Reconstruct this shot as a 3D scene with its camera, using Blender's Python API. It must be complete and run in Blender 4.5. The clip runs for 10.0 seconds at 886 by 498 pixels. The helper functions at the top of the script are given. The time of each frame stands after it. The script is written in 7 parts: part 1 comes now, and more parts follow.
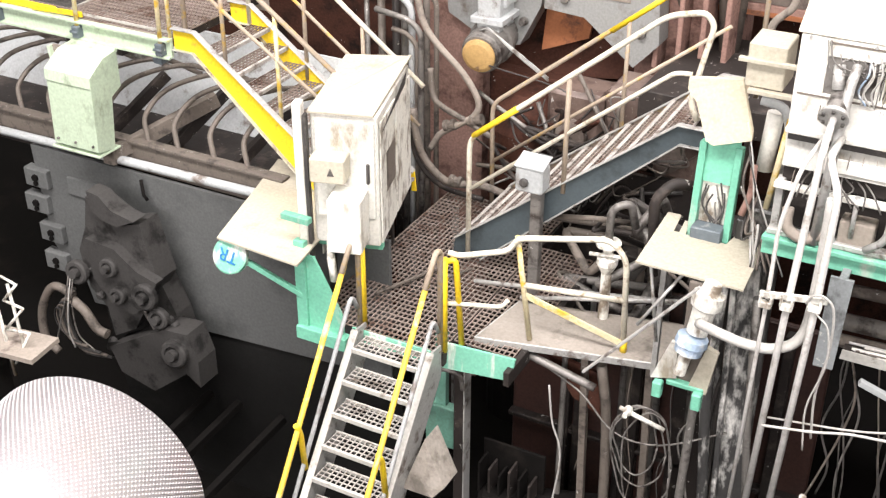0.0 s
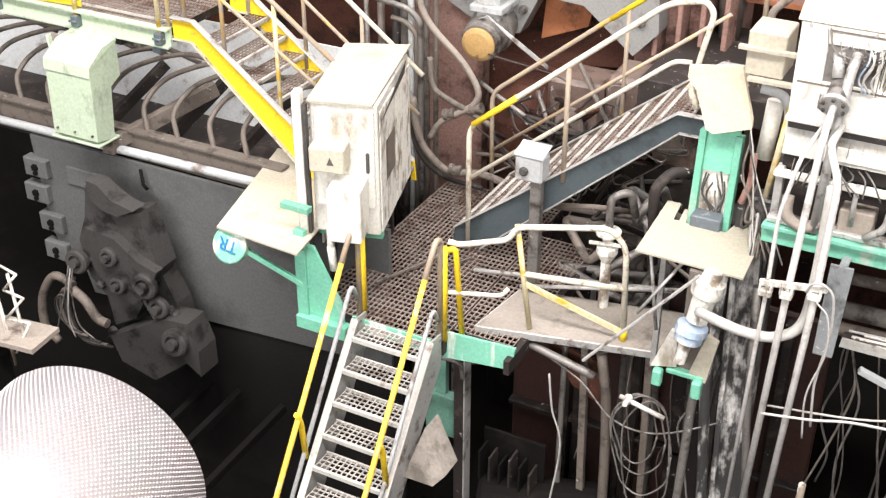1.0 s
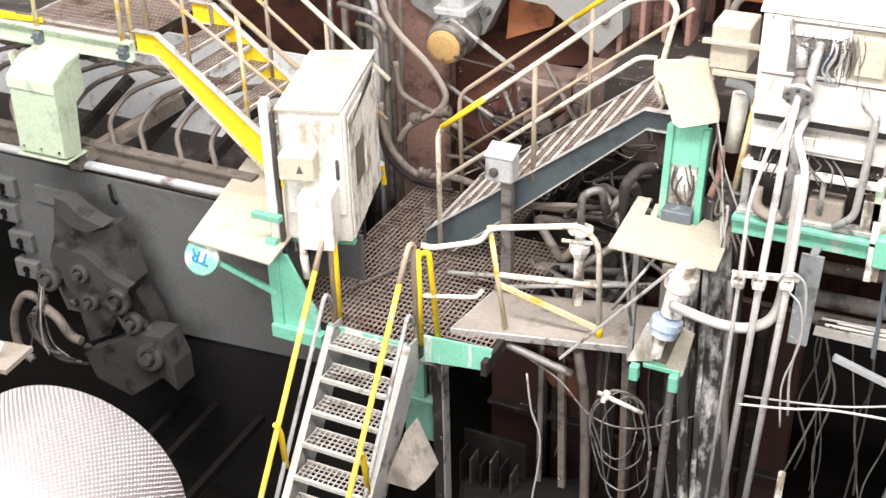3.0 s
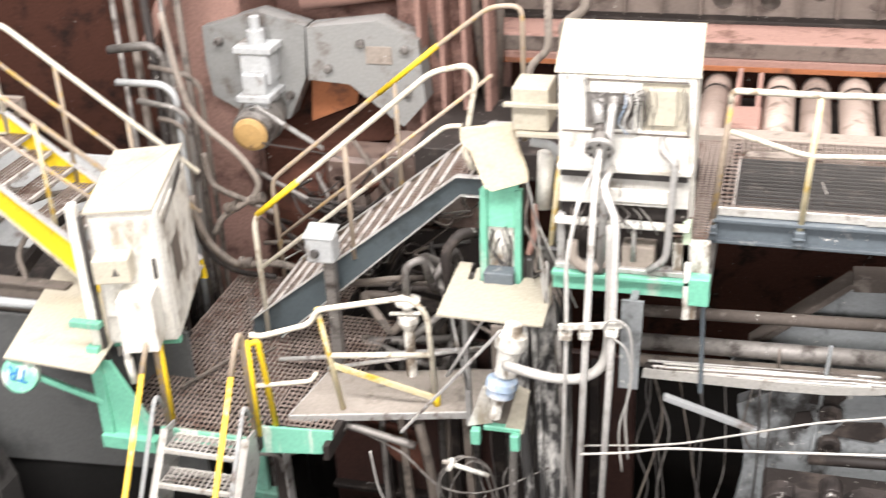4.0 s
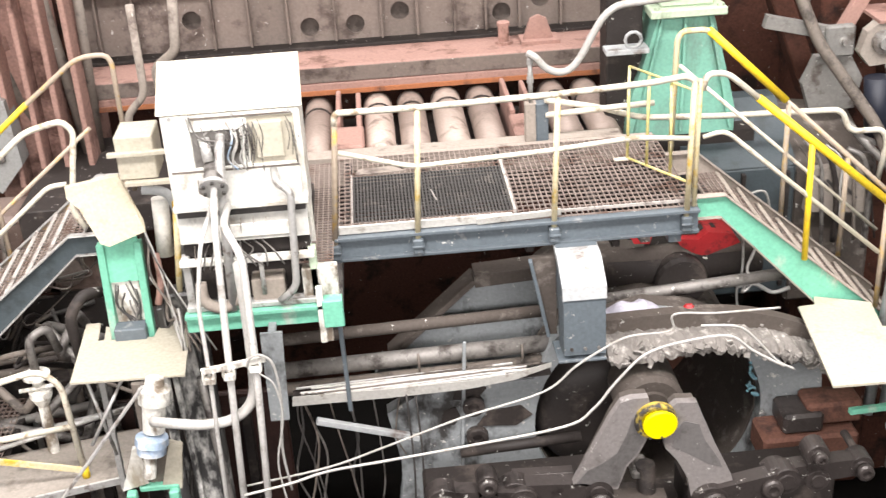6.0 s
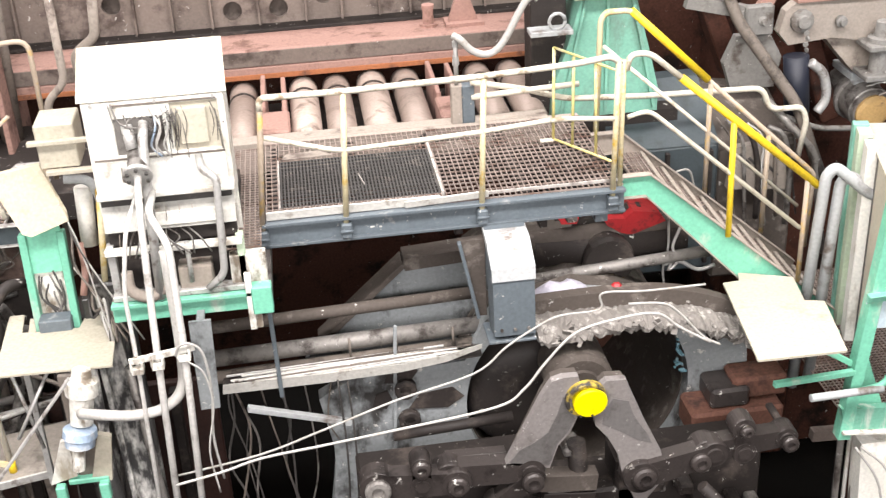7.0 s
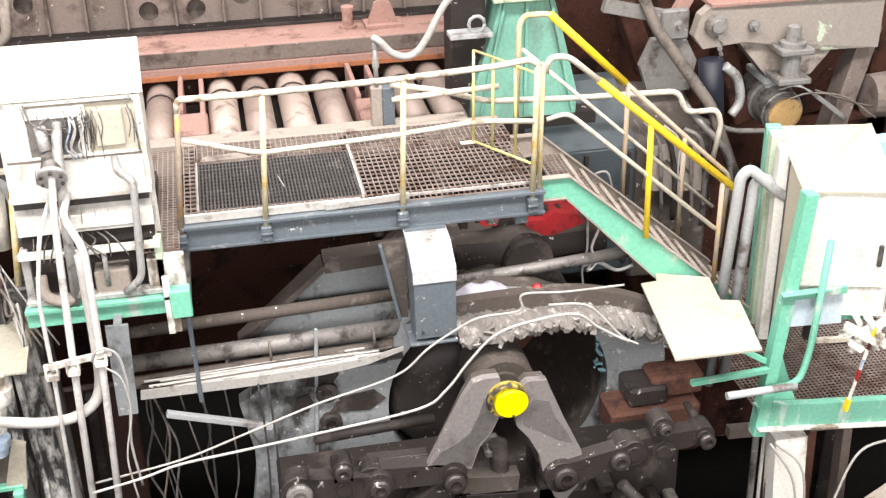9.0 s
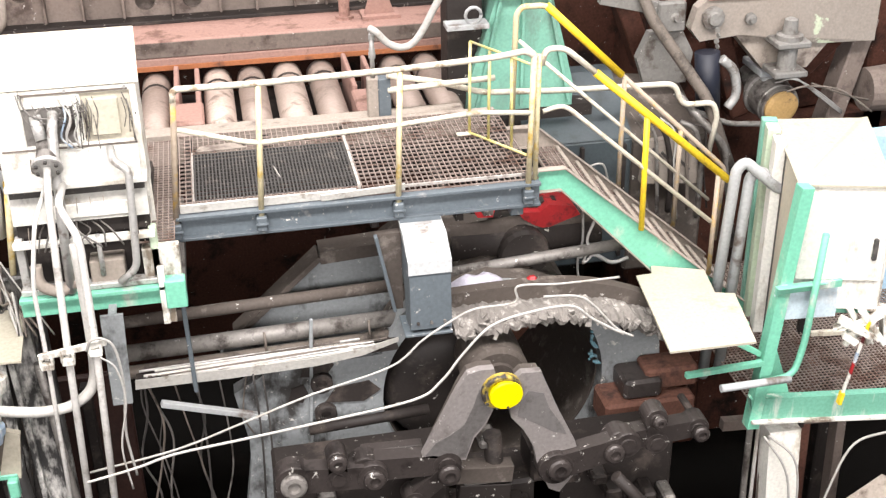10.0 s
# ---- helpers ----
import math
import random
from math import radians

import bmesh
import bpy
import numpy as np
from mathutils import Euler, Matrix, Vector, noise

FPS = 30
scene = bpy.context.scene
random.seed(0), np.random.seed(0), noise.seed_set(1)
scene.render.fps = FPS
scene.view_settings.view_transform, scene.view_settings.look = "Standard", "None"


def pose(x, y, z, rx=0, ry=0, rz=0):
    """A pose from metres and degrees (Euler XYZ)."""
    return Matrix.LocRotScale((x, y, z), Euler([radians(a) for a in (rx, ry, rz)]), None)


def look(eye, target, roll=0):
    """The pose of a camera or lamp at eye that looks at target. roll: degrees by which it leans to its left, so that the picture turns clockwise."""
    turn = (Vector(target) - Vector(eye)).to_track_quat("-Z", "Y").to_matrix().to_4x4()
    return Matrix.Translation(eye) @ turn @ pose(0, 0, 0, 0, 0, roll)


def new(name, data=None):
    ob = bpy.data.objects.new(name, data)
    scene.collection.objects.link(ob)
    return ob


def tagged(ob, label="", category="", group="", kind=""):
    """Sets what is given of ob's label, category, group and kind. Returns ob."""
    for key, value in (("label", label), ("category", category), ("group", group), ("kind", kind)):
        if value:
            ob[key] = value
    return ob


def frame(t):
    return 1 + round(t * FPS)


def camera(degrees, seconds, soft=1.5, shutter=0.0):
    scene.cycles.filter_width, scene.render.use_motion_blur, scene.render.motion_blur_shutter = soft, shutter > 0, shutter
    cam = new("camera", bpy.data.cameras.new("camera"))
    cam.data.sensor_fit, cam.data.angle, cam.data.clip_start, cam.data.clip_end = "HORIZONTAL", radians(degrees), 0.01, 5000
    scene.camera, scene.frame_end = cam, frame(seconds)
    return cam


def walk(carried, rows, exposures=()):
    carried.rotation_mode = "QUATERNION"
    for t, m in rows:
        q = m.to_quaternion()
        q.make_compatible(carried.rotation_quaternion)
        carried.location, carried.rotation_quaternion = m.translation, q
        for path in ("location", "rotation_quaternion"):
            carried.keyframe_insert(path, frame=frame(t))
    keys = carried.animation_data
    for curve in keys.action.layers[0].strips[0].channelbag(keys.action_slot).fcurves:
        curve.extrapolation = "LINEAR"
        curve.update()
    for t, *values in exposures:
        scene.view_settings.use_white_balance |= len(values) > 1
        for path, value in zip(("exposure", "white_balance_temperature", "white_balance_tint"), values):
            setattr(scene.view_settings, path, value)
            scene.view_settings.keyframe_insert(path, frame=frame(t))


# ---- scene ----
cam = camera(40.0, 10.0, soft=1.3, shutter=0.4)
EYE = (0.0, 0.0, 10.0)
TURNS = [
    (0.0, 59.69, -0.12, 28.00),
    (0.5, 59.53, -0.13, 27.96),
    (1.0, 59.17, -0.03, 27.94),
    (1.5, 58.81, 0.04, 27.99),
    (2.0, 58.61, 0.18, 27.92),
    (2.2, 58.62, 0.32, 27.82),
    (3.3, 60.08, 1.85, 23.87),
    (3.5, 60.74, 2.12, 21.97),
    (4.0, 62.58, 2.79, 15.45),
    (4.5, 63.42, 3.31, 8.47),
    (5.0, 63.93, 3.52, 2.67),
    (5.5, 63.74, 3.35, -1.62),
    (5.7, 63.53, 3.30, -2.80),
    (6.8, 62.24, 2.66, -7.21),
    (7.0, 62.16, 2.61, -7.78),
    (7.5, 62.32, 2.27, -9.25),
    (8.0, 62.34, 1.85, -10.31),
    (8.5, 62.29, 1.50, -10.89),
    (9.0, 62.15, 1.13, -11.21),
    (9.5, 61.90, 0.92, -11.27),
    (10.0, 61.74, 0.77, -11.26),
]
walk(cam, [(t, pose(*EYE, rx, ry, rz)) for t, rx, ry, rz in TURNS])

# ---- light: daylight through two long roof lights and the high windows behind ----
world = bpy.data.worlds.new("sky")
scene.world = world
world.use_nodes = True
wn = world.node_tree.nodes
sky = wn.new("ShaderNodeTexSky")
sky.sky_type, sky.sun_disc = "NISHITA", False
sky.sun_elevation, sky.sun_rotation = radians(50), radians(200)
wn["Background"].inputs["Strength"].default_value = 0.1
world.node_tree.links.new(sky.outputs[0], wn["Background"].inputs[0])


def area_lamp(name, at, target, sx, sy, watts, colour):
    d = bpy.data.lights.new(name, "AREA")
    d.shape, d.size, d.size_y, d.energy, d.color = "RECTANGLE", sx, sy, watts, colour
    ob = new(name, d)
    ob.matrix_world = look(at, target)
    return ob


area_lamp("roof_light_front", (-1, 1.0, 18.9), (-1, 1.0, 0), 26, 3.0, 9200, (1.0, 0.955, 0.94))
area_lamp("roof_light_back", (-1, 14.0, 18.9), (-1, 14.0, 0), 26, 3.0, 3600, (1.0, 0.955, 0.94))
area_lamp("high_window", (-1, -11.8, 14.5), (-1, 9, 5.0), 24, 3.0, 5350, (1.0, 0.955, 0.945))


# ---- materials ----
def material(name, base, stain, amount=0.5, scale=2.0, rough=0.6, metal=0.0, fine=34.0, bump=0.07, spread=0.12, streak=1.0, spec=0.5, grain=0.14, splash=0.0):
    """Paint or metal with broad stains, fine grain and relief, laid on by place in the world."""
    m = bpy.data.materials.new(name)
    m.use_nodes = True
    nt = m.node_tree
    n, ln = nt.nodes, nt.links
    bs = n["Principled BSDF"]
    geo = n.new("ShaderNodeNewGeometry")
    mp = n.new("ShaderNodeMapping")
    mp.inputs["Scale"].default_value = (1, 1, streak)
    ln.new(geo.outputs["Position"], mp.inputs[0])
    big = n.new("ShaderNodeTexNoise")
    big.inputs["Scale"].default_value, big.inputs["Detail"].default_value, big.inputs["Roughness"].default_value = scale, 6, 0.65
    small = n.new("ShaderNodeTexNoise")
    small.inputs["Scale"].default_value, small.inputs["Detail"].default_value = fine, 7
    ln.new(mp.outputs[0], big.inputs[0])
    ln.new(geo.outputs["Position"], small.inputs[0])
    ramp = n.new("ShaderNodeMapRange")
    ramp.inputs["From Min"].default_value = 0.72 - 0.42 * amount
    ramp.inputs["From Max"].default_value = 0.72 - 0.42 * amount + spread
    ln.new(big.outputs[0], ramp.inputs[0])
    mix = n.new("ShaderNodeMix")
    mix.data_type = "RGBA"
    mix.inputs[6].default_value, mix.inputs[7].default_value = (*base, 1), (*stain, 1)
    ln.new(ramp.outputs[0], mix.inputs[0])
    val = n.new("ShaderNodeMapRange")
    val.inputs["From Min"].default_value, val.inputs["From Max"].default_value = 0.25, 0.75
    val.inputs["To Min"].default_value, val.inputs["To Max"].default_value = 1 - grain, 1 + grain
    ln.new(small.outputs[0], val.inputs[0])
    info = n.new("ShaderNodeObjectInfo")
    tone = n.new("ShaderNodeMapRange")
    tone.inputs["To Min"].default_value, tone.inputs["To Max"].default_value = 0.88, 1.1
    ln.new(info.outputs["Random"], tone.inputs[0])
    mul = n.new("ShaderNodeMath")
    mul.operation = "MULTIPLY"
    ln.new(val.outputs[0], mul.inputs[0])
    ln.new(tone.outputs[0], mul.inputs[1])
    hs = n.new("ShaderNodeHueSaturation")
    colour = mix.outputs[2]
    if splash:
        spot = n.new("ShaderNodeTexNoise")
        spot.inputs["Scale"].default_value, spot.inputs["Detail"].default_value, spot.inputs["Roughness"].default_value = 13.0, 5, 0.72
        ln.new(geo.outputs["Position"], spot.inputs[0])
        cut = n.new("ShaderNodeMapRange")
        cut.inputs["From Min"].default_value, cut.inputs["From Max"].default_value = 0.72 - splash * 0.1, 0.75 - splash * 0.1
        ln.new(spot.outputs[0], cut.inputs[0])
        over = n.new("ShaderNodeMix")
        over.data_type = "RGBA"
        over.inputs[7].default_value = (0.56, 0.54, 0.50, 1)
        ln.new(colour, over.inputs[6])
        ln.new(cut.outputs[0], over.inputs[0])
        colour = over.outputs[2]
    ln.new(colour, hs.inputs["Color"])
    ln.new(mul.outputs[0], hs.inputs["Value"])
    ln.new(hs.outputs[0], bs.inputs["Base Color"])
    rg = n.new("ShaderNodeMapRange")
    rg.inputs["To Min"].default_value, rg.inputs["To Max"].default_value = max(0.05, rough - 0.15), min(1, rough + 0.2)
    ln.new(big.outputs[0], rg.inputs[0])
    ln.new(rg.outputs[0], bs.inputs["Roughness"])
    bs.inputs["Metallic"].default_value = metal
    bs.inputs["Specular IOR Level"].default_value = spec
    bp = n.new("ShaderNodeBump")
    bp.inputs["Strength"].default_value, bp.inputs["Distance"].default_value = bump, 0.01
    ln.new(small.outputs[0], bp.inputs["Height"])
    ln.new(bp.outputs[0], bs.inputs["Normal"])
    return m


WHITE = material("white_paint", (0.74, 0.72, 0.66), (0.36, 0.31, 0.24), 0.40, 3.0, 0.5, streak=0.4)
DIRTY = material("dirty_white_paint", (0.72, 0.70, 0.64), (0.20, 0.16, 0.12), 0.55, 5.0, 0.6, streak=0.5)
OCHRE = material("worn_ochre_rail", (0.74, 0.50, 0.06), (0.66, 0.55, 0.36), 0.42, 5.0, 0.5)
CREAM = material("cream_sheet", (0.46, 0.42, 0.335), (0.36, 0.315, 0.24), 0.3, 2.5, 0.55)
YELLOW = material("yellow_paint", (0.80, 0.56, 0.02), (0.55, 0.36, 0.05), 0.35, 9.0, 0.5)
WORN = material("worn_yellow_rail", (0.66, 0.57, 0.36), (0.62, 0.40, 0.05), 0.5, 6.0, 0.5)
RAIL = material("pale_rail_paint", (0.66, 0.61, 0.50), (0.30, 0.22, 0.14), 0.42, 8.0, 0.5)
RUSTRAIL = material("rusty_rail", (0.36, 0.29, 0.22), (0.52, 0.33, 0.08), 0.45, 6.0, 0.6)
GREEN = material("mint_green_paint", (0.165, 0.46, 0.325), (0.40, 0.48, 0.40), 0.35, 4.0, 0.5, streak=0.5)
PALEGREEN = material("pale_green_paint", (0.52, 0.62, 0.46), (0.30, 0.34, 0.24), 0.35, 3.0, 0.5, streak=0.5)
BLUEGREY = material("blue_grey_paint", (0.105, 0.125, 0.14), (0.30, 0.30, 0.29), 0.28, 6.0, 0.55, splash=0.75)
GREYBODY = material("grey_machine_paint", (0.265, 0.28, 0.285), (0.04, 0.037, 0.035), 0.42, 2.2, 0.55, streak=0.6, splash=0.9)
PALEGREY = material("pale_grey_paint", (0.42, 0.43, 0.43), (0.16, 0.13, 0.11), 0.4, 3.0, 0.5)
# Sooty steel; the same dark also paints shade in bays and gaps.
SOOTSHADE = material("soot_shade_steel", (0.026, 0.021, 0.019), (0.075, 0.060, 0.052), 0.42, 3.0, 0.6, spec=0.3, splash=0.7)
# Steel for low pit pieces; near-black base puts the pit's shade into the colour.
PITDARK = material("oily_pit_shade_steel", (0.007, 0.006, 0.0055), (0.018, 0.015, 0.013), 0.4, 1.5, 0.8, spec=0.12)
WORNSTEEL = material("worn_steel", (0.21, 0.195, 0.18), (0.055, 0.045, 0.04), 0.5, 4.0, 0.5, 0.35, splash=0.7)
GALV = material("galvanised_steel", (0.46, 0.45, 0.43), (0.18, 0.15, 0.13), 0.42, 7.0, 0.45, 0.35)
BRIGHT = material("bare_steel_strip", (0.56, 0.54, 0.50), (0.26, 0.22, 0.18), 0.35, 6.0, 0.4, 0.3)
RUST = material("red_brown_scale", (0.068, 0.027, 0.018), (0.017, 0.010, 0.008), 0.5, 2.0, 0.8, spec=0.2, grain=0.3, bump=0.2, splash=0.5)
ORANGE = material("orange_rust", (0.30, 0.11, 0.045), (0.10, 0.045, 0.03), 0.45, 3.0, 0.8)
PINK = material("dusty_red_beam", (0.33, 0.195, 0.16), (0.16, 0.085, 0.065), 0.4, 3.0, 0.75)
TAN = material("dusty_tan_plate", (0.31, 0.265, 0.225), (0.13, 0.10, 0.085), 0.4, 3.0, 0.8, splash=0.5)
BROWNPLATE = material("brown_rib_plate", (0.17, 0.135, 0.115), (0.07, 0.05, 0.042), 0.45, 2.5, 0.75, splash=0.6)
ROLLER = material("roller_steel", (0.43, 0.345, 0.295), (0.19, 0.14, 0.115), 0.45, 4.0, 0.5, 0.25, streak=0.4)
GRATE = material("rusty_grating", (0.27, 0.215, 0.185), (0.14, 0.085, 0.065), 0.5, 3.0, 0.7)
GRATEGREY = material("pale_grating", (0.42, 0.39, 0.36), (0.17, 0.14, 0.12), 0.45, 5.0, 0.6)
SLAB = material("floor_plate", (0.30, 0.265, 0.23), (0.15, 0.13, 0.11), 0.45, 2.2, 0.7)
HOSE = material("grimy_hose", (0.15, 0.125, 0.105), (0.06, 0.05, 0.042), 0.45, 5.0, 0.65, splash=0.6)
WIRE = material("dark_wire", (0.05, 0.045, 0.042), (0.11, 0.10, 0.09), 0.4, 8.0, 0.6)
PALECABLE = material("pale_cable", (0.40, 0.385, 0.36), (0.30, 0.27, 0.23), 0.4, 6.0, 0.55)
RED = material("red_plastic", (0.38, 0.018, 0.022), (0.07, 0.012, 0.012), 0.5, 6.0, 0.45, splash=0.4)
BLUE = material("blue_paint", (0.34, 0.43, 0.55), (0.60, 0.61, 0.61), 0.52, 8.0, 0.5)
LILAC = material("pale_plastic_sheet", (0.47, 0.45, 0.52), (0.30, 0.30, 0.36), 0.4, 5.0, 0.35)
SCALE = material("scale_crust", (0.185, 0.168, 0.152), (0.40, 0.375, 0.345), 0.46, 12.0, 0.85, bump=0.5)
GRIME = material("caked_brown_grime", (0.085, 0.070, 0.060), (0.19, 0.165, 0.145), 0.38, 4.0, 0.75, spec=0.3, splash=0.6)
ARMDARK = material("darker_arm_steel", (0.155, 0.145, 0.14), (0.07, 0.06, 0.056), 0.45, 6.0, 0.32, 0.2, spread=0.25, splash=0.7)
ARMSTEEL = material("scuffed_arm_steel", (0.27, 0.245, 0.235), (0.12, 0.10, 0.092), 0.42, 4.0, 0.5, 0.2, spread=0.2, splash=0.95)
PANEL = material("greyed_white_panel", (0.50, 0.485, 0.445), (0.27, 0.24, 0.20), 0.42, 5.0, 0.5, streak=0.5)
DIRTYGREEN = material("sooty_green_paint", (0.20, 0.44, 0.34), (0.13, 0.15, 0.13), 0.5, 2.2, 0.55, streak=0.45, spread=0.25, splash=0.5)
# Near-black base and low specular put the pit's shade into the floor colour.
CONCRETE = material("pit_shade_concrete", (0.005, 0.0045, 0.004), (0.010, 0.008, 0.007), 0.45, 0.6, 0.9, spec=0.08)
HALL = material("hall_cladding", (0.10, 0.09, 0.08), (0.05, 0.045, 0.04), 0.45, 0.4, 0.8)
FLAKING = material("flaking_paint", (0.29, 0.25, 0.215), (0.50, 0.55, 0.40), 0.26, 2.2, 0.75, spread=0.03)
BRACKET = material("grey_brown_bracket", (0.21, 0.20, 0.185), (0.09, 0.072, 0.06), 0.45, 4.0, 0.6, splash=0.6)
HOODCREAM = material("yellowed_cream_sheet", (0.40, 0.35, 0.255), (0.33, 0.28, 0.19), 0.35, 3.0, 0.6)
DRUM = material("perforated_drum", (0.62, 0.57, 0.59), (0.50, 0.25, 0.26), 0.46, 0.55, 0.33, 0.55, spread=0.3)
BULB = material("ochre_end_cap", (0.52, 0.33, 0.13), (0.20, 0.12, 0.07), 0.4, 7.0, 0.6)
DARKROLLER = material("dull_roller_steel", (0.30, 0.235, 0.20), (0.12, 0.085, 0.07), 0.45, 4.0, 0.45, 0.3, streak=0.4, spread=0.25)
BLACKMAT = material("black_mesh_mat", (0.065, 0.060, 0.056), (0.15, 0.13, 0.115), 0.4, 6.0, 0.7)


# ---- builders ----
def box(bm, x0, x1, y0, y1, z0, z1, b=0.0, m=None):
    """A box with edges cut back by b."""
    lo, hi = (min(x0, x1), min(y0, y1), min(z0, z1)), (max(x0, x1), max(y0, y1), max(z0, z1))
    b = min(b, *(0.3 * (h - l) for h, l in zip(hi, lo)))
    if b <= 0:
        v = {}
        for i in range(8):
            c = Vector([hi[a] if i >> a & 1 else lo[a] for a in range(3)])
            v[i] = bm.verts.new(m @ c if m else c)
        for q in ((0, 2, 3, 1), (4, 5, 7, 6), (0, 1, 5, 4), (2, 6, 7, 3), (0, 4, 6, 2), (1, 3, 7, 5)):
            bm.faces.new([v[i] for i in q])
        return
    v = {}
    for i in range(8):
        for a in range(3):
            c = Vector([(hi[k] - (0 if k == a else b)) if i >> k & 1 else (lo[k] + (0 if k == a else b)) for k in range(3)])
            v[i, a] = bm.verts.new(m @ c if m else c)
    for a in range(3):
        p, q = [k for k in range(3) if k != a]
        for s in (0, 1):
            o = s << a
            ring = [o, o | 1 << p, o | 1 << p | 1 << q, o | 1 << q]
            bm.faces.new([v[i, a] for i in (ring if s else ring[::-1])])
        for s in (0, 1):
            for r in (0, 1):
                o = s << p | r << q
                bm.faces.new([v[o, p], v[o | 1 << a, p], v[o | 1 << a, q], v[o, q]])
    for i in range(8):
        bm.faces.new([v[i, 0], v[i, 1], v[i, 2]])


def beam(bm, a, b, w, h, up=(0, 0, 1), bev=0.004):
    """A square bar from a to b, w wide and h high."""
    a, b = Vector(a), Vector(b)
    d = b - a
    x = d.normalized()
    y = Vector(up).cross(x)
    y = y.normalized() if y.length > 1e-4 else Vector((0, 1, 0))
    z = x.cross(y)
    m = Matrix((x, y, z)).transposed().to_4x4()
    m.translation = a
    box(bm, 0, d.length, -w / 2, w / 2, -h / 2, h / 2, bev, m)


def smooth_line(pts, steps=6):
    """A soft curve through the points."""
    p = [Vector(q) for q in pts]
    p = [2 * p[0] - p[1]] + p + [2 * p[-1] - p[-2]]
    out = []
    for i in range(1, len(p) - 2):
        for k in range(steps):
            t = k / steps
            a, b, c, d = p[i - 1:i + 3]
            out.append(0.5 * (2 * b + (c - a) * t + (2 * a - 5 * b + 4 * c - d) * t * t + (3 * b - a - 3 * c + d) * t ** 3))
    return out + [p[-2]]


def bent_line(pts, r=0.08, steps=4):
    """Straight runs with round corners, as bent pipe has."""
    p = [Vector(q) for q in pts]
    out = [p[0]]
    for a, b, c in zip(p, p[1:], p[2:]):
        u, v = (a - b), (c - b)
        k = min(r, u.length * 0.45, v.length * 0.45)
        s, e = b + u.normalized() * k, b + v.normalized() * k
        for i in range(steps + 1):
            t = i / steps
            out.append((1 - t) ** 2 * s + 2 * t * (1 - t) * b + t * t * e)
    return out + [p[-1]]


def tube(bm, pts, r, n=8):
    """A round bar along the points, closed at both ends."""
    p = [Vector(q) for q in pts]
    rings, side = [], None
    for i, q in enumerate(p):
        d = (p[min(i + 1, len(p) - 1)] - p[max(i - 1, 0)]).normalized()
        if side is None:
            side = d.cross(Vector((0.31, 0.17, 0.93)))
        side = (side - d * side.dot(d))
        if side.length < 1e-5:
            side = d.orthogonal()
        side.normalize()
        other = d.cross(side)
        rr = r[i] if isinstance(r, (list, tuple)) else r
        rings.append([bm.verts.new(q + rr * (math.cos(2 * math.pi * k / n) * side + math.sin(2 * math.pi * k / n) * other)) for k in range(n)])
    for a, b in zip(rings, rings[1:]):
        for k in range(n):
            f = bm.faces.new([a[k], a[(k + 1) % n], b[(k + 1) % n], b[k]])
            f.smooth = True
    bm.faces.new(rings[0][::-1])
    bm.faces.new(rings[-1])


def lathe(bm, a, axis, rows, n=20):
    """A turned body: rows of (distance along the axis, radius) from the point a."""
    a, d = Vector(a), Vector(axis).normalized()
    s = d.orthogonal().normalized()
    o = d.cross(s)
    rings = [[bm.verts.new(a + d * h + max(r, 1e-4) * (math.cos(2 * math.pi * k / n) * s + math.sin(2 * math.pi * k / n) * o)) for k in range(n)] for h, r in rows]
    for p, q in zip(rings, rings[1:]):
        for k in range(n):
            bm.faces.new([p[k], p[(k + 1) % n], q[(k + 1) % n], q[k]])
    bm.faces.new(rings[0][::-1])
    bm.faces.new(rings[-1])


def slab(bm, outline, vec):
    """A flat outline pushed out along vec."""
    v = Vector(vec)
    a = [bm.verts.new(Vector(p)) for p in outline]
    b = [bm.verts.new(Vector(p) + v) for p in outline]
    bm.faces.new(a)
    bm.faces.new(b[::-1])
    for i in range(len(a)):
        j = (i + 1) % len(a)
        bm.faces.new([a[j], a[i], b[i], b[j]])


def lattice(bm, x0, x1, y0, y1, z, px=0.05, py=0.05, deep=0.016, wide=0.008, m=None):
    """Open grating: upright flat bars both ways."""
    nx, ny = max(1, round((x1 - x0) / px)), max(1, round((y1 - y0) / py))
    for i in range(nx + 1):
        x = x0 + (x1 - x0) * i / nx
        box(bm, x - wide / 2, x + wide / 2, y0, y1, z - deep, z, 0, m)
    for j in range(ny + 1):
        y = y0 + (y1 - y0) * j / ny
        box(bm, x0, x1, y - wide / 2, y + wide / 2, z - deep, z - 0.002, 0, m)


def part(name, bm, mat, parent=None, label=""):
    """Links a bmesh as one mesh object, under a thing or a part."""
    bmesh.ops.recalc_face_normals(bm, faces=bm.faces)
    me = bpy.data.meshes.new(name)
    bm.to_mesh(me)
    bm.free()
    me.materials.append(mat)
    ob = new(name, me)
    if parent:
        ob.parent = parent
    return tagged(ob, label)


def made(fn, *args, **kw):
    bm = bmesh.new()
    fn(bm, *args, **kw)
    return bm


def many(*calls):
    bm = bmesh.new()
    for fn, *args in calls:
        kw = args.pop() if args and isinstance(args[-1], dict) else {}
        fn(bm, *args, **kw)
    return bm


def thing(name, label, category, group="", at=(0, 0, 0), kind=""):
    ob = new(name)
    ob.empty_display_size = 0.1
    ob.location = at
    return tagged(ob, label, category, group, kind)


def solo(name, bm, mat, label, category, group="", kind=""):
    return tagged(part(name, bm, mat), label, category, group, kind)


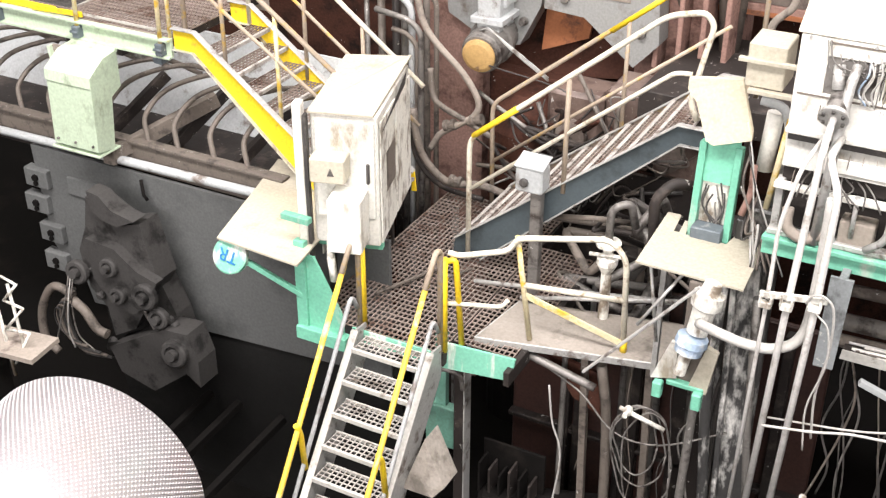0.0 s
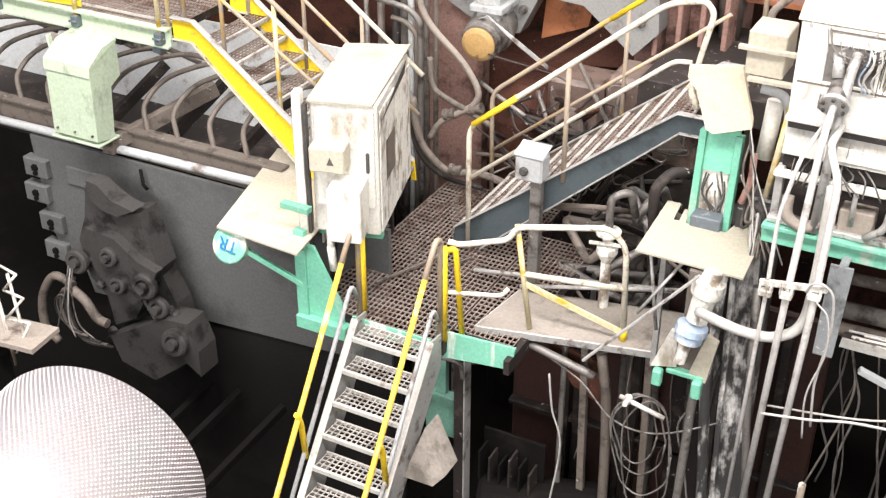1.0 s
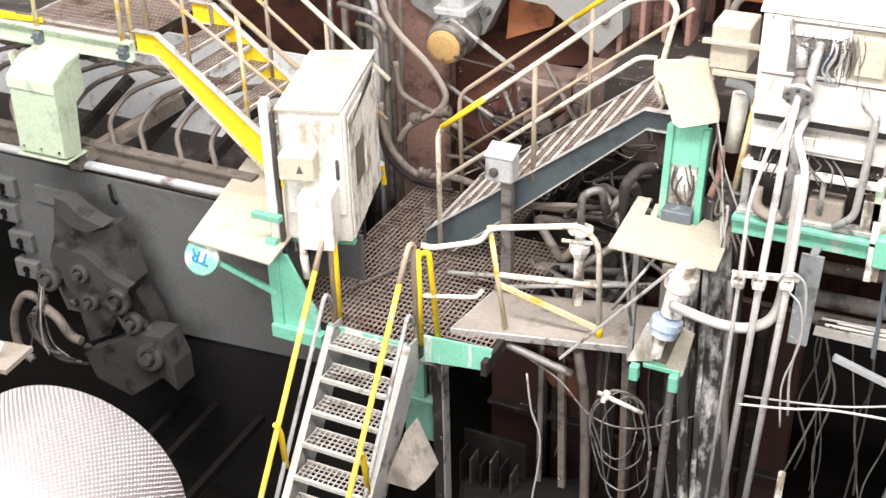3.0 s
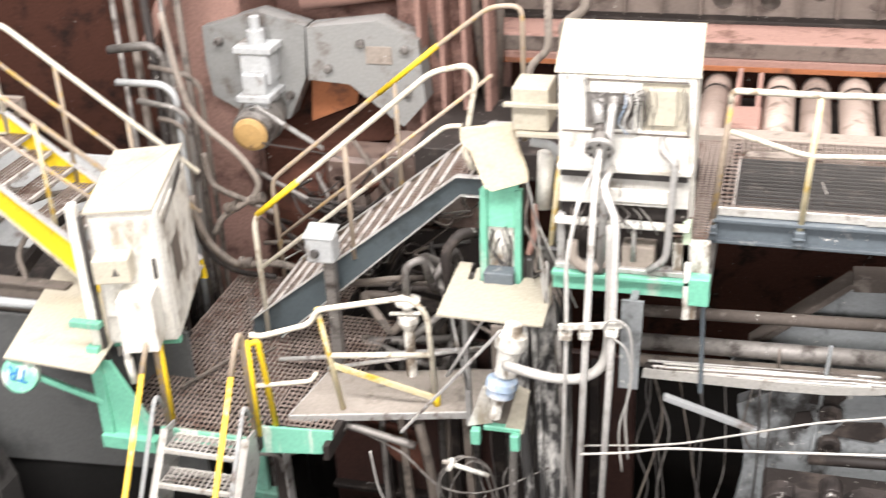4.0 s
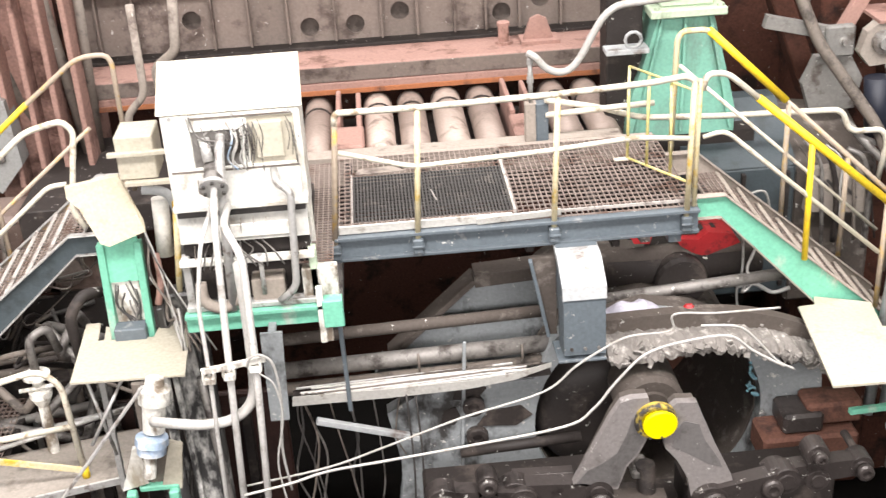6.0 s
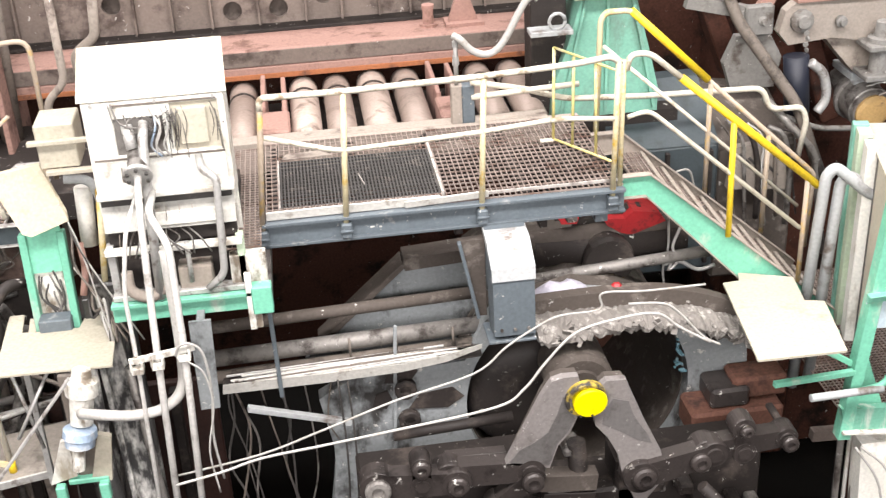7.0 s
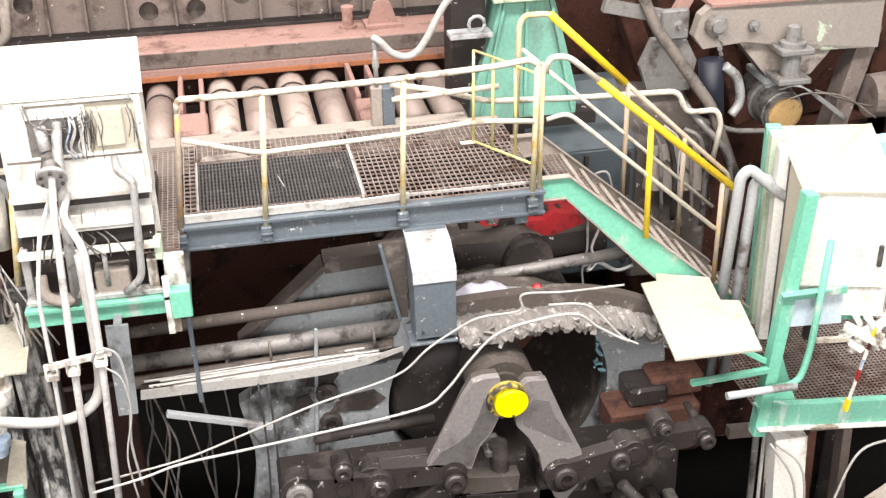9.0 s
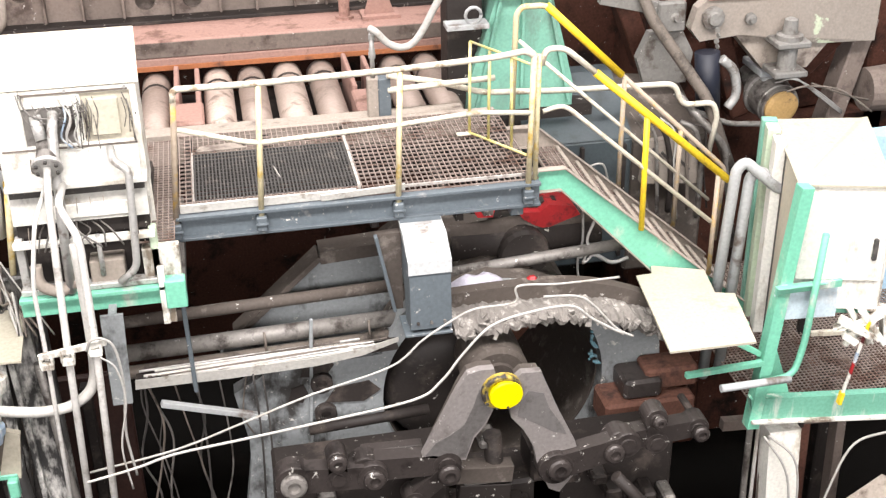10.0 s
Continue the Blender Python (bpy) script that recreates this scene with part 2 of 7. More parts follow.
def pipe_thing(name, pts, r, mat, label, category="pipe", group="", bend=0.08, soft=False, n=8):
    line = smooth_line(pts) if soft else bent_line(pts, bend)
    return solo(name, made(tube, line, r, n), mat, label, category, group)

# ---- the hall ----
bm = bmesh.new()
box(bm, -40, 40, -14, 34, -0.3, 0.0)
solo("floor", bm, CONCRETE, "concrete hall floor, near black for the pit's shade", "floor", kind="structure")
solo("wall_north", made(box, -40, 40, 30, 30.4, 0, 19), HALL, "brown sheet-clad hall wall", "wall", kind="structure")
solo("wall_west", made(box, -36, -35.6, -12, 30, 0, 19), HALL, "brown sheet-clad hall wall", "wall", kind="structure")
solo("wall_east", made(box, 35.6, 36, -12, 30, 0, 19), HALL, "brown sheet-clad hall wall", "wall", kind="structure")
bm = many((box, -40, 40, -12.4, -12, 0, 13), (box, -40, 40, -12.4, -12, 16, 19), (box, -40, -13, -12.4, -12, 13, 16), (box, 11, 40, -12.4, -12, 13, 16))
solo("wall_south", bm, HALL, "brown sheet-clad hall wall with a high window band", "wall", kind="structure")
bm = bmesh.new()
for ya, yb in ((-13, -0.5), (2.5, 12.5), (15.5, 31)):
    box(bm, -40, 40, ya, yb, 19.0, 19.3)
for ya, yb in ((-0.5, 2.5), (12.5, 15.5)):
    box(bm, -40, -14, ya, yb, 19.0, 19.3)
    box(bm, 12, 40, ya, yb, 19.0, 19.3)
solo("ceiling", bm, HALL, "hall roof with two long roof lights", "ceiling", kind="structure")

PERIOD = -10.0   # the next stand repeats this far along the line


# ---- walkways over the stands ----
def guard_post(parent, x, y, z0, z1, r, mat, clamp=True, lean=0.0):
    p = part("post", made(tube, [(x, y, z0), (x + lean, y, z1)], r, 8), mat, parent)
    if clamp:
        part("clamp", many((box, x - 0.045, x + 0.045, y - 0.05, y + 0.05, z0 - 0.10, z0 + 0.03, 0.01), (tube, [(x - 0.05, y - 0.055, z0 - 0.03), (x + 0.05, y - 0.055, z0 - 0.03)], 0.014, 6)), BLUEGREY, p)


def walkway(xo, beam_mat, toe_mat):
    w = thing("walkway", "grated steel walkway on a painted channel beam" if xo == 0 else "mint green grated steel walkway above the trough", "walkway", "walkways over the stands")
    x0, x1, y0, y1, z = xo - 0.44, xo + 2.56, 9.0, 10.62, 5.65
    # channel beam in front: web and two lips
    fb = part("front_beam", made(box, x0 - 0.02, x1, y0 - 0.02, y0 + 0.015, z - 0.21, z - 0.01, 0.004), beam_mat, w, "dark blue-grey painted steel channel, chipped" if xo == 0 else "mint green painted channel")
    part("lip", made(box, x0 - 0.02, x1, y0 - 0.075, y0 - 0.021, z - 0.035, z - 0.005, 0.004), beam_mat, fb)
    part("lip", made(box, x0 - 0.02, x1, y0 - 0.075, y0 - 0.021, z - 0.22, z - 0.192, 0.004), beam_mat, fb)
    part("rear_beam", made(box, x0, x1, y1, y1 + 0.07, z - 0.22, z, 0.006), TAN, w)
    for k in range(5):
        x = x0 + 0.1 + k * 0.7
        part("cross_bearer", made(box, x - 0.03, x + 0.03, y0, y1, z - 0.14, z - 0.036, 0.005), SOOTSHADE, w)
    part("grating", made(lattice, x0 + 1.52, x1, y0 + 0.03, y1, z, 0.048, 0.085), GRATE, w, "open rusty steel grating")
    part("grating", made(lattice, x0 + 0.02, x0 + 0.12, y0 + 0.03, y1, z, 0.048, 0.085), GRATE, w)
    part("grating", made(lattice, x0 + 0.14, x0 + 1.48, y1 - 0.44, y1, z, 0.048, 0.085), GRATE, w)
    part("grating", made(lattice, x0 + 0.14, x0 + 1.48, y0 + 0.03, y0 + 0.2, z, 0.048, 0.085), GRATE, w)
    part("mesh_mat", made(lattice, x0 + 0.15, x0 + 1.47, y0 + 0.21, y1 - 0.46, z + 0.004, 0.03, 0.075, 0.02, 0.014), BLACKMAT, w, "black close-meshed panel in the walkway")
    for q in ((box, x0 + 0.125, x0 + 0.138, y0 + 0.2, y1 - 0.42, z - 0.03, z + 0.006), (box, x0 + 1.485, x0 + 1.51, y0 + 0.2, y1 - 0.3, z - 0.03, z + 0.012), (beam, (x0 + 0.86, y0 + 0.5, z + 0.012), (x0 + 0.82, y0 + 0.74, z + 0.012), 0.012, 0.01)):
        part("panel_edge", many(q), GRATEGREY, w)
    part("caked_dust", made(slab, [(x0 + 0.16, y1 - 0.42, z - 0.004), (x0 + 0.62, y1 - 0.4, z - 0.004), (x0 + 0.5, y1 - 0.27, z - 0.004), (x0 + 0.2, y1 - 0.3, z - 0.004)], (0, 0, 0.012)), TAN, w, "dust caked into the grating")
    # toe strip along the front, in two overlapping lengths
    part("toe_strip", made(beam, (x0 + 0.02, y0 + 0.0, z + 0.035), (x0 + 1.45, y0 + 0.02, z + 0.03), 0.02, 0.075), toe_mat, w, "pale worn toe strip")
    part("toe_strip", made(beam, (x0 + 1.15, y0 - 0.025, z + 0.03), (x0 + 1.85, y0 - 0.015, z + 0.055), 0.018, 0.06), toe_mat, w)
    part("toe_strip", made(beam, (x0 + 1.8, y0 + 0.01, z + 0.05), (x1, y0 + 0.02, z + 0.045), 0.012, 0.03), GRATEGREY, w)
    # cleats and a conduit under the beam
    for k in range(6):
        x = x0 + 1.55 + 0.24 * k
        part("cleat", many((box, x, x + 0.07 + 0.02 * (k % 3), y0 - 0.03, y0 + 0.12, z - 0.29 - 0.02 * (k % 2), z - 0.222, 0.006), (tube, [(x + 0.03, y0 - 0.05, z - 0.25), (x + 0.03, y0 + 0.1, z - 0.25)], 0.018, 8)), (SOOTSHADE, WORNSTEEL, BLUEGREY)[k % 3], w)
    part("conduit", made(tube, [(x0 + 0.3, y0 + 0.25, z - 0.28), (x1 - 0.2, y0 + 0.28, z - 0.27)], 0.022), SOOTSHADE, w)
    return w


def front_railing(xo):
    g = thing("guard_rail", "cream and yellow tubular guard rail, mid rail bent", "guard rail", "walkway guard rails")
    y = 8.95
    for x, zt, mat, lean in ((-0.46, 6.70, RUSTRAIL, 0.10), (0.22, 6.70, WORN, 0.065), (1.345, 6.72, WORN, 0.047), (2.45, 6.76, WORN, 0.03)):
        guard_post(g, xo + x, y, 5.56, zt, 0.024, mat, True, lean)
    guard_post(g, xo + 2.528, 9.02, 5.56, 6.74, 0.022, WORN, False, 0.012)
    part("top_rail", made(tube, bent_line([(xo - 0.37, y, 6.62), (xo - 0.36, y, 6.72), (xo + 0.285, y, 6.715), (xo + 1.392, y, 6.735), (xo + 2.15, y, 6.77), (xo + 2.42, y, 6.805), (xo + 2.50, y + 0.01, 6.73)], 0.06), 0.026, 8), RAIL, g, "pale worn top rail")
    part("mid_rail", made(tube, bent_line([(xo - 0.36, y, 6.39), (xo + 0.22, y, 6.22), (xo + 1.31, y, 6.265), (xo + 2.0, y, 6.318), (xo + 2.46, y, 6.275)], 0.12), 0.022, 8), RAIL, g)
    return g


walkway(0.0, BLUEGREY, BRIGHT)
front_railing(0.0)
walkway(PERIOD - 0.43, PALEGREEN, YELLOW)
front_railing(PERIOD - 0.43)


def leg_bracket(xo, mat, label, wide=0.345, drop=0.0):
    """Boxed arm that leans out from the beam, then drops."""
    t = thing("walkway_bracket", label, "bracket", "walkway support arms")
    x0, x1 = xo + 1.345, xo + 1.345 + wide
    zf = 4.63 - drop
    out = [(x0, 8.93, 5.44), (x0, 8.50, 5.24), (x0, 8.47, zf), (x0, 8.72, zf - 0.05), (x0, 8.78, 4.95), (x0, 8.93, 5.02)]
    part("arm_body", made(slab, out, (x1 - x0, 0, 0)), mat, t)
    cv = part("cover_plate", made(slab, [(x0 - 0.008, 8.935, 5.425), (x0 - 0.008, 8.72, 5.40), (x0 - 0.008, 8.49, 5.255), (x0 - 0.008, 8.480, 5.14), (x0 - 0.008, 8.494, 5.14), (x0 - 0.008, 8.51, 5.235), (x0 - 0.008, 8.935, 5.40)], (x1 - x0 + 0.016, 0, 0)), PALEGREY if xo == 0 else PALEGREEN, t, "pale sloping cover plate")
    part("side_rib", made(slab, [(x0 - 0.22, 8.84, 5.36), (x0 - 0.004, 8.84, 5.36), (x0 - 0.004, 8.84, zf), (x0 - 0.08, 8.84, zf)], (0, 0.04, 0)), GRIME if xo == 0 else TAN, t)
    part("rib_edge", made(beam, (x0 - 0.22, 8.82, 5.36), (x0 - 0.08, 8.82, zf), 0.03, 0.07, (0, 1, 0)), mat, t)
    part("foot_plate", made(box, x0 - 0.05, x1 + 0.008, 8.462, 8.8, zf - 0.068, zf - 0.042, 0.006), mat, t)
    for k in range(3):
        x = x0 + 0.06 + k * (wide - 0.12) / 2
        part("bolt", made(tube, [(x, 8.475, zf + 0.06), (x, 8.452, zf + 0.06)], 0.014, 6), WORNSTEEL, t)


leg_bracket(0.0, BLUEGREY, "blue-grey boxed support arm with a pale top under the walkway")
leg_bracket(PERIOD - 0.515, PALEGREEN, "pale green boxed support arm under the walkway", 0.60, 0.2)


# ---- stairs ----
DARKBLUE = material("dark_blue_grey_paint", (0.052, 0.066, 0.073), (0.014, 0.016, 0.016), 0.5, 2.0, 0.5, spread=0.2)


def side_stair(x_top, z_top, x_bot, z_bot, ya, yb, steps, front_mat, name, label, over=0.11, under=0.13):
    """A flight along the line; ya is its front side."""
    s = thing(name, label, "stairs", "flights between walkway and landing")
    d = Vector((x_bot - x_top, 0, z_bot - z_top)).normalized()
    sg = 1 if x_bot > x_top else -1
    for y, mat, nm in ((ya, front_mat, "stringer"), (yb, TAN if front_mat is GREEN else YELLOW if front_mat is YELLOW else RUSTRAIL, "stringer")):
        out = [(x_top - sg * 0.24, y, z_top + over), (x_top + sg * 0.03, y, z_top + over), (x_bot, y, z_bot + over + 0.05), (x_bot + sg * 0.02, y, z_bot - 0.06), (x_bot - sg * 0.3, y, z_bot - 0.06), (x_top, y, z_top - under), (x_top - sg * 0.24, y, z_top - under)]
        st = part(nm, made(slab, out, (0, 0.02, 0)), mat, s)
        lip = many((beam, (x_top - sg * 0.25, y - 0.005, z_top + over + 0.01), (x_top + sg * 0.03, y - 0.005, z_top + over + 0.01), 0.075, 0.014), (beam, (x_top + sg * 0.03, y - 0.005, z_top + over + 0.01), (x_bot, y - 0.005, z_bot + over + 0.06), 0.075, 0.014))
        part("lip", lip, TAN if front_mat is GREEN else GALV, st)
        lip = many((beam, (x_top - sg * 0.25, y - 0.005, z_top - under - 0.005), (x_top, y - 0.005, z_top - under - 0.005), 0.075, 0.012), (beam, (x_top, y - 0.005, z_top - under - 0.005), (x_bot - sg * 0.3, y - 0.005, z_bot - 0.065), 0.075, 0.012))
        part("lip", lip, TAN if front_mat is GREEN else GALV, st)
    for k in range(steps):
        f = (k + 0.6) / (steps + 0.2)
        x, z = x_top + (x_bot - x_top) * f, z_top + (z_bot - z_top) * f
        tr = part("tread", made(lattice, x - 0.11, x + 0.11, ya + 0.03, yb, z, 0.044, 0.06, 0.014, 0.008), GRATE, s)
        part("nosing", many((box, x + sg * 0.115 - 0.018, x + sg * 0.115 + 0.018, ya + 0.025, yb, z - 0.035, z + 0.004, 0.003), (box, x - sg * 0.115 - 0.008, x - sg * 0.115 + 0.008, ya + 0.025, yb, z - 0.035, z, 0.003)), TAN if front_mat is GREEN else GRATEGREY, tr)
    return s


side_stair(2.78, 5.575, 4.60, 3.98, 9.1, 10.05, 9, GREEN, "side_stairs", "mint green steel stairs with rusty grated treads", 0.10, 0.085)
side_stair(-2.72, 5.50, -4.95, 3.72, 9.6, 10.9, 10, DARKBLUE, "side_stairs", "blue-grey steel stairs with rusty grated treads and pale nosings", 0.05, 0.12)
side_stair(-7.60, 5.64, -5.62, 4.09, 9.0, 9.95, 9, YELLOW, "side_stairs", "steel stairs with yellow stringers and grated treads", 0.11, 0.10)

# rails of the right-hand flight
g = thing("stair_rail", "yellow and cream tubular stair rail", "hand rail", "stair rails")
part("top_rail", made(tube, bent_line([(2.57, 9.05, 6.64), (2.60, 9.05, 6.77), (2.757, 9.05, 6.77), (3.06, 9.05, 6.51)], 0.1), 0.026), RAIL, g)
part("grip", made(tube, [(3.03, 9.05, 6.536), (4.30, 9.05, 5.435)], 0.034), YELLOW, g, "bright yellow painted length of rail")
part("mid_rail", made(tube, bent_line([(2.59, 9.05, 6.235), (2.77, 9.05, 6.28), (4.17, 9.05, 5.04)], 0.1), 0.02), RAIL, g)
guard_post(g, 3.522, 9.05, 5.03, 6.13, 0.026, YELLOW, False, -0.017)
guard_post(g, 4.20, 9.05, 4.5, 5.5, 0.022, RUSTRAIL, False)
g = thing("stair_rail", "yellow tubular stair rail, rusty towards its foot", "hand rail", "stair rails")
part("top_rail", made(tube, bent_line([(2.62, 10.2, 5.60), (2.65, 10.2, 6.70), (2.70, 10.2, 6.77), (2.92, 10.2, 6.77), (3.04, 10.2, 6.66)], 0.06), 0.026), WORN, g)
part("grip", made(tube, [(2.93, 10.2, 6.765), (3.67, 10.2, 6.05)], 0.036), YELLOW, g, "bright yellow painted length of rail")
part("lower_rail", made(tube, bent_line([(3.65, 10.2, 6.07), (4.79, 10.2, 4.99), (4.76, 10.2, 4.2)], 0.05), 0.024), RUSTRAIL, g)
part("mid_rail", made(tube, [(2.68, 10.2, 6.46), (4.65, 10.2, 4.66)], 0.018), RAIL, g)
for x, z in ((3.70, 4.85), (4.3, 4.4)):
    guard_post(g, x, 10.2, z, 6.02 - (x - 3.70) * 0.95, 0.024, RUSTRAIL, False)

# thin yellow swing gate on the walkway
GATEPAINT = material("worn_gate_paint", (0.66, 0.58, 0.22), (0.60, 0.54, 0.40), 0.5, 7.0, 0.5)
g = thing("safety_gate", "thin yellow welded safety gate", "gate")
for a, b in (((2.18, 10.02, 5.69), (2.19, 10.02, 6.55)), ((2.31, 9.82, 5.69), (2.32, 9.82, 6.52)), ((2.47, 9.60, 5.69), (2.46, 9.60, 6.52))):
    part("bar", made(tube, [a, b], 0.014, 6), GATEPAINT, g)
part("bar", made(tube, [(2.19, 10.02, 6.55), (2.57, 9.38, 6.53)], 0.012, 6), GATEPAINT, g)
part("bar", made(tube, [(2.18, 10.02, 5.69), (2.58, 9.38, 5.69)], 0.012, 6), GATEPAINT, g)
part("hinge_plate", made(beam, (2.06, 10.02, 5.68), (2.20, 10.02, 5.68), 0.05, 0.02), RAIL, g)

# rails of the left-hand flight
g = thing("stair_rail", "pale tubular stair rail with yellow wear", "hand rail", "stair rails")
part("top_rail", made(tube, bent_line([(-4.80, 9.6, 3.62), (-4.80, 9.6, 4.97), (-2.93, 9.6, 6.53), (-2.62, 9.6, 6.60), (-2.54, 9.62, 6.50), (-2.68, 9.62, 5.78), (-2.60, 9.62, 5.62)], 0.12), 0.027), RAIL, g)
part("grip", made(tube, [(-4.76, 9.6, 5.005), (-4.30, 9.6, 5.388)], 0.031), YELLOW, g, "yellow painted length of rail")
part("mid_rail", made(tube, bent_line([(-4.79, 9.6, 4.42), (-2.83, 9.6, 6.03), (-2.68, 9.6, 6.04)], 0.1), 0.022), RAIL, g)
guard_post(g, -3.80, 9.6, 4.62, 5.79, 0.024, RUSTRAIL, False)
g = thing("stair_rail", "pale tubular stair rail with yellow wear", "hand rail", "stair rails")
part("top_rail", made(tube, bent_line([(-5.16, 10.9, 3.52), (-5.18, 10.9, 4.76), (-3.43, 10.9, 6.19), (-2.72, 10.9, 6.73), (-2.41, 10.9, 6.75), (-2.41, 10.9, 5.39)], 0.12), 0.025), RUSTRAIL, g)
part("grip", made(tube, [(-3.90, 10.9, 5.80), (-3.25, 10.9, 6.33)], 0.029), YELLOW, g, "yellow painted length of rail")
part("mid_rail", made(tube, [(-5.16, 10.9, 4.08), (-2.72, 10.9, 6.05)], 0.02), RUSTRAIL, g)
guard_post(g, -3.72, 10.9, 4.62, 5.93, 0.022, RUSTRAIL, False)
# rails of the far flight
g = thing("stair_rail", "yellow tubular stair rail beside a cabinet", "hand rail", "stair rails")
part("top_rail", made(tube, bent_line([(-7.72, 9.05, 5.55), (-7.72, 9.05, 6.70), (-7.5, 9.05, 6.72), (-5.65, 9.05, 5.39)], 0.1), 0.026), RUSTRAIL, g)
part("mid_rail", made(tube, [(-7.6, 9.05, 6.26), (-5.7, 9.05, 5.02)], 0.02), RUSTRAIL, g)
for x in (-7.25, -6.62, -5.98):
    guard_post(g, x, 9.05, 5.64 - (x + 7.60) * 0.78, 6.72 - (x + 7.5) * 0.72, 0.022, RUSTRAIL if x < -7 else WORN, False)
g = thing("stair_rail", "yellow tubular stair rail beside a cabinet", "hand rail", "stair rails")
part("top_rail", made(tube, bent_line([(-7.6, 9.95, 5.55), (-7.6, 9.95, 6.70), (-7.4, 9.95, 6.68), (-5.5, 9.95, 5.24)], 0.1), 0.026), RAIL, g)
part("mid_rail", made(tube, [(-7.58, 9.95, 6.32), (-5.55, 9.95, 4.80)], 0.02), RUSTRAIL, g)
for x in (-6.9, -6.2):
    guard_post(g, x, 9.95, 5.5 - (x + 7.5) * 0.76, 6.64 - (x + 7.35) * 0.76, 0.022, RUSTRAIL, False)


# ---- roller table and ribbed housing behind the walkway ----
table = thing("roller_table", "dusty roller table with steel rollers between red-brown beams", "roller table")
for x, r, mat in ((-0.66, 0.15, DARKROLLER), (-0.02, 0.155, ROLLER), (0.335, 0.15, DARKROLLER), (0.72, 0.165, ROLLER), (1.09, 0.155, DARKROLLER), (1.88, 0.15, DARKROLLER), (2.24, 0.15, DARKROLLER)):
    rl = part("roller", made(lathe, (x, 11.05, 5.42), (0, 1, 0), [(0, 0.05), (0, r * 0.8), (0.06, r * 0.82), (0.07, r), (1.25, r), (1.27, r * 0.93), (1.33, r * 0.93), (1.35, r), (1.6, r)], 22), mat, table)
    for f in rl.data.polygons:
        f.use_smooth = True
    part("end_collar", made(lathe, (x, 12.24, 5.42), (0, 1, 0), [(0, r * 0.5), (0, r * 1.03), (0.05, r * 1.03), (0.05, r * 0.5)], 22), SOOTSHADE, rl, "dark worn end collar")
    part("bearing", made(box, x - 0.13, x + 0.13, 10.98, 11.08, 5.2, 5.44, 0.02), PINK, rl)
part("front_sill", made(box, -0.95, 2.30, 10.78, 10.97, 5.30, 5.61, 0.01), TAN, table, "dusty tan front sill")
for x in (-0.33, 1.44):
    part("bearing_block", many((box, x - 0.15, x + 0.15, 11.0, 11.55, 5.2, 5.62, 0.02), (box, x - 0.13, x - 0.08, 11.55, 12.55, 5.2, 5.66, 0.01), (box, x + 0.08, x + 0.13, 11.55, 12.55, 5.2, 5.62, 0.01)), PINK, table)
part("bed", made(box, -3.6, 2.7, 11.0, 12.9, 4.9, 5.2, 0.01), SOOTSHADE, table)
part("rear_beam", many((box, -3.8, 2.65, 12.62, 13.28, 5.72, 5.92, 0.015), (box, -3.8, 2.65, 12.60, 12.66, 5.60, 5.73, 0.01)), PINK, table, "dusty red-brown rear beam")
part("front_face", made(box, -3.8, 2.65, 12.606, 12.619, 5.74, 5.90, 0.003), BROWNPLATE, table)
part("beam_edge", made(box, -3.8, 2.65, 12.585, 12.605, 5.60, 5.655, 0.004), ORANGE, table, "orange rusty lower edge")
part("lug", many((slab, [(1.62, 12.9, 5.92), (1.98, 12.9, 5.92), (1.89, 12.9, 6.18), (1.80, 12.9, 6.22), (1.71, 12.9, 6.18)], (0, 0.06, 0)), (box, 1.60, 2.02, 12.8, 13.1, 5.92, 5.96)), PINK, table)
part("stub", made(lathe, (1.42, 12.95, 5.92), (0, 0, 1), [(0, 0.10), (0.03, 0.10), (0.03, 0.06), (0.2, 0.06), (0.2, 0.07), (0.24, 0.07)], 14), PINK, table)

pipe_thing("steam_pipe", [(-2.6, 13.6, 6.95), (2.4, 13.6, 7.05)], 0.09, PALEGREY, "pale lagged pipe on top of the housing")

# ---- machines under the walkways ----
def holed_plate(bm, outline, c, r, y0, y1, n=56):
    """A plate in the x-z plane with a round opening; the outline goes round c."""
    def edge(a):
        d = Vector((math.cos(a), math.sin(a)))
        best = None
        for i in range(len(outline)):
            p, q = Vector(outline[i]) - Vector(c), Vector(outline[(i + 1) % len(outline)]) - Vector(c)
            e = q - p
            den = d.x * e.y - d.y * e.x
            if abs(den) < 1e-9:
                continue
            t = (p.x * e.y - p.y * e.x) / den
            u = (p.x * d.y - p.y * d.x) / den
            if t > 0 and -1e-6 <= u <= 1 + 1e-6 and (best is None or t < best):
                best = t
        return best or r * 1.2
    rows = []
    for k in range(n):
        a = 2 * math.pi * k / n
        R = max(edge(a), r * 1.02)
        ca, sa = math.cos(a), math.sin(a)
        rows.append([bm.verts.new((c[0] + q * ca, y, c[1] + q * sa)) for q, y in ((R, y0), (r, y0), (r, y1), (R, y1))])
    for i in range(n):
        a, b = rows[i], rows[(i + 1) % n]
        for k in range(4):
            bm.faces.new([a[k], b[k], b[(k + 1) % 4], a[(k + 1) % 4]])


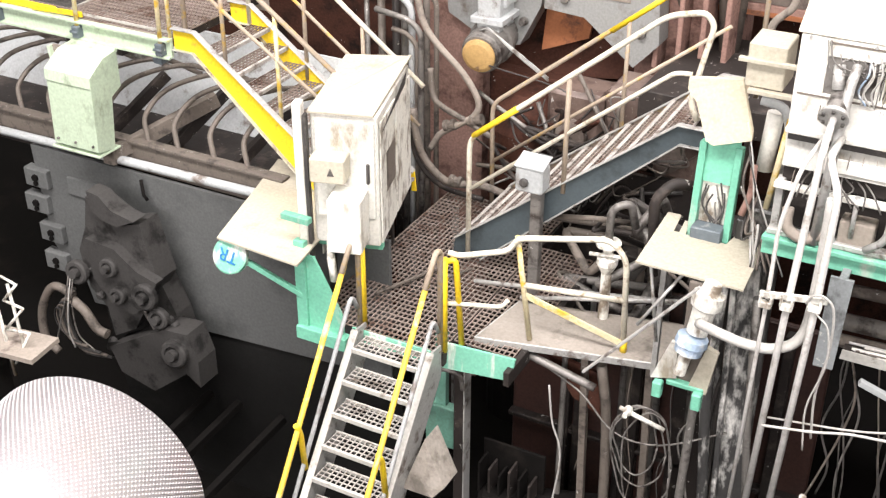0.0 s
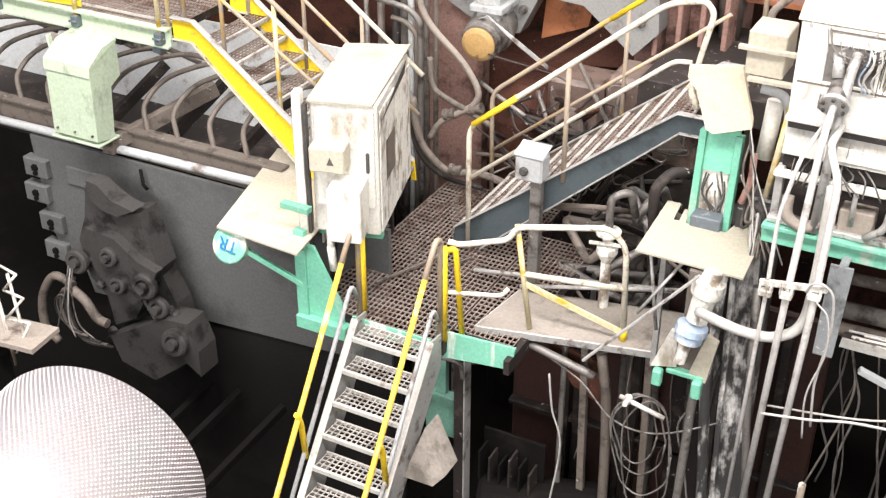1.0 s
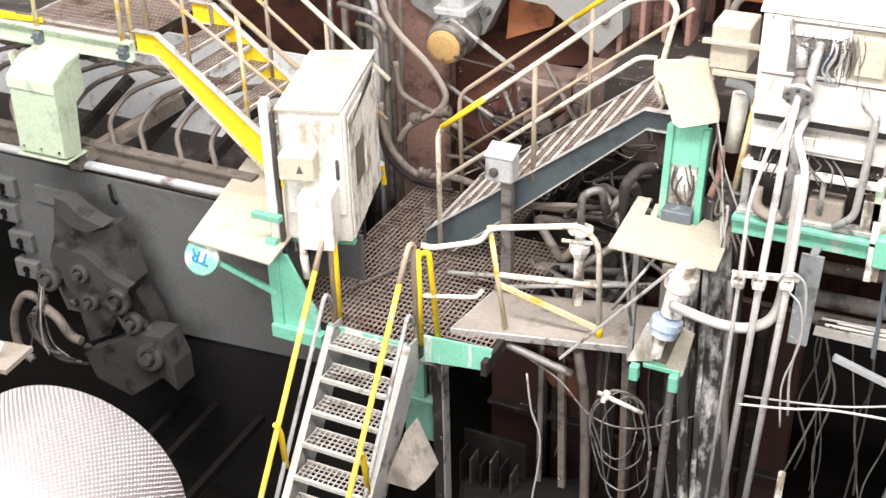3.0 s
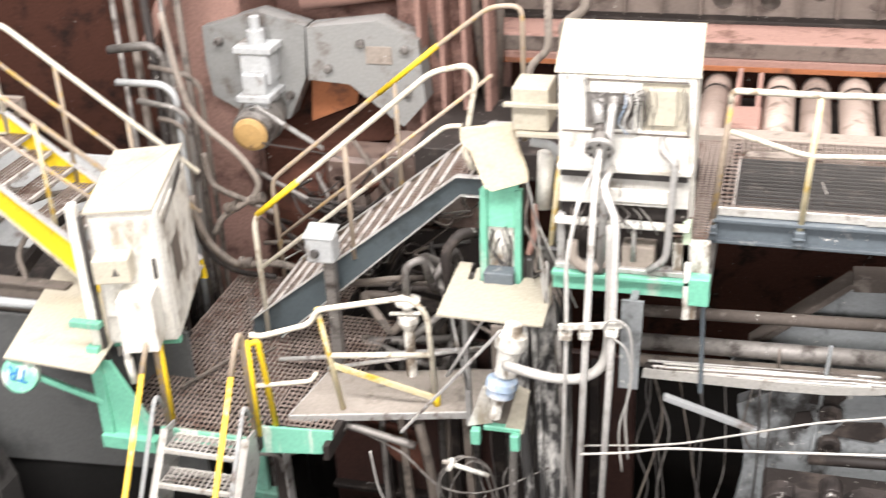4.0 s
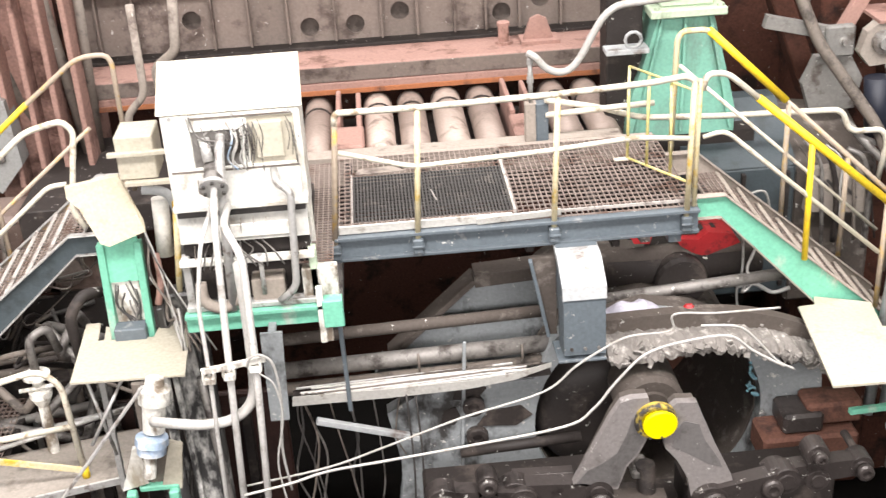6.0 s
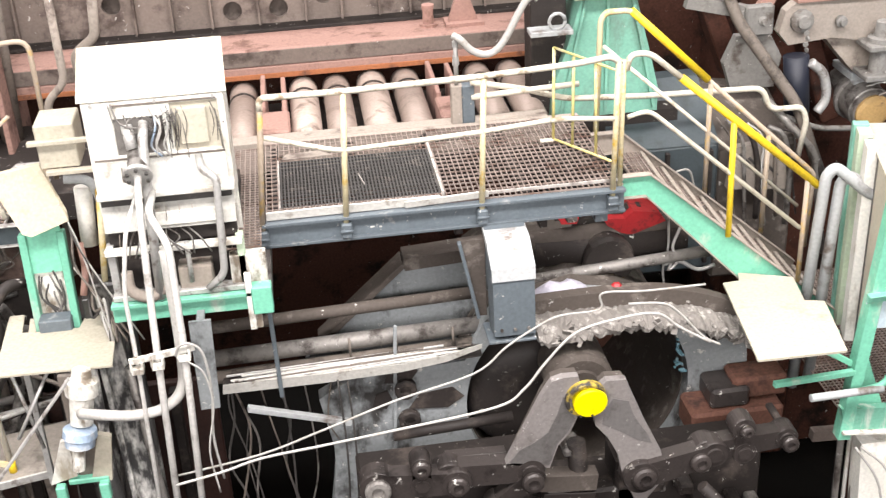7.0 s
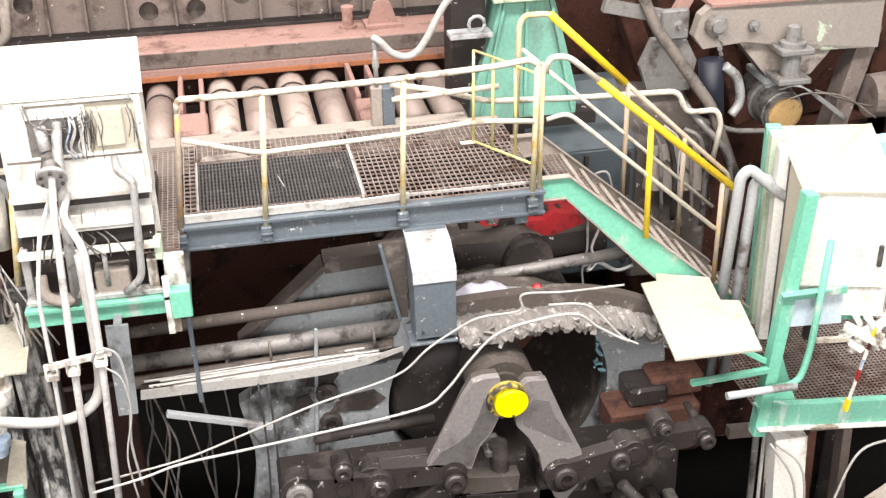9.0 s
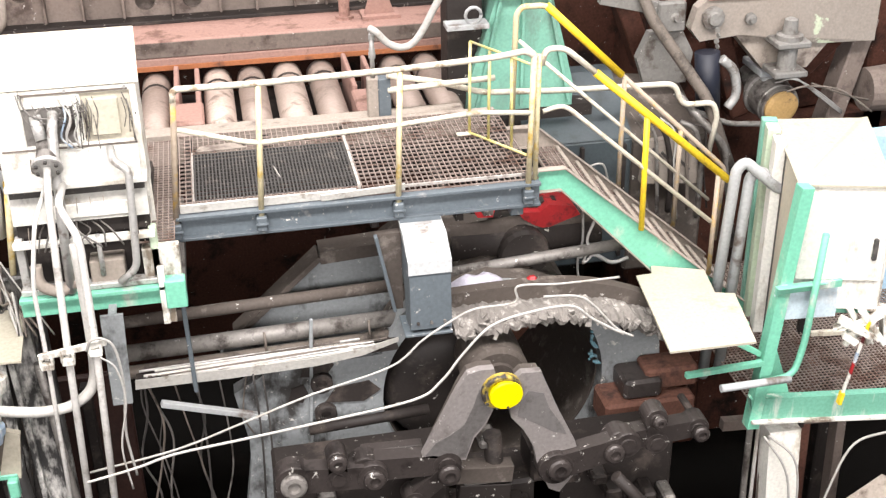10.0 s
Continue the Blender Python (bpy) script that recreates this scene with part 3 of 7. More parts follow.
house = thing("ribbed_housing", "brown ribbed steel housing with round holes", "machine housing")
part("back_plate", made(box, -3.9, 2.6, 13.60, 13.64, 5.9, 6.9, 0.005), BROWNPLATE, house)
ribs = [-3.9, -3.45, -3.03, -2.62, -2.20, -1.77, -1.37, -0.94, -0.42, 0.10, 0.50, 0.92, 1.27, 1.65, 2.12, 2.6]
holes = {-2.20: (-2.01, 6.30), -0.94: (-0.71, 6.13), -0.42: (-0.20, 6.125), 0.10: (0.31, 6.24), 1.27: (1.457, 6.14), 1.65: (1.90, 6.275)}
for x0, x1 in zip(ribs, ribs[1:]):
    if x0 in holes:
        part("bay_plate", made(holed_plate, [(x0, 5.9), (x1, 5.9), (x1, 6.9), (x0, 6.9)], holes[x0], 0.105, 13.42, 13.46), BROWNPLATE, house)
    else:
        part("bay_plate", made(box, x0, x1, 13.42, 13.46, 5.9, 6.9), BROWNPLATE, house)
    part("rib", made(box, x0 - 0.014, x0 + 0.014, 13.32, 13.418, 5.97, 6.72, 0.004), BROWNPLATE, house)
part("top_rail", many((box, -3.9, 2.6, 13.2, 13.5, 6.72, 6.78, 0.01)), TAN, house)
part("foot_rail", made(box, -3.9, 2.6, 13.2, 13.42, 5.92, 5.96, 0.006), SOOTSHADE, house)


rng0 = random.Random(9)


def bar_link(bm, a, b, y, thick, r0, r1):
    """A forged link with round ends between two pins, in the x-z plane."""
    a, b = Vector((a[0], y, a[1])), Vector((b[0], y, b[1]))
    d = (b - a).normalized()
    s = Vector((-d.z, 0, d.x))
    w0, w1 = r0 * 0.8, r1 * 0.8
    slab(bm, [a + s * w0, b + s * w1, b - s * w1, a - s * w0], (0, thick, 0))
    for p, r in ((a, r0), (b, r1)):
        lathe(bm, p - Vector((0, 0.02, 0)), (0, 1, 0), [(0, r * 0.35), (0, r * 0.55), (0.015, r * 0.6), (0.015, r * 0.96), (0.03, r), (thick + 0.04, r)], 24)


def stand(xo, body_mat, arm_mat):
    """The body under a walkway, with its round opening and the linked arms in front."""
    m = thing("mill_stand", "grey steel machine body with a round bore and linked arms" if xo == 0 else "soot-black machine body with linked arms", "machine", "stands under the walkways")
    c = (xo + 2.16, 3.66)
    out = [(xo - 0.25, 2.0), (xo - 0.05, 3.3), (xo - 0.18, 4.05), (xo + 0.2, 4.12), (xo + 1.15, 4.15), (xo + 1.35, 4.6), (xo + 2.0, 4.66), (xo + 2.7, 4.64), (xo + 3.3, 4.4), (xo + 3.7, 4.15), (xo + 3.85, 2.0)][::-1]
    part("front_plate", made(holed_plate, out, c, 1.02, 8.9, 9.05), body_mat, m)
    part("bore_wall", made(holed_plate, [(c[0] + 1.05 * math.cos(a / 16 * 2 * math.pi), c[1] + 1.05 * math.sin(a / 16 * 2 * math.pi)) for a in range(16)], c, 1.01, 9.06, 10.8), GRIME, m)
    part("bore_end", made(lathe, (c[0], 10.7, c[1]), (0, 1, 0), [(0, 0.2), (0, 1.0), (0.1, 1.0)], 32), OLDRUST, m)
    roll = part("roll_barrel", made(lathe, (c[0] - 0.42, 8.97, c[1] - 0.05), (0, 1, 0), [(0, 0.2), (0.0, 0.50), (0.10, 0.57), (0.5, 0.6), (1.7, 0.6)], 32), SOOTSHADE, m)
    for f in roll.data.polygons:
        f.use_smooth = True
    part("collar", made(lathe, (c[0] - 0.08, 8.42, c[1] + 0.40), (0, 1, 0), [(0, 0.08), (0, 0.15), (0.03, 0.16), (0.03, 0.25), (0.07, 0.29), (0.5, 0.29)], 28), GRIME, m)
    part("seam", many((beam, (xo + 0.55, 8.88, 4.6), (xo + 0.42, 8.88, 2.4), 0.03, 0.03), (beam, (xo + 0.3, 8.88, 3.2), (xo + 0.3, 8.88, 2.3), 0.05, 0.08)), body_mat, m)
    part("brace_plate", made(slab, [(xo - 0.25, 9.6, 3.9), (xo + 0.12, 9.6, 4.30), (xo + 0.72, 9.6, 4.82), (xo + 1.75, 9.6, 4.88), (xo + 1.75, 9.6, 3.9)], (0, 0.06, 0)), body_mat, m)
    part("brace_flange", many((beam, (xo - 0.1, 9.5, 4.18), (xo + 0.70, 9.5, 4.9), 0.25, 0.05), (beam, (xo + 0.70, 9.5, 4.9), (xo + 1.75, 9.5, 4.96), 0.25, 0.12)), GRIME, m)
    for x, z in ((0.62, 3.62), (0.6, 3.95), (3.55, 3.6), (3.4, 4.2)):
        part("boss", made(lathe, (xo + x, 8.9, z), (0, -1, 0), [(0, 0.10), (0.06, 0.10), (0.07, 0.085), (0.07, 0.05), (0.03, 0.045)], 14), SOOTSHADE, m)
    for x, z, w, h in ((0.42, 4.02, 0.30, 0.22), (0.62, 3.72, 0.5, 0.18), (0.3, 3.78, 0.18, 0.16)):
        part("grease_pad", made(slab, [(xo + x, 8.885, z), (xo + x + w * 0.7, 8.885, z - 0.03), (xo + x + w, 8.885, z + h * 0.4), (xo + x + w * 0.8, 8.885, z + h), (xo + x + w * 0.2, 8.885, z + h * 0.8)], (0, 0.012, 0)), SOOTSHADE, m, "caked black grease")
    # forked arms with a capped pin
    y = 7.62
    for out in ([(xo + 1.64, 7.62, 4.71), (xo + 1.73, 7.62, 4.735), (xo + 1.85, 7.62, 4.73), (xo + 1.87, 7.62, 4.64), (xo + 1.84, 7.62, 4.34), (xo + 1.78, 7.62, 4.21), (xo + 1.69, 7.62, 4.10), (xo + 1.62, 7.62, 3.89), (xo + 1.265, 7.62, 3.975), (xo + 1.56, 7.62, 4.58)],
                [(xo + 2.015, 7.62, 4.61), (xo + 2.07, 7.62, 4.66), (xo + 2.23, 7.62, 4.65), (xo + 2.255, 7.62, 4.58), (xo + 2.39, 7.62, 4.24), (xo + 2.53, 7.62, 3.93), (xo + 2.59, 7.62, 3.67), (xo + 2.41, 7.62, 3.43), (xo + 2.32, 7.62, 3.48), (xo + 2.22, 7.62, 3.73), (xo + 2.18, 7.62, 3.94), (xo + 2.09, 7.62, 4.12), (xo + 1.99, 7.62, 4.25), (xo + 1.975, 7.62, 4.36)]):
        part("arm", made(slab, out, (0, 0.07, 0)), arm_mat, m)
    # Thin darker plates over the lower parts of both arms.
    for out in ([(1.73, 4.56), (1.76, 4.435), (1.825, 4.345), (1.77, 4.226), (1.683, 4.12), (1.62, 3.917), (1.295, 3.99), (1.38, 4.10), (1.50, 4.16), (1.61, 4.24), (1.685, 4.41)],
                [(2.06, 4.38), (2.125, 4.49), (2.25, 4.45), (2.30, 4.30), (2.42, 4.10), (2.45, 4.02), (2.34, 4.06), (2.20, 4.16), (2.04, 4.26)]):
        part("oil_film", made(slab, [(xo + px, 7.617, pz) for px, pz in out], (0, 0.01, 0)), ARMDARK, m, "darker area on the lower part of the arm")
    part("arm_head", made(slab, [(xo + 1.34, 7.70, 4.05), (xo + 1.58, 7.70, 4.58), (xo + 1.65, 7.70, 4.70), (xo + 1.74, 7.70, 4.725), (xo + 1.85, 7.70, 4.72), (xo + 1.83, 7.70, 4.40), (xo + 1.62, 7.70, 4.05)], (0, 0.07, 0)), GRIME, m)
    part("arm_head", made(slab, [(xo + 2.02, 7.70, 4.40), (xo + 2.03, 7.70, 4.60), (xo + 2.08, 7.70, 4.65), (xo + 2.22, 7.70, 4.64), (xo + 2.245, 7.70, 4.57), (xo + 2.45, 7.70, 4.05), (xo + 2.22, 7.70, 4.05)], (0, 0.07, 0)), GRIME, m)
    part("pin_ring", made(lathe, (xo + 1.905, y + 0.02, 4.53), (0, -1, -0.12), [(0, 0.165), (0.05, 0.165), (0.06, 0.155), (0.06, 0.13), (0.02, 0.13)], 28), CAPRING, m)
    part("pin_cap", made(lathe, (xo + 1.935, y + 0.01, 4.510), (0, -1, -0.12), [(0, 0.135), (0.062, 0.135), (0.070, 0.127)], 28), CAP, m, "glossy bright yellow pin cap")
    for k in range(10):
        a = 2 * math.pi * k / 10
        part("rim_bolt", made(lathe, (xo + 1.905 + 0.145 * math.cos(a), y - 0.035, 4.525 + 0.145 * math.sin(a)), (0, -1, -0.12), [(0, 0.012), (0.012, 0.012)], 6), WIRE, m)
    for a, b, r0, r1, dy in (((0.24, 3.94), (0.86, 3.89), 0.145, 0.125, 0), ((0.81, 3.91), (1.47, 3.87), 0.13, 0.12, 0.06), ((2.36, 3.72), (2.96, 3.86), 0.15, 0.12, 0), ((2.91, 3.85), (3.58, 3.90), 0.12, 0.10, 0.05), ((0.59, 4.09), (0.59, 3.91), 0.085, 0.10, 0.0), ((3.21, 4.05), (3.23, 3.81), 0.10, 0.10, 0.04), ((1.49, 3.81), (1.19, 3.55), 0.10, 0.09, 0.05)):
        part("link", made(bar_link, (xo + a[0], a[1]), (xo + b[0], b[1]), 7.56 + dy, 0.14, r0, r1), LINKSTEEL, m)
    for p, r in (((0.24, 3.93), 0.105), ((0.59, 4.09), 0.075), ((0.87, 3.88), 0.085), ((1.47, 3.83), 0.09), ((2.38, 3.73), 0.10), ((2.84, 3.82), 0.085), ((3.21, 4.07), 0.055), ((3.58, 3.90), 0.07)):
        part("pin_boss", made(lathe, (xo + p[0], 7.545, p[1]), (0, -1, 0.1), [(0, r), (0.03, r), (0.045, r * 0.82), (0.05, r * 0.5), (0.02, r * 0.42)], 18), WORNSTEEL if r > 0.1 else LINKSTEEL, m)
    for x0, x1, y0, y1, z0, z1 in ((0.1, 1.55, 7.95, 8.5, 2.6, 3.62), (2.3, 3.6, 8.1, 8.5, 2.4, 3.5), (1.4, 2.6, 8.1, 8.6, 2.0, 3.2)):
        part("hinge_block", made(box, xo + x0, xo + x1, y0, y1, z0, z1, 0.03), SOOTSHADE, m)
    for a, b, w, h, mat in (((1.58, 3.59), (2.06, 3.54), 0.14, 0.16, GRIME), ((0.81, 3.92), (1.30, 3.90), 0.10, 0.10, LINKSTEEL), ((1.60, 3.38), (2.04, 3.33), 0.12, 0.2, SOOTSHADE), ((1.65, 3.49), (2.01, 3.48), 0.1, 0.05, WORNSTEEL), ((0.81, 3.94), (1.27, 3.92), 0.06, 0.03, WORNSTEEL)):
        part("cross_bar", made(beam, (xo + a[0], 7.86, a[1]), (xo + b[0], 7.86, b[1]), w, h), mat, m)
    part("step_block", made(box, xo + 3.28, xo + 3.64, 8.55, 8.9, 3.56, 3.76, 0.03), LINKSTEEL, m)
    part("step_block", many((box, xo + 3.1, xo + 3.95, 8.5, 8.9, 3.28, 3.56, 0.03), (box, xo + 3.5, xo + 4.0, 8.6, 8.9, 3.6, 3.82, 0.03)), OLDRUST, m)
    for a, b, r in (((2.85, 7.5, 3.62), (3.2, 7.4, 3.2), 0.05), ((1.9, 7.9, 3.9), (1.95, 7.9, 3.2), 0.08), ((0.45, 8.6, 3.66), (1.5, 8.6, 3.72), 0.05)):
        part("guide_bar", made(tube, [(xo + a[0], a[1], a[2]), (xo + b[0], b[1], b[2])], r), SOOTSHADE, m)
    for k in range(24):
        x, z = rng0.uniform(0.0, 3.6), rng0.uniform(2.9, 3.9)
        w = rng0.uniform(0.05, 0.16)
        part("lug", made(box, xo + x, xo + x + w, 7.85, 8.1, z - w * 0.4, z + w * 0.4, 0.02), SOOTSHADE if k % 3 else WORNSTEEL, m)
    return m


OLDRUST = material("old_brown_rust", (0.135, 0.062, 0.044), (0.05, 0.028, 0.022), 0.48, 3.0, 0.8, spec=0.25, grain=0.25)
LINKSTEEL = material("oily_link_steel", (0.052, 0.043, 0.040), (0.018, 0.014, 0.013), 0.5, 3.5, 0.38, 0.3, splash=0.8)
CAPRING = material("worn_yellow_ring", (0.42, 0.31, 0.05), (0.035, 0.03, 0.028), 0.62, 11.0, 0.5)
CAP = material("glossy_yellow_cap", (0.86, 0.72, 0.0), (0.80, 0.62, 0.02), 0.3, 6.0, 0.35)
stand(0.0, GREYBODY, ARMSTEEL)

# crust of scale over the bore, one ragged mass
rng = random.Random(4)


def crest(x):
    return 4.61 - 0.05 * (x - 2.3) ** 2 - 0.2 * max(0.0, x - 2.6) ** 2


bm = bmesh.new()
rings = []
for i in range(150):
    x = 1.72 + i * 0.0134
    jag = 0.09 * abs(noise.noise((x * 7, 3.1, 0))) + 0.03 * rng.random()
    ring = []
    for y, dz, drop in ((8.88, 0.0, 0), (8.76, 0.02, 0), (8.68, 0.02, 0), (8.60, 0.0, 0), (8.54, -0.02, 0.2), (8.50, -0.05, 0.7), (8.51, -0.09, 1.0), (8.56, -0.08, 1.0), (8.62, -0.06, 0.3), (8.75, -0.06, 0)):
        p = Vector((x, y, crest(x) + dz))
        n = noise.noise_vector(p * 11) * 0.045 + noise.noise_vector(p * 31) * 0.022
        ring.append(bm.verts.new(p + Vector((n.x * 0.4, n.y, n.z - jag * drop))))
    rings.append(ring)
for p, q in zip(rings, rings[1:]):
    for k in range(10):
        bm.faces.new([p[k], p[(k + 1) % 10], q[(k + 1) % 10], q[k]])
bm.faces.new(rings[0])
bm.faces.new(rings[-1][::-1])
for k in range(120):
    x = rng.uniform(1.76, 3.66)
    c = Vector((x, rng.uniform(8.48, 8.62), crest(x) - rng.uniform(-0.01, 0.10)))
    beam(bm, c, c + Vector((rng.uniform(-0.05, 0.05), rng.uniform(-0.04, 0.04), -rng.uniform(0.02, 0.06))), rng.uniform(0.03, 0.08), rng.uniform(0.008, 0.03), (rng.uniform(-0.6, 0.6), 1, rng.uniform(-0.4, 0.4)), 0.002)
solo("scale_crust", bm, SCALE, "ragged grey crust of scale hanging over the bore", "scale", kind="stuff")
edge = [1.72 + 0.08 * k for k in range(26)]
solo("arch_band", made(slab, [(x, 8.78, crest(x) + 0.15) for x in edge] + [(x, 8.78, crest(x) + 0.0) for x in edge[::-1]], (0, 0.12, 0)), GRIME, "grimy steel band arching over the bore", "band")
# pipes and trays between the stand and the walkway
for a, b, r, mat in (((-1.1, 9.2, 4.58), (1.35, 9.2, 4.66), 0.055, GRIME), ((-1.1, 9.05, 4.36), (1.35, 9.05, 4.42), 0.075, WORNSTEEL), ((-1.1, 9.0, 4.2), (1.35, 9.0, 4.27), 0.06, HOSE), ((1.7, 9.3, 4.65), (3.6, 9.3, 4.78), 0.055, WORNSTEEL), ((1.75, 9.6, 4.86), (3.5, 9.6, 4.96), 0.10, GRIME)):
    pipe_thing("pipe", [a, b], r, mat, "grimy steel pipe under the walkway", group="pipes under the walkway", n=12)
t = thing("cable_tray", "pale bent sheet-steel tray with splashed grime", "tray")
part("tray_side", made(slab, [(-0.95, 8.70, 4.22), (-0.11, 8.70, 4.22), (0.56, 8.70, 4.24), (0.95, 8.70, 4.29), (1.27, 8.70, 4.39), (1.27, 8.70, 4.43), (0.95, 8.70, 4.36), (0.56, 8.70, 4.32), (-0.10, 8.70, 4.31), (-0.94, 8.70, 4.31)], (0, 0.012, 0)), BRIGHT, t, "bent white strip along the tray")
part("tray_bed", made(slab, [(-0.95, 8.715, 4.225), (1.27, 8.715, 4.30), (1.27, 8.92, 4.30), (-0.95, 8.92, 4.225)], (0, 0, 0.01)), SOOTSHADE, t)
for k in range(13):
    y, o = 8.735 + 0.014 * k, rng.uniform(-0.2, 0.3)
    part("strip", made(beam, (-0.95 + abs(o), y, 4.25 + rng.uniform(-0.005, 0.03)), (1.25 - rng.uniform(0, 0.5), y + rng.uniform(-0.01, 0.01), 4.325 + rng.uniform(-0.005, 0.02)), 0.018, 0.02), (BRIGHT, GRIME, GALV, BRIGHT, HOSE)[k % 5], t)
part("tray_stay", made(beam, (-0.48, 8.70, 5.2), (-0.46, 8.70, 4.14), 0.035, 0.06, (0, 1, 0)), BLUEGREY, t)
for x in (0.15, 0.55, 1.05):
    part("pipe_clip", made(tube, [(x, 8.95, 4.48), (x + 0.005, 8.93, 4.30)], 0.012, 6), HOSE, t)
solo("hanger_plate", many((slab, [(-1.07, 8.2, 5.24), (-0.90, 8.2, 5.24), (-0.93, 8.2, 4.43), (-1.08, 8.2, 4.43)], (0, 0.03, 0)), (box, -1.02, -0.96, 8.22, 8.46, 5.17, 5.2)), GREYBODY, "blue-grey hanging steel plate", "plate")
solo("diagonal_strut", made(beam, (-0.75, 8.6, 4.12), (0.1, 8.75, 3.75), 0.06, 0.05), PALEGREY, "pale grey diagonal steel strut", "strut")
for x, y in ((0.02, 8.7), (0.1, 8.72), (-0.45, 8.72)):
    solo("wire", made(tube, smooth_line([(x, y, 4.24), (x + 0.02, y, 3.4), (x - 0.04, y, 2.2)]), 0.01, 5), WIRE, "loose dark wire hanging in the pit", "wire", "hanging wires")
t = thing("drive_box", "red gearbox cover under the stairs", "gearbox")
part("cover", made(slab, [(2.52, 9.5, 5.09), (2.72, 9.5, 5.07), (2.80, 9.5, 5.14), (3.04, 9.5, 5.10), (3.10, 9.5, 5.01), (2.95, 9.5, 4.96), (2.78, 9.5, 4.90), (2.68, 9.5, 4.94), (2.56, 9.5, 5.02)], (0, 0.3, 0)), RED, t)
part("cover", made(slab, [(2.10, 9.5, 5.16), (2.30, 9.5, 5.13), (2.28, 9.5, 5.07), (2.14, 9.5, 5.08)], (0, 0.3, 0)), RED, t)
part("stay", made(beam, (2.1, 9.65, 5.1), (2.9, 9.65, 5.1), 0.1, 0.06), SOOTSHADE, t)
part("gear_case", made(lathe, (2.55, 9.35, 4.72), (0, 1, 0), [(0, 0.12), (0, 0.22), (0.05, 0.24), (0.6, 0.24)], 20), SOOTSHADE, t)
part("shaft", made(tube, [(1.9, 9.6, 4.78), (3.3, 9.6, 4.8)], 0.16, 14), SOOTSHADE, t)
bm = bmesh.new()
rows = []
for i in range(25):
    u = i / 24
    row = []
    for j in range(11):
        v = j / 10
        p = Vector((1.78 + 0.53 * u, 8.90 + 0.26 * v, 4.64 + 0.023 * u))
        lift = 0.12 * math.sin(math.pi * min(1, u * 1.05)) ** 0.7 * math.sin(math.pi * v) ** 0.8
        row.append(bm.verts.new(p + Vector((0, 0, lift)) + noise.noise_vector(p * 9) * 0.028 + noise.noise_vector(p * 23) * 0.012))
    rows.append(row)
for p, q in zip(rows, rows[1:]):
    for k in range(10):
        bm.faces.new([p[k], p[k + 1], q[k + 1], q[k]])
solo("plastic_sheet", bm, LILAC, "crumpled pale lilac plastic sheet on the band", "sheet")
solo("rag", made(box, 2.44, 2.53, 8.85, 8.92, 4.70, 4.78, 0.03), RED, "small red rag on the band", "rag")
bm = bmesh.new()
for k in range(14):
    c = Vector((3.06 + rng.uniform(-0.03, 0.04), 8.86 + rng.uniform(-0.02, 0.02), 4.14 - k * 0.026))
    beam(bm, c, c + Vector((rng.uniform(-0.06, 0.06), 0, rng.uniform(-0.06, 0.02))), 0.03, 0.02)
solo("blue_cloth", bm, material("grimy_blue_cloth", (0.12, 0.24, 0.29), (0.30, 0.36, 0.38), 0.4, 14.0, 0.85), "torn blue cloth caught in the bore", "cloth", kind="stuff")

# two pale hoses slung across the pit
pipe_thing("slung_hose", [(-1.30, 7.90, 4.04), (-0.64, 7.90, 4.15), (-0.14, 7.90, 4.31), (0.45, 7.90, 4.51), (1.08, 7.90, 4.68), (1.34, 7.90, 4.89), (1.56, 7.90, 5.03), (1.76, 7.90, 5.12), (2.08, 7.90, 5.14), (2.10, 7.90, 5.28), (2.44, 7.90, 5.26), (2.92, 7.90, 5.26)], 0.0095, PALECABLE, "long pale hose slung across the pit", "hose", "slung hoses", soft=True)
pipe_thing("slung_hose", [(-1.24, 7.35, 4.37), (-0.89, 7.35, 4.44), (-0.60, 7.35, 4.52), (-0.14, 7.35, 4.57), (0.40, 7.35, 4.63), (1.16, 7.35, 4.73), (1.38, 7.35, 4.87), (1.55, 7.35, 5.09), (1.76, 7.35, 5.30), (2.06, 7.35, 5.38), (2.36, 7.35, 5.39), (2.54, 7.35, 5.25), (2.78, 7.35, 5.09)], 0.0105, PALECABLE, "long pale hose slung across the pit", "hose", "slung hoses", soft=True)
pipe_thing("slung_hose", [(2.31, 7.90, 5.16), (2.58, 7.90, 5.13), (2.72, 7.90, 5.03), (2.92, 7.90, 4.79), (3.07, 7.90, 4.69)], 0.0105, PALECABLE, "short pale hose over the band", "hose", "slung hoses", soft=True)

# ---- control console ----
t = thing("control_console", "white steel control console with an open wired recess", "control console")
part("cabinet", many((box, -1.63, -0.60, 8.62, 8.98, 6.05, 6.93, 0.01), (box, -1.60, -0.63, 8.66, 8.98, 5.72, 6.06, 0.01)), WHITE, t)
# Solid dark box; the open bay's shade is in its colour.
part("lower_bay", made(box, -1.58, -0.64, 9.3, 9.96, 5.34, 5.72, 0.01), SOOTSHADE, t, "dark box painted as the shade under the console")
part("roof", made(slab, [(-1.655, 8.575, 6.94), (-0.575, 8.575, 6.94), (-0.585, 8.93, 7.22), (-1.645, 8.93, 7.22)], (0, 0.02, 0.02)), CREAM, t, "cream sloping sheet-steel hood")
part("hood_side", made(slab, [(-1.62, 8.61, 6.93), (-1.62, 8.98, 6.93), (-1.62, 8.98, 7.21), (-1.62, 8.95, 7.21)], (0.015, 0, 0)), WHITE, t)
part("hood_side", made(slab, [(-0.625, 8.61, 6.93), (-0.625, 8.98, 6.93), (-0.625, 8.98, 7.21), (-0.625, 8.95, 7.21)], (0.015, 0, 0)), WHITE, t)
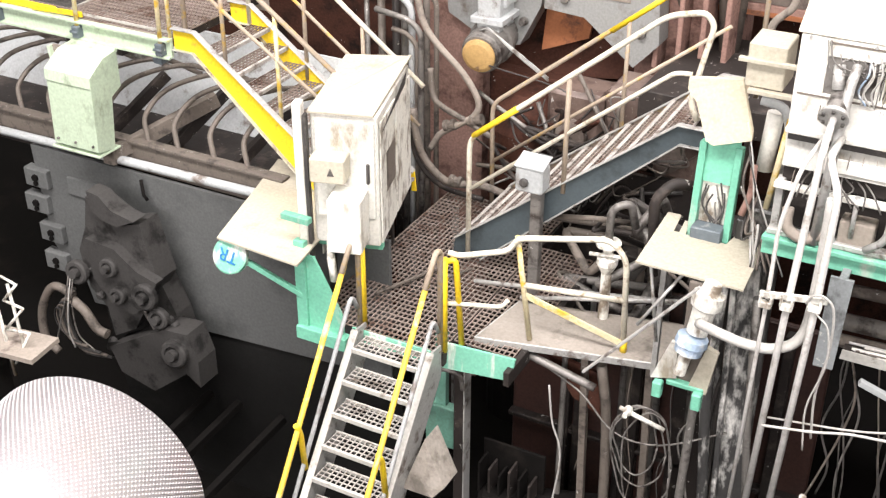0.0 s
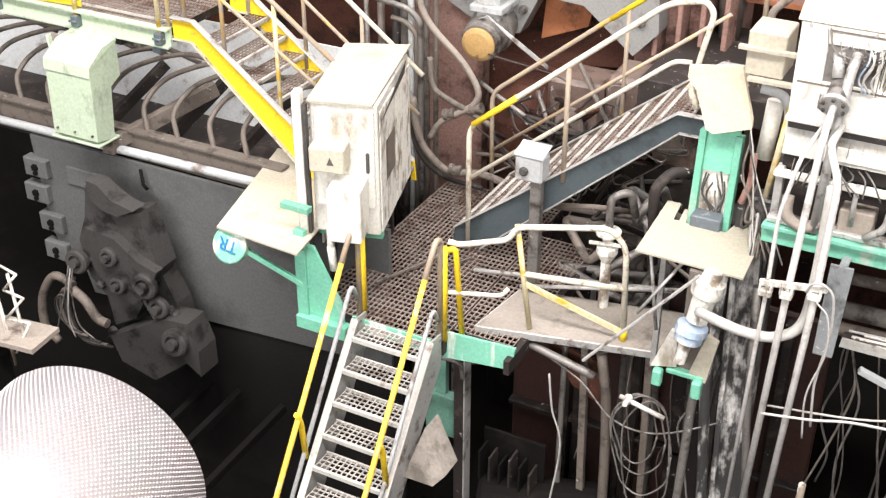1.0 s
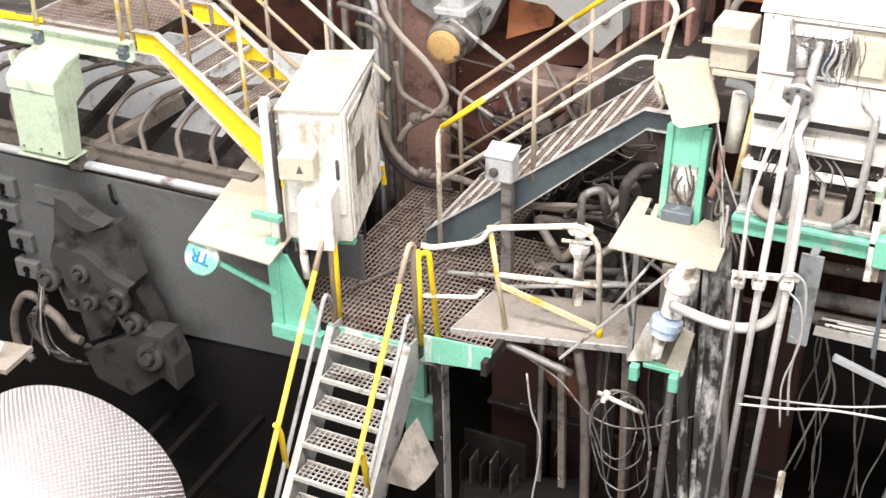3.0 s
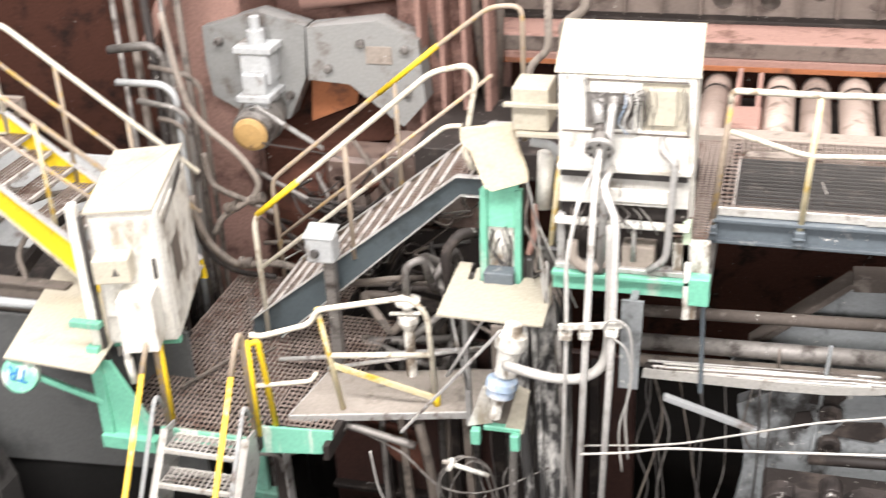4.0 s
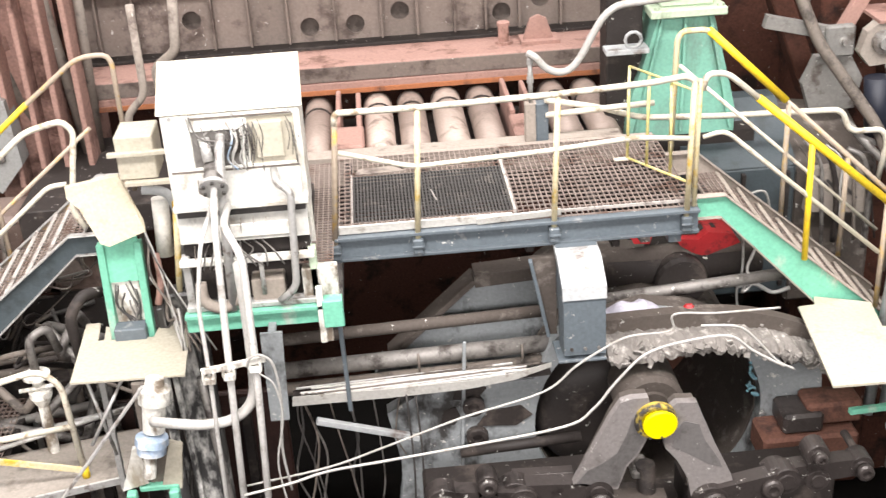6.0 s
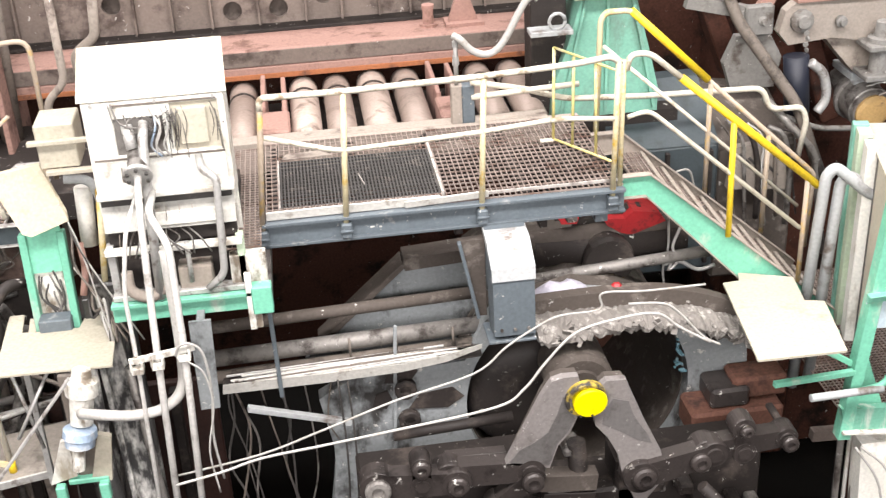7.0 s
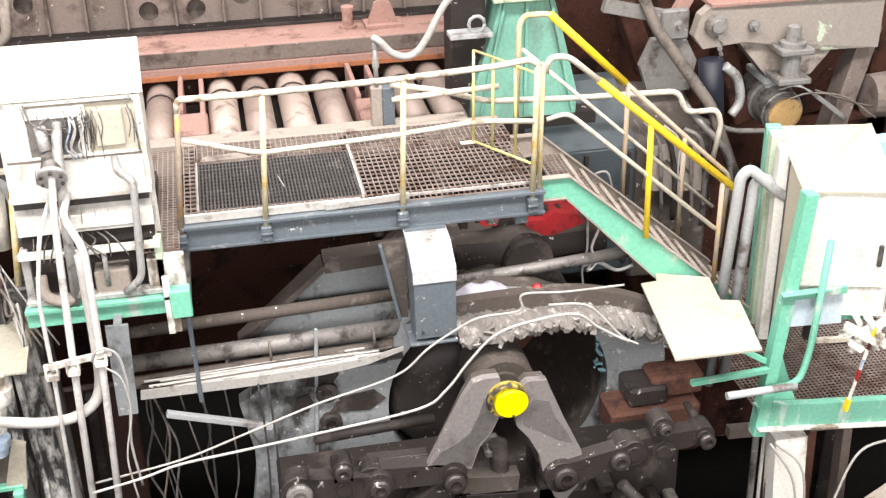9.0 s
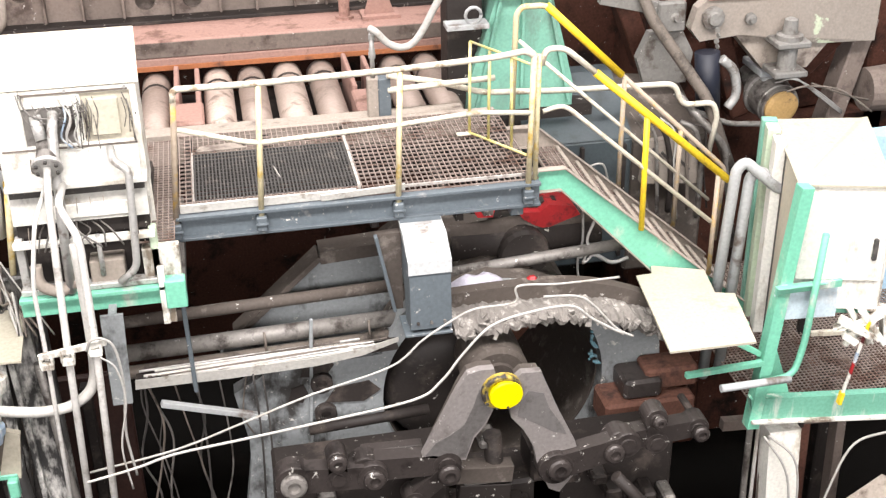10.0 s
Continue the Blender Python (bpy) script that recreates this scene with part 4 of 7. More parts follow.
part("back_sheet", made(box, -1.62, -0.61, 8.98, 8.995, 5.34, 7.21), WHITE, t)
fr = part("front_panel", made(box, -1.63, -1.42, 8.585, 8.625, 6.02, 6.93, 0.006), WHITE, t)
for x0, x1, z0, z1 in ((-0.65, -0.60, 6.02, 6.93), (-1.42, -0.65, 6.88, 6.93), (-1.42, -0.65, 6.02, 6.50), (-1.06, -1.0, 6.50, 6.88), (-1.42, -1.05, 6.79, 6.88)):
    part("front_panel", made(box, x0, x1, 8.585, 8.625, z0, z1, 0.005), WHITE, t)
# Flush plate, greyed to paint the shade of the recess.
part("recess", made(box, -1.43, -1.05, 8.60, 8.618, 6.48, 6.89), WORNSTEEL, fr, "grey plate painted as the shaded recess")
part("terminal_board", many((box, -1.01, -0.64, 8.60, 8.618, 6.49, 6.89), (box, -0.95, -0.74, 8.57, 8.60, 6.55, 6.84, 0.01)), CREAM, fr, "yellowed terminal board")
bm = bmesh.new()
for k in range(16):
    x, z = rng.choice((rng.uniform(-1.03, -0.90), rng.uniform(-0.74, -0.67))), rng.uniform(6.75, 6.88)
    tube(bm, smooth_line([(x, 8.58, z), (x + rng.uniform(-0.04, 0.04), 8.56, z - 0.12), (x + rng.uniform(-0.03, 0.03), 8.57, z - rng.uniform(0.2, 0.36))], 4), 0.0035, 5)
for k in range(6):
    x = rng.uniform(-1.40, -1.06)
    tube(bm, smooth_line([(x, 8.58, 6.80), (x + rng.uniform(-0.08, 0.08), 8.54, 6.74), (rng.uniform(-1.3, -1.15), 8.56, 6.55)], 4), 0.005, 5)
for k in range(4):
    x = rng.uniform(-1.44, -1.2)
    tube(bm, smooth_line([(x, 8.57, rng.uniform(6.80, 6.92)), (x + rng.uniform(0.02, 0.12), 8.52, rng.uniform(6.68, 6.78)), (x + rng.uniform(0.15, 0.3), 8.53, rng.uniform(6.62, 6.78)), (rng.uniform(-1.06, -0.95), 8.56, rng.uniform(6.6, 6.85))], 4), rng.choice((0.004, 0.007)), 5)
tagged(part("wire_tangle", bm, WORNSTEEL, fr, "tangle of thin wires"), kind="stuff")
for k in range(4):
    x, e = -1.15 + 0.03 * k, rng.uniform(-0.05, 0.05)
    part("air_line", made(tube, smooth_line([(x, 8.565, 6.86 - 0.03 * (k % 3)), (x + 0.03 + e, 8.53, 6.72), (x - 0.02 + e, 8.54, 6.58), (x + 0.02, 8.55, 6.48)], 4), 0.008, 6), PALECABLE if k != 1 else BLUE, fr, "pale air line")
part("tube_stub", made(tube, [(-1.33, 8.58, 6.74), (-1.30, 8.5, 6.58)], 0.045, 10), GALV, fr)
part("tube_stub", made(tube, [(-1.20, 8.56, 6.76), (-1.21, 8.44, 6.66), (-1.25, 8.42, 5.94), (-1.27, 8.42, 5.36)], 0.037, 10), GALV, fr)
part("slope_panel", made(slab, [(-1.60, 8.58, 6.46), (-0.64, 8.58, 6.46), (-0.64, 8.47, 6.24), (-1.60, 8.47, 6.24)], (0, 0.04, 0.0)), PANEL, t, "greyed sloping front panel")
part("shelf", made(box, -1.62, -0.60, 8.45, 8.62, 6.20, 6.245, 0.008), WHITE, t)
# The slots are solid boxes, coloured dark for the shade inside.
part("slot", made(box, -1.60, -0.63, 8.50, 8.64, 6.135, 6.20), WIRE, t)
part("lower_panel", made(slab, [(-1.61, 8.56, 6.135), (-0.62, 8.56, 6.135), (-0.62, 8.49, 5.92), (-1.61, 8.49, 5.92)], (0, 0.05, 0)), PANEL, t)
part("lower_panel", made(box, -1.30, -0.72, 8.475, 8.50, 5.95, 6.06, 0.006), WHITE, t)
part("slot", made(box, -1.60, -0.63, 8.54, 8.65, 5.79, 5.91), SOOTSHADE, t)
part("shelf", made(box, -1.64, -0.60, 8.45, 8.52, 5.735, 5.785, 0.008), WHITE, t)
# Dark sheet paints the shade of the open bay.
part("bay_panel", made(box, -1.62, -0.62, 8.66, 8.68, 5.34, 5.74), SOOTSHADE, t, "dark panel painted as the shaded bay behind the pipes")
part("bay_sill", made(box, -1.64, -0.60, 8.46, 8.56, 5.335, 5.38, 0.005), GALV, t)
part("drip_box", made(box, -1.12, -0.86, 8.5, 8.7, 5.34, 5.56, 0.01), TAN, t)
part("hose_loop", made(tube, smooth_line([(-1.5, 8.45, 5.6), (-1.48, 8.42, 5.45), (-1.35, 8.42, 5.38), (-1.2, 8.44, 5.45)]), 0.045, 10), TAN, t)
for k in range(10):
    x = rng.uniform(-1.4, -0.95)
    part("wire_end", made(tube, smooth_line([(x, 8.52, 5.9), (x + rng.uniform(-0.1, 0.12), 8.42, 5.86), (x + rng.uniform(-0.15, 0.2), 8.42, 5.72)], 4), 0.007, 5), WORNSTEEL, t)
for k in range(9):
    x = -1.52 + 0.1 * k + rng.uniform(-0.03, 0.03)
    z0 = rng.choice((6.13, 5.92, 6.44))
    part("grime_run", made(beam, (x, 8.466 if z0 < 6.4 else 8.53, z0 - 0.01), (x + rng.uniform(-0.01, 0.01), 8.446 if z0 < 6.4 else 8.50, z0 - rng.uniform(0.06, 0.14)), 0.004, rng.uniform(0.012, 0.04), (0, 1, 0), 0.001), TAN, t)
for x in (-1.56, -1.1, -0.68):
    for z in (6.91, 6.04):
        part("panel_bolt", made(lathe, (x, 8.585, z), (0, -1, 0), [(0, 0.014), (0.012, 0.014)], 6), GALV, t)
for x0, x1, z in ((-1.60, -0.64, 6.475), (-1.42, -0.66, 6.895), (-0.63, -0.62, 6.7)):
    part("panel_gap", made(box, x0, x1, 8.578, 8.584, z - 0.007, z + 0.007), HOSE, t)
for x in (-0.92, -0.98):
    part("nipple", made(tube, [(x, 8.57, 6.45), (x, 8.54, 6.28)], 0.018, 8), GALV, t)
for x in (-1.6, -0.62):
    part("leg", made(box, x - 0.03, x + 0.03, 8.5, 8.58, 5.3, 5.8, 0.006), PALEGREEN if x > -1 else GALV, t)
part("conduit", made(tube, bent_line([(-0.84, 8.55, 6.46), (-0.82, 8.42, 6.40), (-0.72, 8.40, 6.34), (-0.76, 8.40, 5.52), (-0.90, 8.42, 5.40)], 0.08), 0.03), GALV, t)
part("conduit", made(tube, [(-1.02, 8.47, 5.8), (-1.02, 8.47, 5.45)], 0.02), GALV, t)
solo("side_box", many((box, -2.08, -1.78, 8.95, 9.3, 6.30, 6.66, 0.01), (box, -2.14, -1.64, 8.90, 8.95, 6.51, 6.545, 0.004), (box, -2.04, -1.62, 8.90, 8.96, 6.26, 6.295, 0.004)), CREAM, "cream steel junction box beside the console", "junction box")
t = thing("console_base", "mint green steel base frame under the console", "base frame")
part("front_bar", many((box, -1.66, -0.44, 8.45, 8.50, 5.16, 5.33, 0.006), (box, -1.66, -0.44, 8.40, 8.45, 5.30, 5.335, 0.004)), GREEN, t)
part("corner_block", made(box, -0.58, -0.42, 8.38, 8.5, 5.14, 5.38, 0.008), GREEN, t)
part("deck", made(box, -1.66, -0.42, 8.5, 10.0, 5.22, 5.33, 0.005), WORNSTEEL, t)
part("hanger", many((box, -0.62, -0.57, 8.40, 8.44, 5.0, 5.5), (box, -0.6, -0.52, 8.42, 8.46, 5.0, 5.16)), DIRTY, t)
part("grating", made(lattice, -0.74, -0.47, 8.62, 10.6, 5.63, 0.045, 0.05), GRATE, t)
part("edge_plate", made(box, -0.72, -0.44, 8.5, 8.6, 5.2, 5.62, 0.006), DIRTY, t)
solo("greasy_column", many((box, -1.95, -1.70, 9.05, 9.25, 0.0, 5.2, 0.02), (box, -2.0, -1.94, 9.0, 9.1, 0, 5.1, 0.01), (tube, [(-1.64, 9.1, 0), (-1.66, 9.1, 5.2)], 0.04)), material("greasy_black_steel", (0.035, 0.033, 0.031), (0.40, 0.39, 0.37), 0.46, 5.0, 0.4, streak=0.5, spread=0.2), "black greasy steel column with pale smears", "column")

# conduits and poles in front of the console
POLE = material("pale_conduit", (0.60, 0.58, 0.55), (0.33, 0.30, 0.27), 0.38, 5.0, 0.4, 0.1)
for pts, r, mat in (([(-1.272, 8.35, 6.44), (-1.265, 8.10, 6.30), (-1.255, 7.92, 6.05), (-1.28, 7.8, 5.17), (-1.37, 7.8, 2.6)], 0.028, POLE), ([(-1.20, 8.44, 6.25), (-1.19, 7.95, 6.30), (-1.065, 7.8, 6.12), (-1.08, 7.8, 5.21), (-1.19, 7.8, 2.6)], 0.028, POLE), ([(-1.30, 8.46, 6.3), (-1.35, 7.85, 6.23), (-1.43, 7.8, 5.77), (-1.43, 7.8, 5.16), (-1.50, 7.8, 2.4)], 0.016, POLE)):
    pipe_thing("conduit_pole", pts, r, mat, "pale dented steel conduit standing before the console", "conduit", "conduits at the console", bend=0.12)
cp = thing("coupling", "steel conduit coupling with a bolted flange", "coupling")
part("body", made(lathe, (-1.28, 8.54, 6.54), (0.03, -0.85, -0.45), [(0, 0.05), (0.01, 0.07), (0.07, 0.07), (0.08, 0.058), (0.10, 0.058), (0.11, 0.074), (0.2, 0.074)], 18), WORNSTEEL, cp)
part("flange", made(lathe, (-1.273, 8.36, 6.445), (0.03, -0.85, -0.45), [(0, 0.08), (0, 0.11), (0.03, 0.112), (0.035, 0.10), (0.035, 0.04)], 22), GALV, cp)
for k in range(6):
    a = math.pi * (k + 0.5) / 3
    part("bolt", made(lathe, (-1.272 + 0.08 * math.cos(a), 8.33 - 0.038 * math.sin(a), 6.43 + 0.072 * math.sin(a)), (0.03, -0.85, -0.45), [(0, 0.014), (0.02, 0.014)], 6), WIRE, cp)
cl = thing("pole_clamp", "dirty white clamp bar across the conduits", "clamp")
part("bar", made(beam, (-1.48, 7.755, 5.22), (-1.00, 7.755, 5.29), 0.03, 0.05), DIRTY, cl)
for x, z in ((-1.43, 5.17), (-1.28, 5.19), (-1.08, 5.24)):
    part("jaw", many((box, x - 0.045, x + 0.045, 7.735, 7.79, z - 0.06, z - 0.005, 0.006), (box, x - 0.05, x - 0.03, 7.735, 7.79, z - 0.03, z + 0.05, 0.004), (box, x + 0.03, x + 0.05, 7.735, 7.79, z - 0.03, z + 0.05, 0.004)), DIRTY, cl)
pipe_thing("hooked_lead", [(-1.14, 7.74, 5.24), (-1.10, 7.72, 5.33), (-1.02, 7.72, 5.34), (-0.94, 7.72, 5.24), (-0.92, 7.72, 4.9), (-0.96, 7.72, 4.5), (-0.93, 7.72, 4.1)], 0.011, PALECABLE, "pale lead hooked over the clamp bar", "lead", soft=True, n=6)
pipe_thing("flexible_hose", [(-1.96, 8.0, 4.66), (-1.75, 7.85, 4.72), (-1.55, 7.85, 4.69), (-1.32, 7.85, 4.72), (-1.15, 7.87, 4.88), (-1.11, 7.88, 5.3), (-1.12, 7.95, 6.0)], 0.042, PALECABLE, "thick pale flexible hose hung in a loop", "hose", soft=True, n=12)
pipe_thing("loose_lead", [(-1.05, 7.7, 5.2), (-0.95, 7.68, 5.1), (-0.92, 7.68, 4.8), (-1.0, 7.68, 4.4), (-0.97, 7.68, 4.0)], 0.008, PALECABLE, "thin pale loose lead", "lead", soft=True, n=5)

# pump on its bracket
t = thing("hydraulic_pump", "greasy white and blue hydraulic valve body on a green bracket", "pump")
ax = (-0.13, -0.12, -0.86)
part("barrel", made(lathe, (-1.93, 8.2, 4.93), ax, [(0, 0.05), (0.0, 0.07), (0.06, 0.08), (0.09, 0.128), (0.15, 0.132), (0.21, 0.125), (0.23, 0.096), (0.46, 0.088)], 24), DIRTY, t)
part("flange", made(lathe, (-2.01, 8.09, 4.47), ax, [(0, 0.09), (0.01, 0.128), (0.07, 0.135), (0.08, 0.12), (0.15, 0.115), (0.17, 0.06)], 24), BLUE, t, "chipped pale blue flange")
part("stem", made(lathe, (-2.045, 8.06, 4.31), ax, [(0, 0.055), (0.20, 0.05), (0.21, 0.035)], 14), DIRTY, t)
part("bracket", made(slab, [(-2.20, 8.13, 4.32), (-2.14, 8.13, 4.32), (-2.12, 8.13, 3.98), (-2.34, 8.13, 3.92)], (0, 0.05, 0)), WHITE, t)
part("bracket", made(slab, [(-1.90, 8.13, 4.36), (-1.80, 8.13, 4.32), (-1.86, 8.13, 3.90), (-2.02, 8.13, 3.92)], (0, 0.05, 0)), CREAM, t)
part("back_plate", made(box, -2.12, -1.90, 8.18, 8.22, 3.9, 4.9, 0.006), HOSE, t)
part("foot", many((box, -2.2, -1.88, 8.12, 8.2, 3.90, 3.95, 0.01), (box, -1.96, -1.88, 8.06, 8.14, 3.76, 3.92, 0.01), (box, -2.30, -2.22, 8.06, 8.14, 3.78, 3.93, 0.01)), GREEN, t)

# ---- green stand with cream covers ----
t = thing("operator_stand", "mint green upright stand with cream sheet covers", "control stand")
part("table_plate", made(slab, [(-2.60, 8.25, 4.90), (-1.70, 8.23, 4.90), (-1.74, 9.02, 4.90), (-2.0, 9.05, 4.90), (-2.03, 8.87, 4.90), (-2.38, 8.87, 4.90), (-2.42, 9.10, 4.90), (-2.46, 9.10, 4.90), (-2.44, 8.88, 4.90), (-2.49, 8.88, 4.90), (-2.52, 9.18, 4.90), (-2.64, 9.18, 4.90)], (0, 0, 0.018)), CREAM, t, "flat cream sheet cover with a notch")
for x in (-2.36, -2.06):
    part("upright", made(beam, (x, 8.95, 4.72), (x, 9.06, 5.72), 0.06, 0.09, (0, 1, 0)), GREEN, t)
part("back_plate", made(slab, [(-2.36, 9.01, 5.38), (-2.06, 9.01, 5.38), (-2.06, 9.05, 5.76), (-2.36, 9.05, 5.76)], (0, 0.02, 0)), GREEN, t)
part("gauge_panel", many((slab, [(-2.33, 9.02, 5.0), (-2.09, 9.02, 5.0), (-2.09, 9.04, 5.38), (-2.33, 9.04, 5.38)], (0, 0.02, 0))), DIRTY, t)
part("drip_tray", made(box, -2.34, -2.08, 8.84, 8.99, 4.74, 5.02, 0.01), BLUEGREY, t)
for k in range(9):
    x = rng.uniform(-2.30, -2.12)
    part("tube", made(tube, smooth_line([(x, 9.0, rng.uniform(5.2, 5.4)), (x + rng.uniform(-0.05, 0.05), 9.0, 5.15), (rng.uniform(-2.22, -2.1), 8.99, 4.98)], 4), 0.008, 5), WIRE if k % 3 else WORNSTEEL, t)
part("hood", made(slab, [(-2.59, 9.20, 6.17), (-2.58, 9.16, 6.09), (-2.48, 9.10, 6.02), (-2.32, 8.92, 5.78), (-2.25, 8.90, 5.76), (-1.95, 8.92, 5.86), (-1.96, 8.95, 5.92), (-2.15, 9.20, 6.24)], (0, 0.03, 0.012)), HOODCREAM, t, "cream sheet hood tilted over the stand")
part("brace", many((tube, [(-2.52, 8.4, 4.88), (-2.40, 8.4, 4.1)], 0.015), (tube, [(-2.2, 8.4, 4.88), (-2.52, 8.2, 4.35)], 0.015), (beam, (-2.45, 8.6, 4.9), (-2.45, 8.6, 3.6), 0.05, 0.05)), GALV, t)
solo("leaning_bar", made(beam, (-1.98, 7.98, 5.0), (-2.82, 7.8, 4.02), 0.035, 0.02), GALV, "pale flat steel bar leaning across the plate", "bar")
pipe_thing("bent_pipe", [(-2.7, 9.1, 4.3), (-2.75, 9.1, 5.05), (-2.62, 9.2, 5.2), (-2.5, 9.3, 5.15)], 0.05, SOOTSHADE, "sooty bent pipe beside the stand", bend=0.12, n=12)
pipe_thing("bent_pipe", [(-1.98, 9.2, 6.1), (-1.78, 9.2, 6.08), (-1.72, 9.2, 5.9), (-1.80, 9.2, 5.1)], 0.04, PALEGREY, "pale grey bent pipe beside the stand", bend=0.12, n=12)
pipe_thing("yellow_pipe", [(-1.72, 9.15, 6.0), (-1.82, 9.1, 5.0)], 0.028, WORN, "yellow pipe beside the stand")
for k in range(9):
    a = rng.uniform(5.0, 6.0)
    pipe_thing("loose_cable", [(-2.02 + 0.02 * k, 9.0, a), (-1.9 + rng.uniform(-0.06, 0.1), 8.85, a - rng.uniform(0.1, 0.3)), (-1.78 + rng.uniform(-0.06, 0.16), 8.7, 5.1 + rng.uniform(-0.1, 0.3)), (-1.62 + rng.uniform(-0.15, 0.2), 8.6, 4.9)], rng.choice((0.007, 0.011, 0.018)), rng.choice((WIRE, HOSE, PALECABLE)), "loose cable sagging from the stand", "cable", "loose cables", soft=True, n=6)

pipe_thing("lagged_pipe", [(-1.86, 9.25, 6.0), (-1.88, 9.2, 5.5)], 0.07, WHITE, "white lagged pipe end beside the console", n=12)
pipe_thing("red_lead", [(-1.92, 9.0, 5.62), (-1.9, 8.95, 5.4), (-1.95, 8.9, 5.2)], 0.03, PINK, "faded red sleeve beside the stand", "sleeve", n=8)

SPLASHED = material("splashed_black_steel", (0.06, 0.058, 0.057), (0.74, 0.72, 0.68), 0.56, 7.0, 0.4, streak=0.4, spread=0.16)
t = thing("splashed_column", "black steel column splashed with white below the console", "column")
part("shaft", made(slab, [(-1.95, 8.95, 4.75), (-1.74, 8.95, 4.78), (-1.58, 8.95, 2.2), (-1.44, 8.95, 0.0), (-1.76, 8.95, 0.0), (-1.84, 8.95, 2.2)], (0, 0.12, 0)), SPLASHED, t)
part("flange", made(beam, (-1.93, 8.92, 4.7), (-1.80, 8.92, 1.2), 0.05, 0.06, (0, 1, 0)), SPLASHED, t)
part("pipe", made(tube, [(-2.0, 8.84, 4.6), (-2.02, 8.84, 3.4), (-1.93, 8.86, 2.2), (-1.8, 8.86, 0.0)], 0.05, 10), SPLASHED, t, "pipe caked with white splashes")
part("pipe", made(tube, [(-1.7, 8.84, 4.5), (-1.62, 8.84, 3.2), (-1.5, 8.86, 2.0), (-1.4, 8.86, 0.0)], 0.035, 10), WORNSTEEL, t)

# ---- landing with its gratings and steep stairs ----
STREAKED = material("streaked_mint_paint", (0.17, 0.44, 0.32), (0.60, 0.62, 0.56), 0.45, 7.0, 0.5, streak=0.12)
t = thing("landing", "rusty grated steel landing with a mint green front edge", "landing")
part("grating", made(lattice, -5.72, -4.32, 8.08, 10.95, 3.55, 0.05, 0.07), GRATE, t, "open rusty steel grating")
part("grating", made(lattice, -4.30, -3.70, 8.35, 10.3, 3.53, 0.05, 0.07), GRATE, t)
part("front_edge", many((slab, [(-4.36, 8.20, 3.57), (-3.62, 8.22, 3.60), (-3.65, 8.20, 3.37), (-4.34, 8.18, 3.30)], (0, 0.03, 0)), (box, -5.25, -4.40, 8.06, 8.10, 3.40, 3.54, 0.004)), STREAKED, t, "mint green front edge, scuffed")
for x in (-5.7, -5.0, -4.33, -3.66):
    part("bearer", made(box, x - 0.03, x + 0.03, 8.12, 10.9, 3.36, 3.515, 0.005), SOOTSHADE, t)
for x, y in ((-4.3, 8.45), (-5.65, 10.8), (-3.7, 10.2)):
    c = part("column", made(box, x - 0.06, x + 0.05, y, y + 0.12, 0, 3.4, 0.008), SOOTSHADE, t)
    part("flange", made(box, x + 0.05, x + 0.065, y - 0.01, y + 0.13, 0, 3.38, 0.003), GALV, c, "pale scuffed flange")
part("bracket", made(tube, smooth_line([(-4.55, 8.42, 3.06), (-4.40, 8.42, 3.10), (-4.28, 8.44, 3.04), (-4.26, 8.45, 2.9)]), 0.025, 8), WORNSTEEL, t)
part("loose_bar", many((beam, (-5.3, 8.6, 3.60), (-4.95, 9.4, 3.60), 0.03, 0.03), (beam, (-4.9, 9.1, 3.58), (-4.7, 9.5, 3.58), 0.02, 0.02)), HOSE, t)

t = thing("steep_stairs", "pale steel stairs with grated treads going down", "stairs")
for k in range(14):
    y, z = 7.94 - 0.19 * k, 3.50 - 0.245 * k
    tr = part("tread", made(lattice, -5.08, -4.38, y - 0.11, y + 0.11, z, 0.055, 0.05, 0.014, 0.009), GRATEGREY, t)
    part("nosing", many((box, -5.10, -4.36, y - 0.14, y - 0.11, z - 0.045, z + 0.004, 0.003), (box, -5.10, -4.36, y + 0.11, y + 0.125, z - 0.04, z)), BRIGHT, tr)
for x in (-5.14, -4.34):
    st = part("stringer", made(slab, [(x, 8.12, 3.60), (x, 7.92, 3.62), (x, 5.20, 0.10), (x, 5.45, 0.0), (x, 5.62, 0.0), (x, 8.12, 3.26)], (0.02, 0, 0)), GALV, t)
    part("lip", made(beam, (x + 0.01, 7.93, 3.625), (x + 0.01, 5.2, 0.105), 0.075, 0.014), BRIGHT, st)
for x, q, dz in ((-5.2, 0.0, 0.0), (-4.34, 0.0, 0.08)):
    g = thing("stair_rail", "yellow tubular hand rail of the steep stairs", "hand rail", "stair rails")
    part("top_rail", made(tube, bent_line([(x, 8.14, 3.45), (x, 8.14, 4.50 + dz), (x, 8.06, 4.54 + dz), (x, 7.85, 4.26 + dz)], 0.06), 0.028), RUSTRAIL, g)
    part("grip", made(tube, [(x, 7.9, 4.32 + dz), (x, 5.6, 1.0 + dz)], 0.027), OCHRE, g, "yellow painted length of rail")
    part("post", made(tube, [(x + 0.02, 8.17, 3.5), (x + 0.02, 8.17, 4.50)], 0.034), YELLOW, g)
    part("mid_rail", made(tube, bent_line([(x, 8.1, 3.75), (x, 8.0, 3.95), (x, 5.7, 0.62)], 0.1), 0.022), PALEGREY, g)
    part("post", made(tube, bent_line([(x, 7.10, 2.55), (x, 7.06, 3.0), (x, 7.0, 3.12)], 0.1), 0.028), YELLOW, g)
    part("post", made(tube, [(x, 6.2, 1.4), (x, 6.18, 1.95)], 0.024), YELLOW, g)
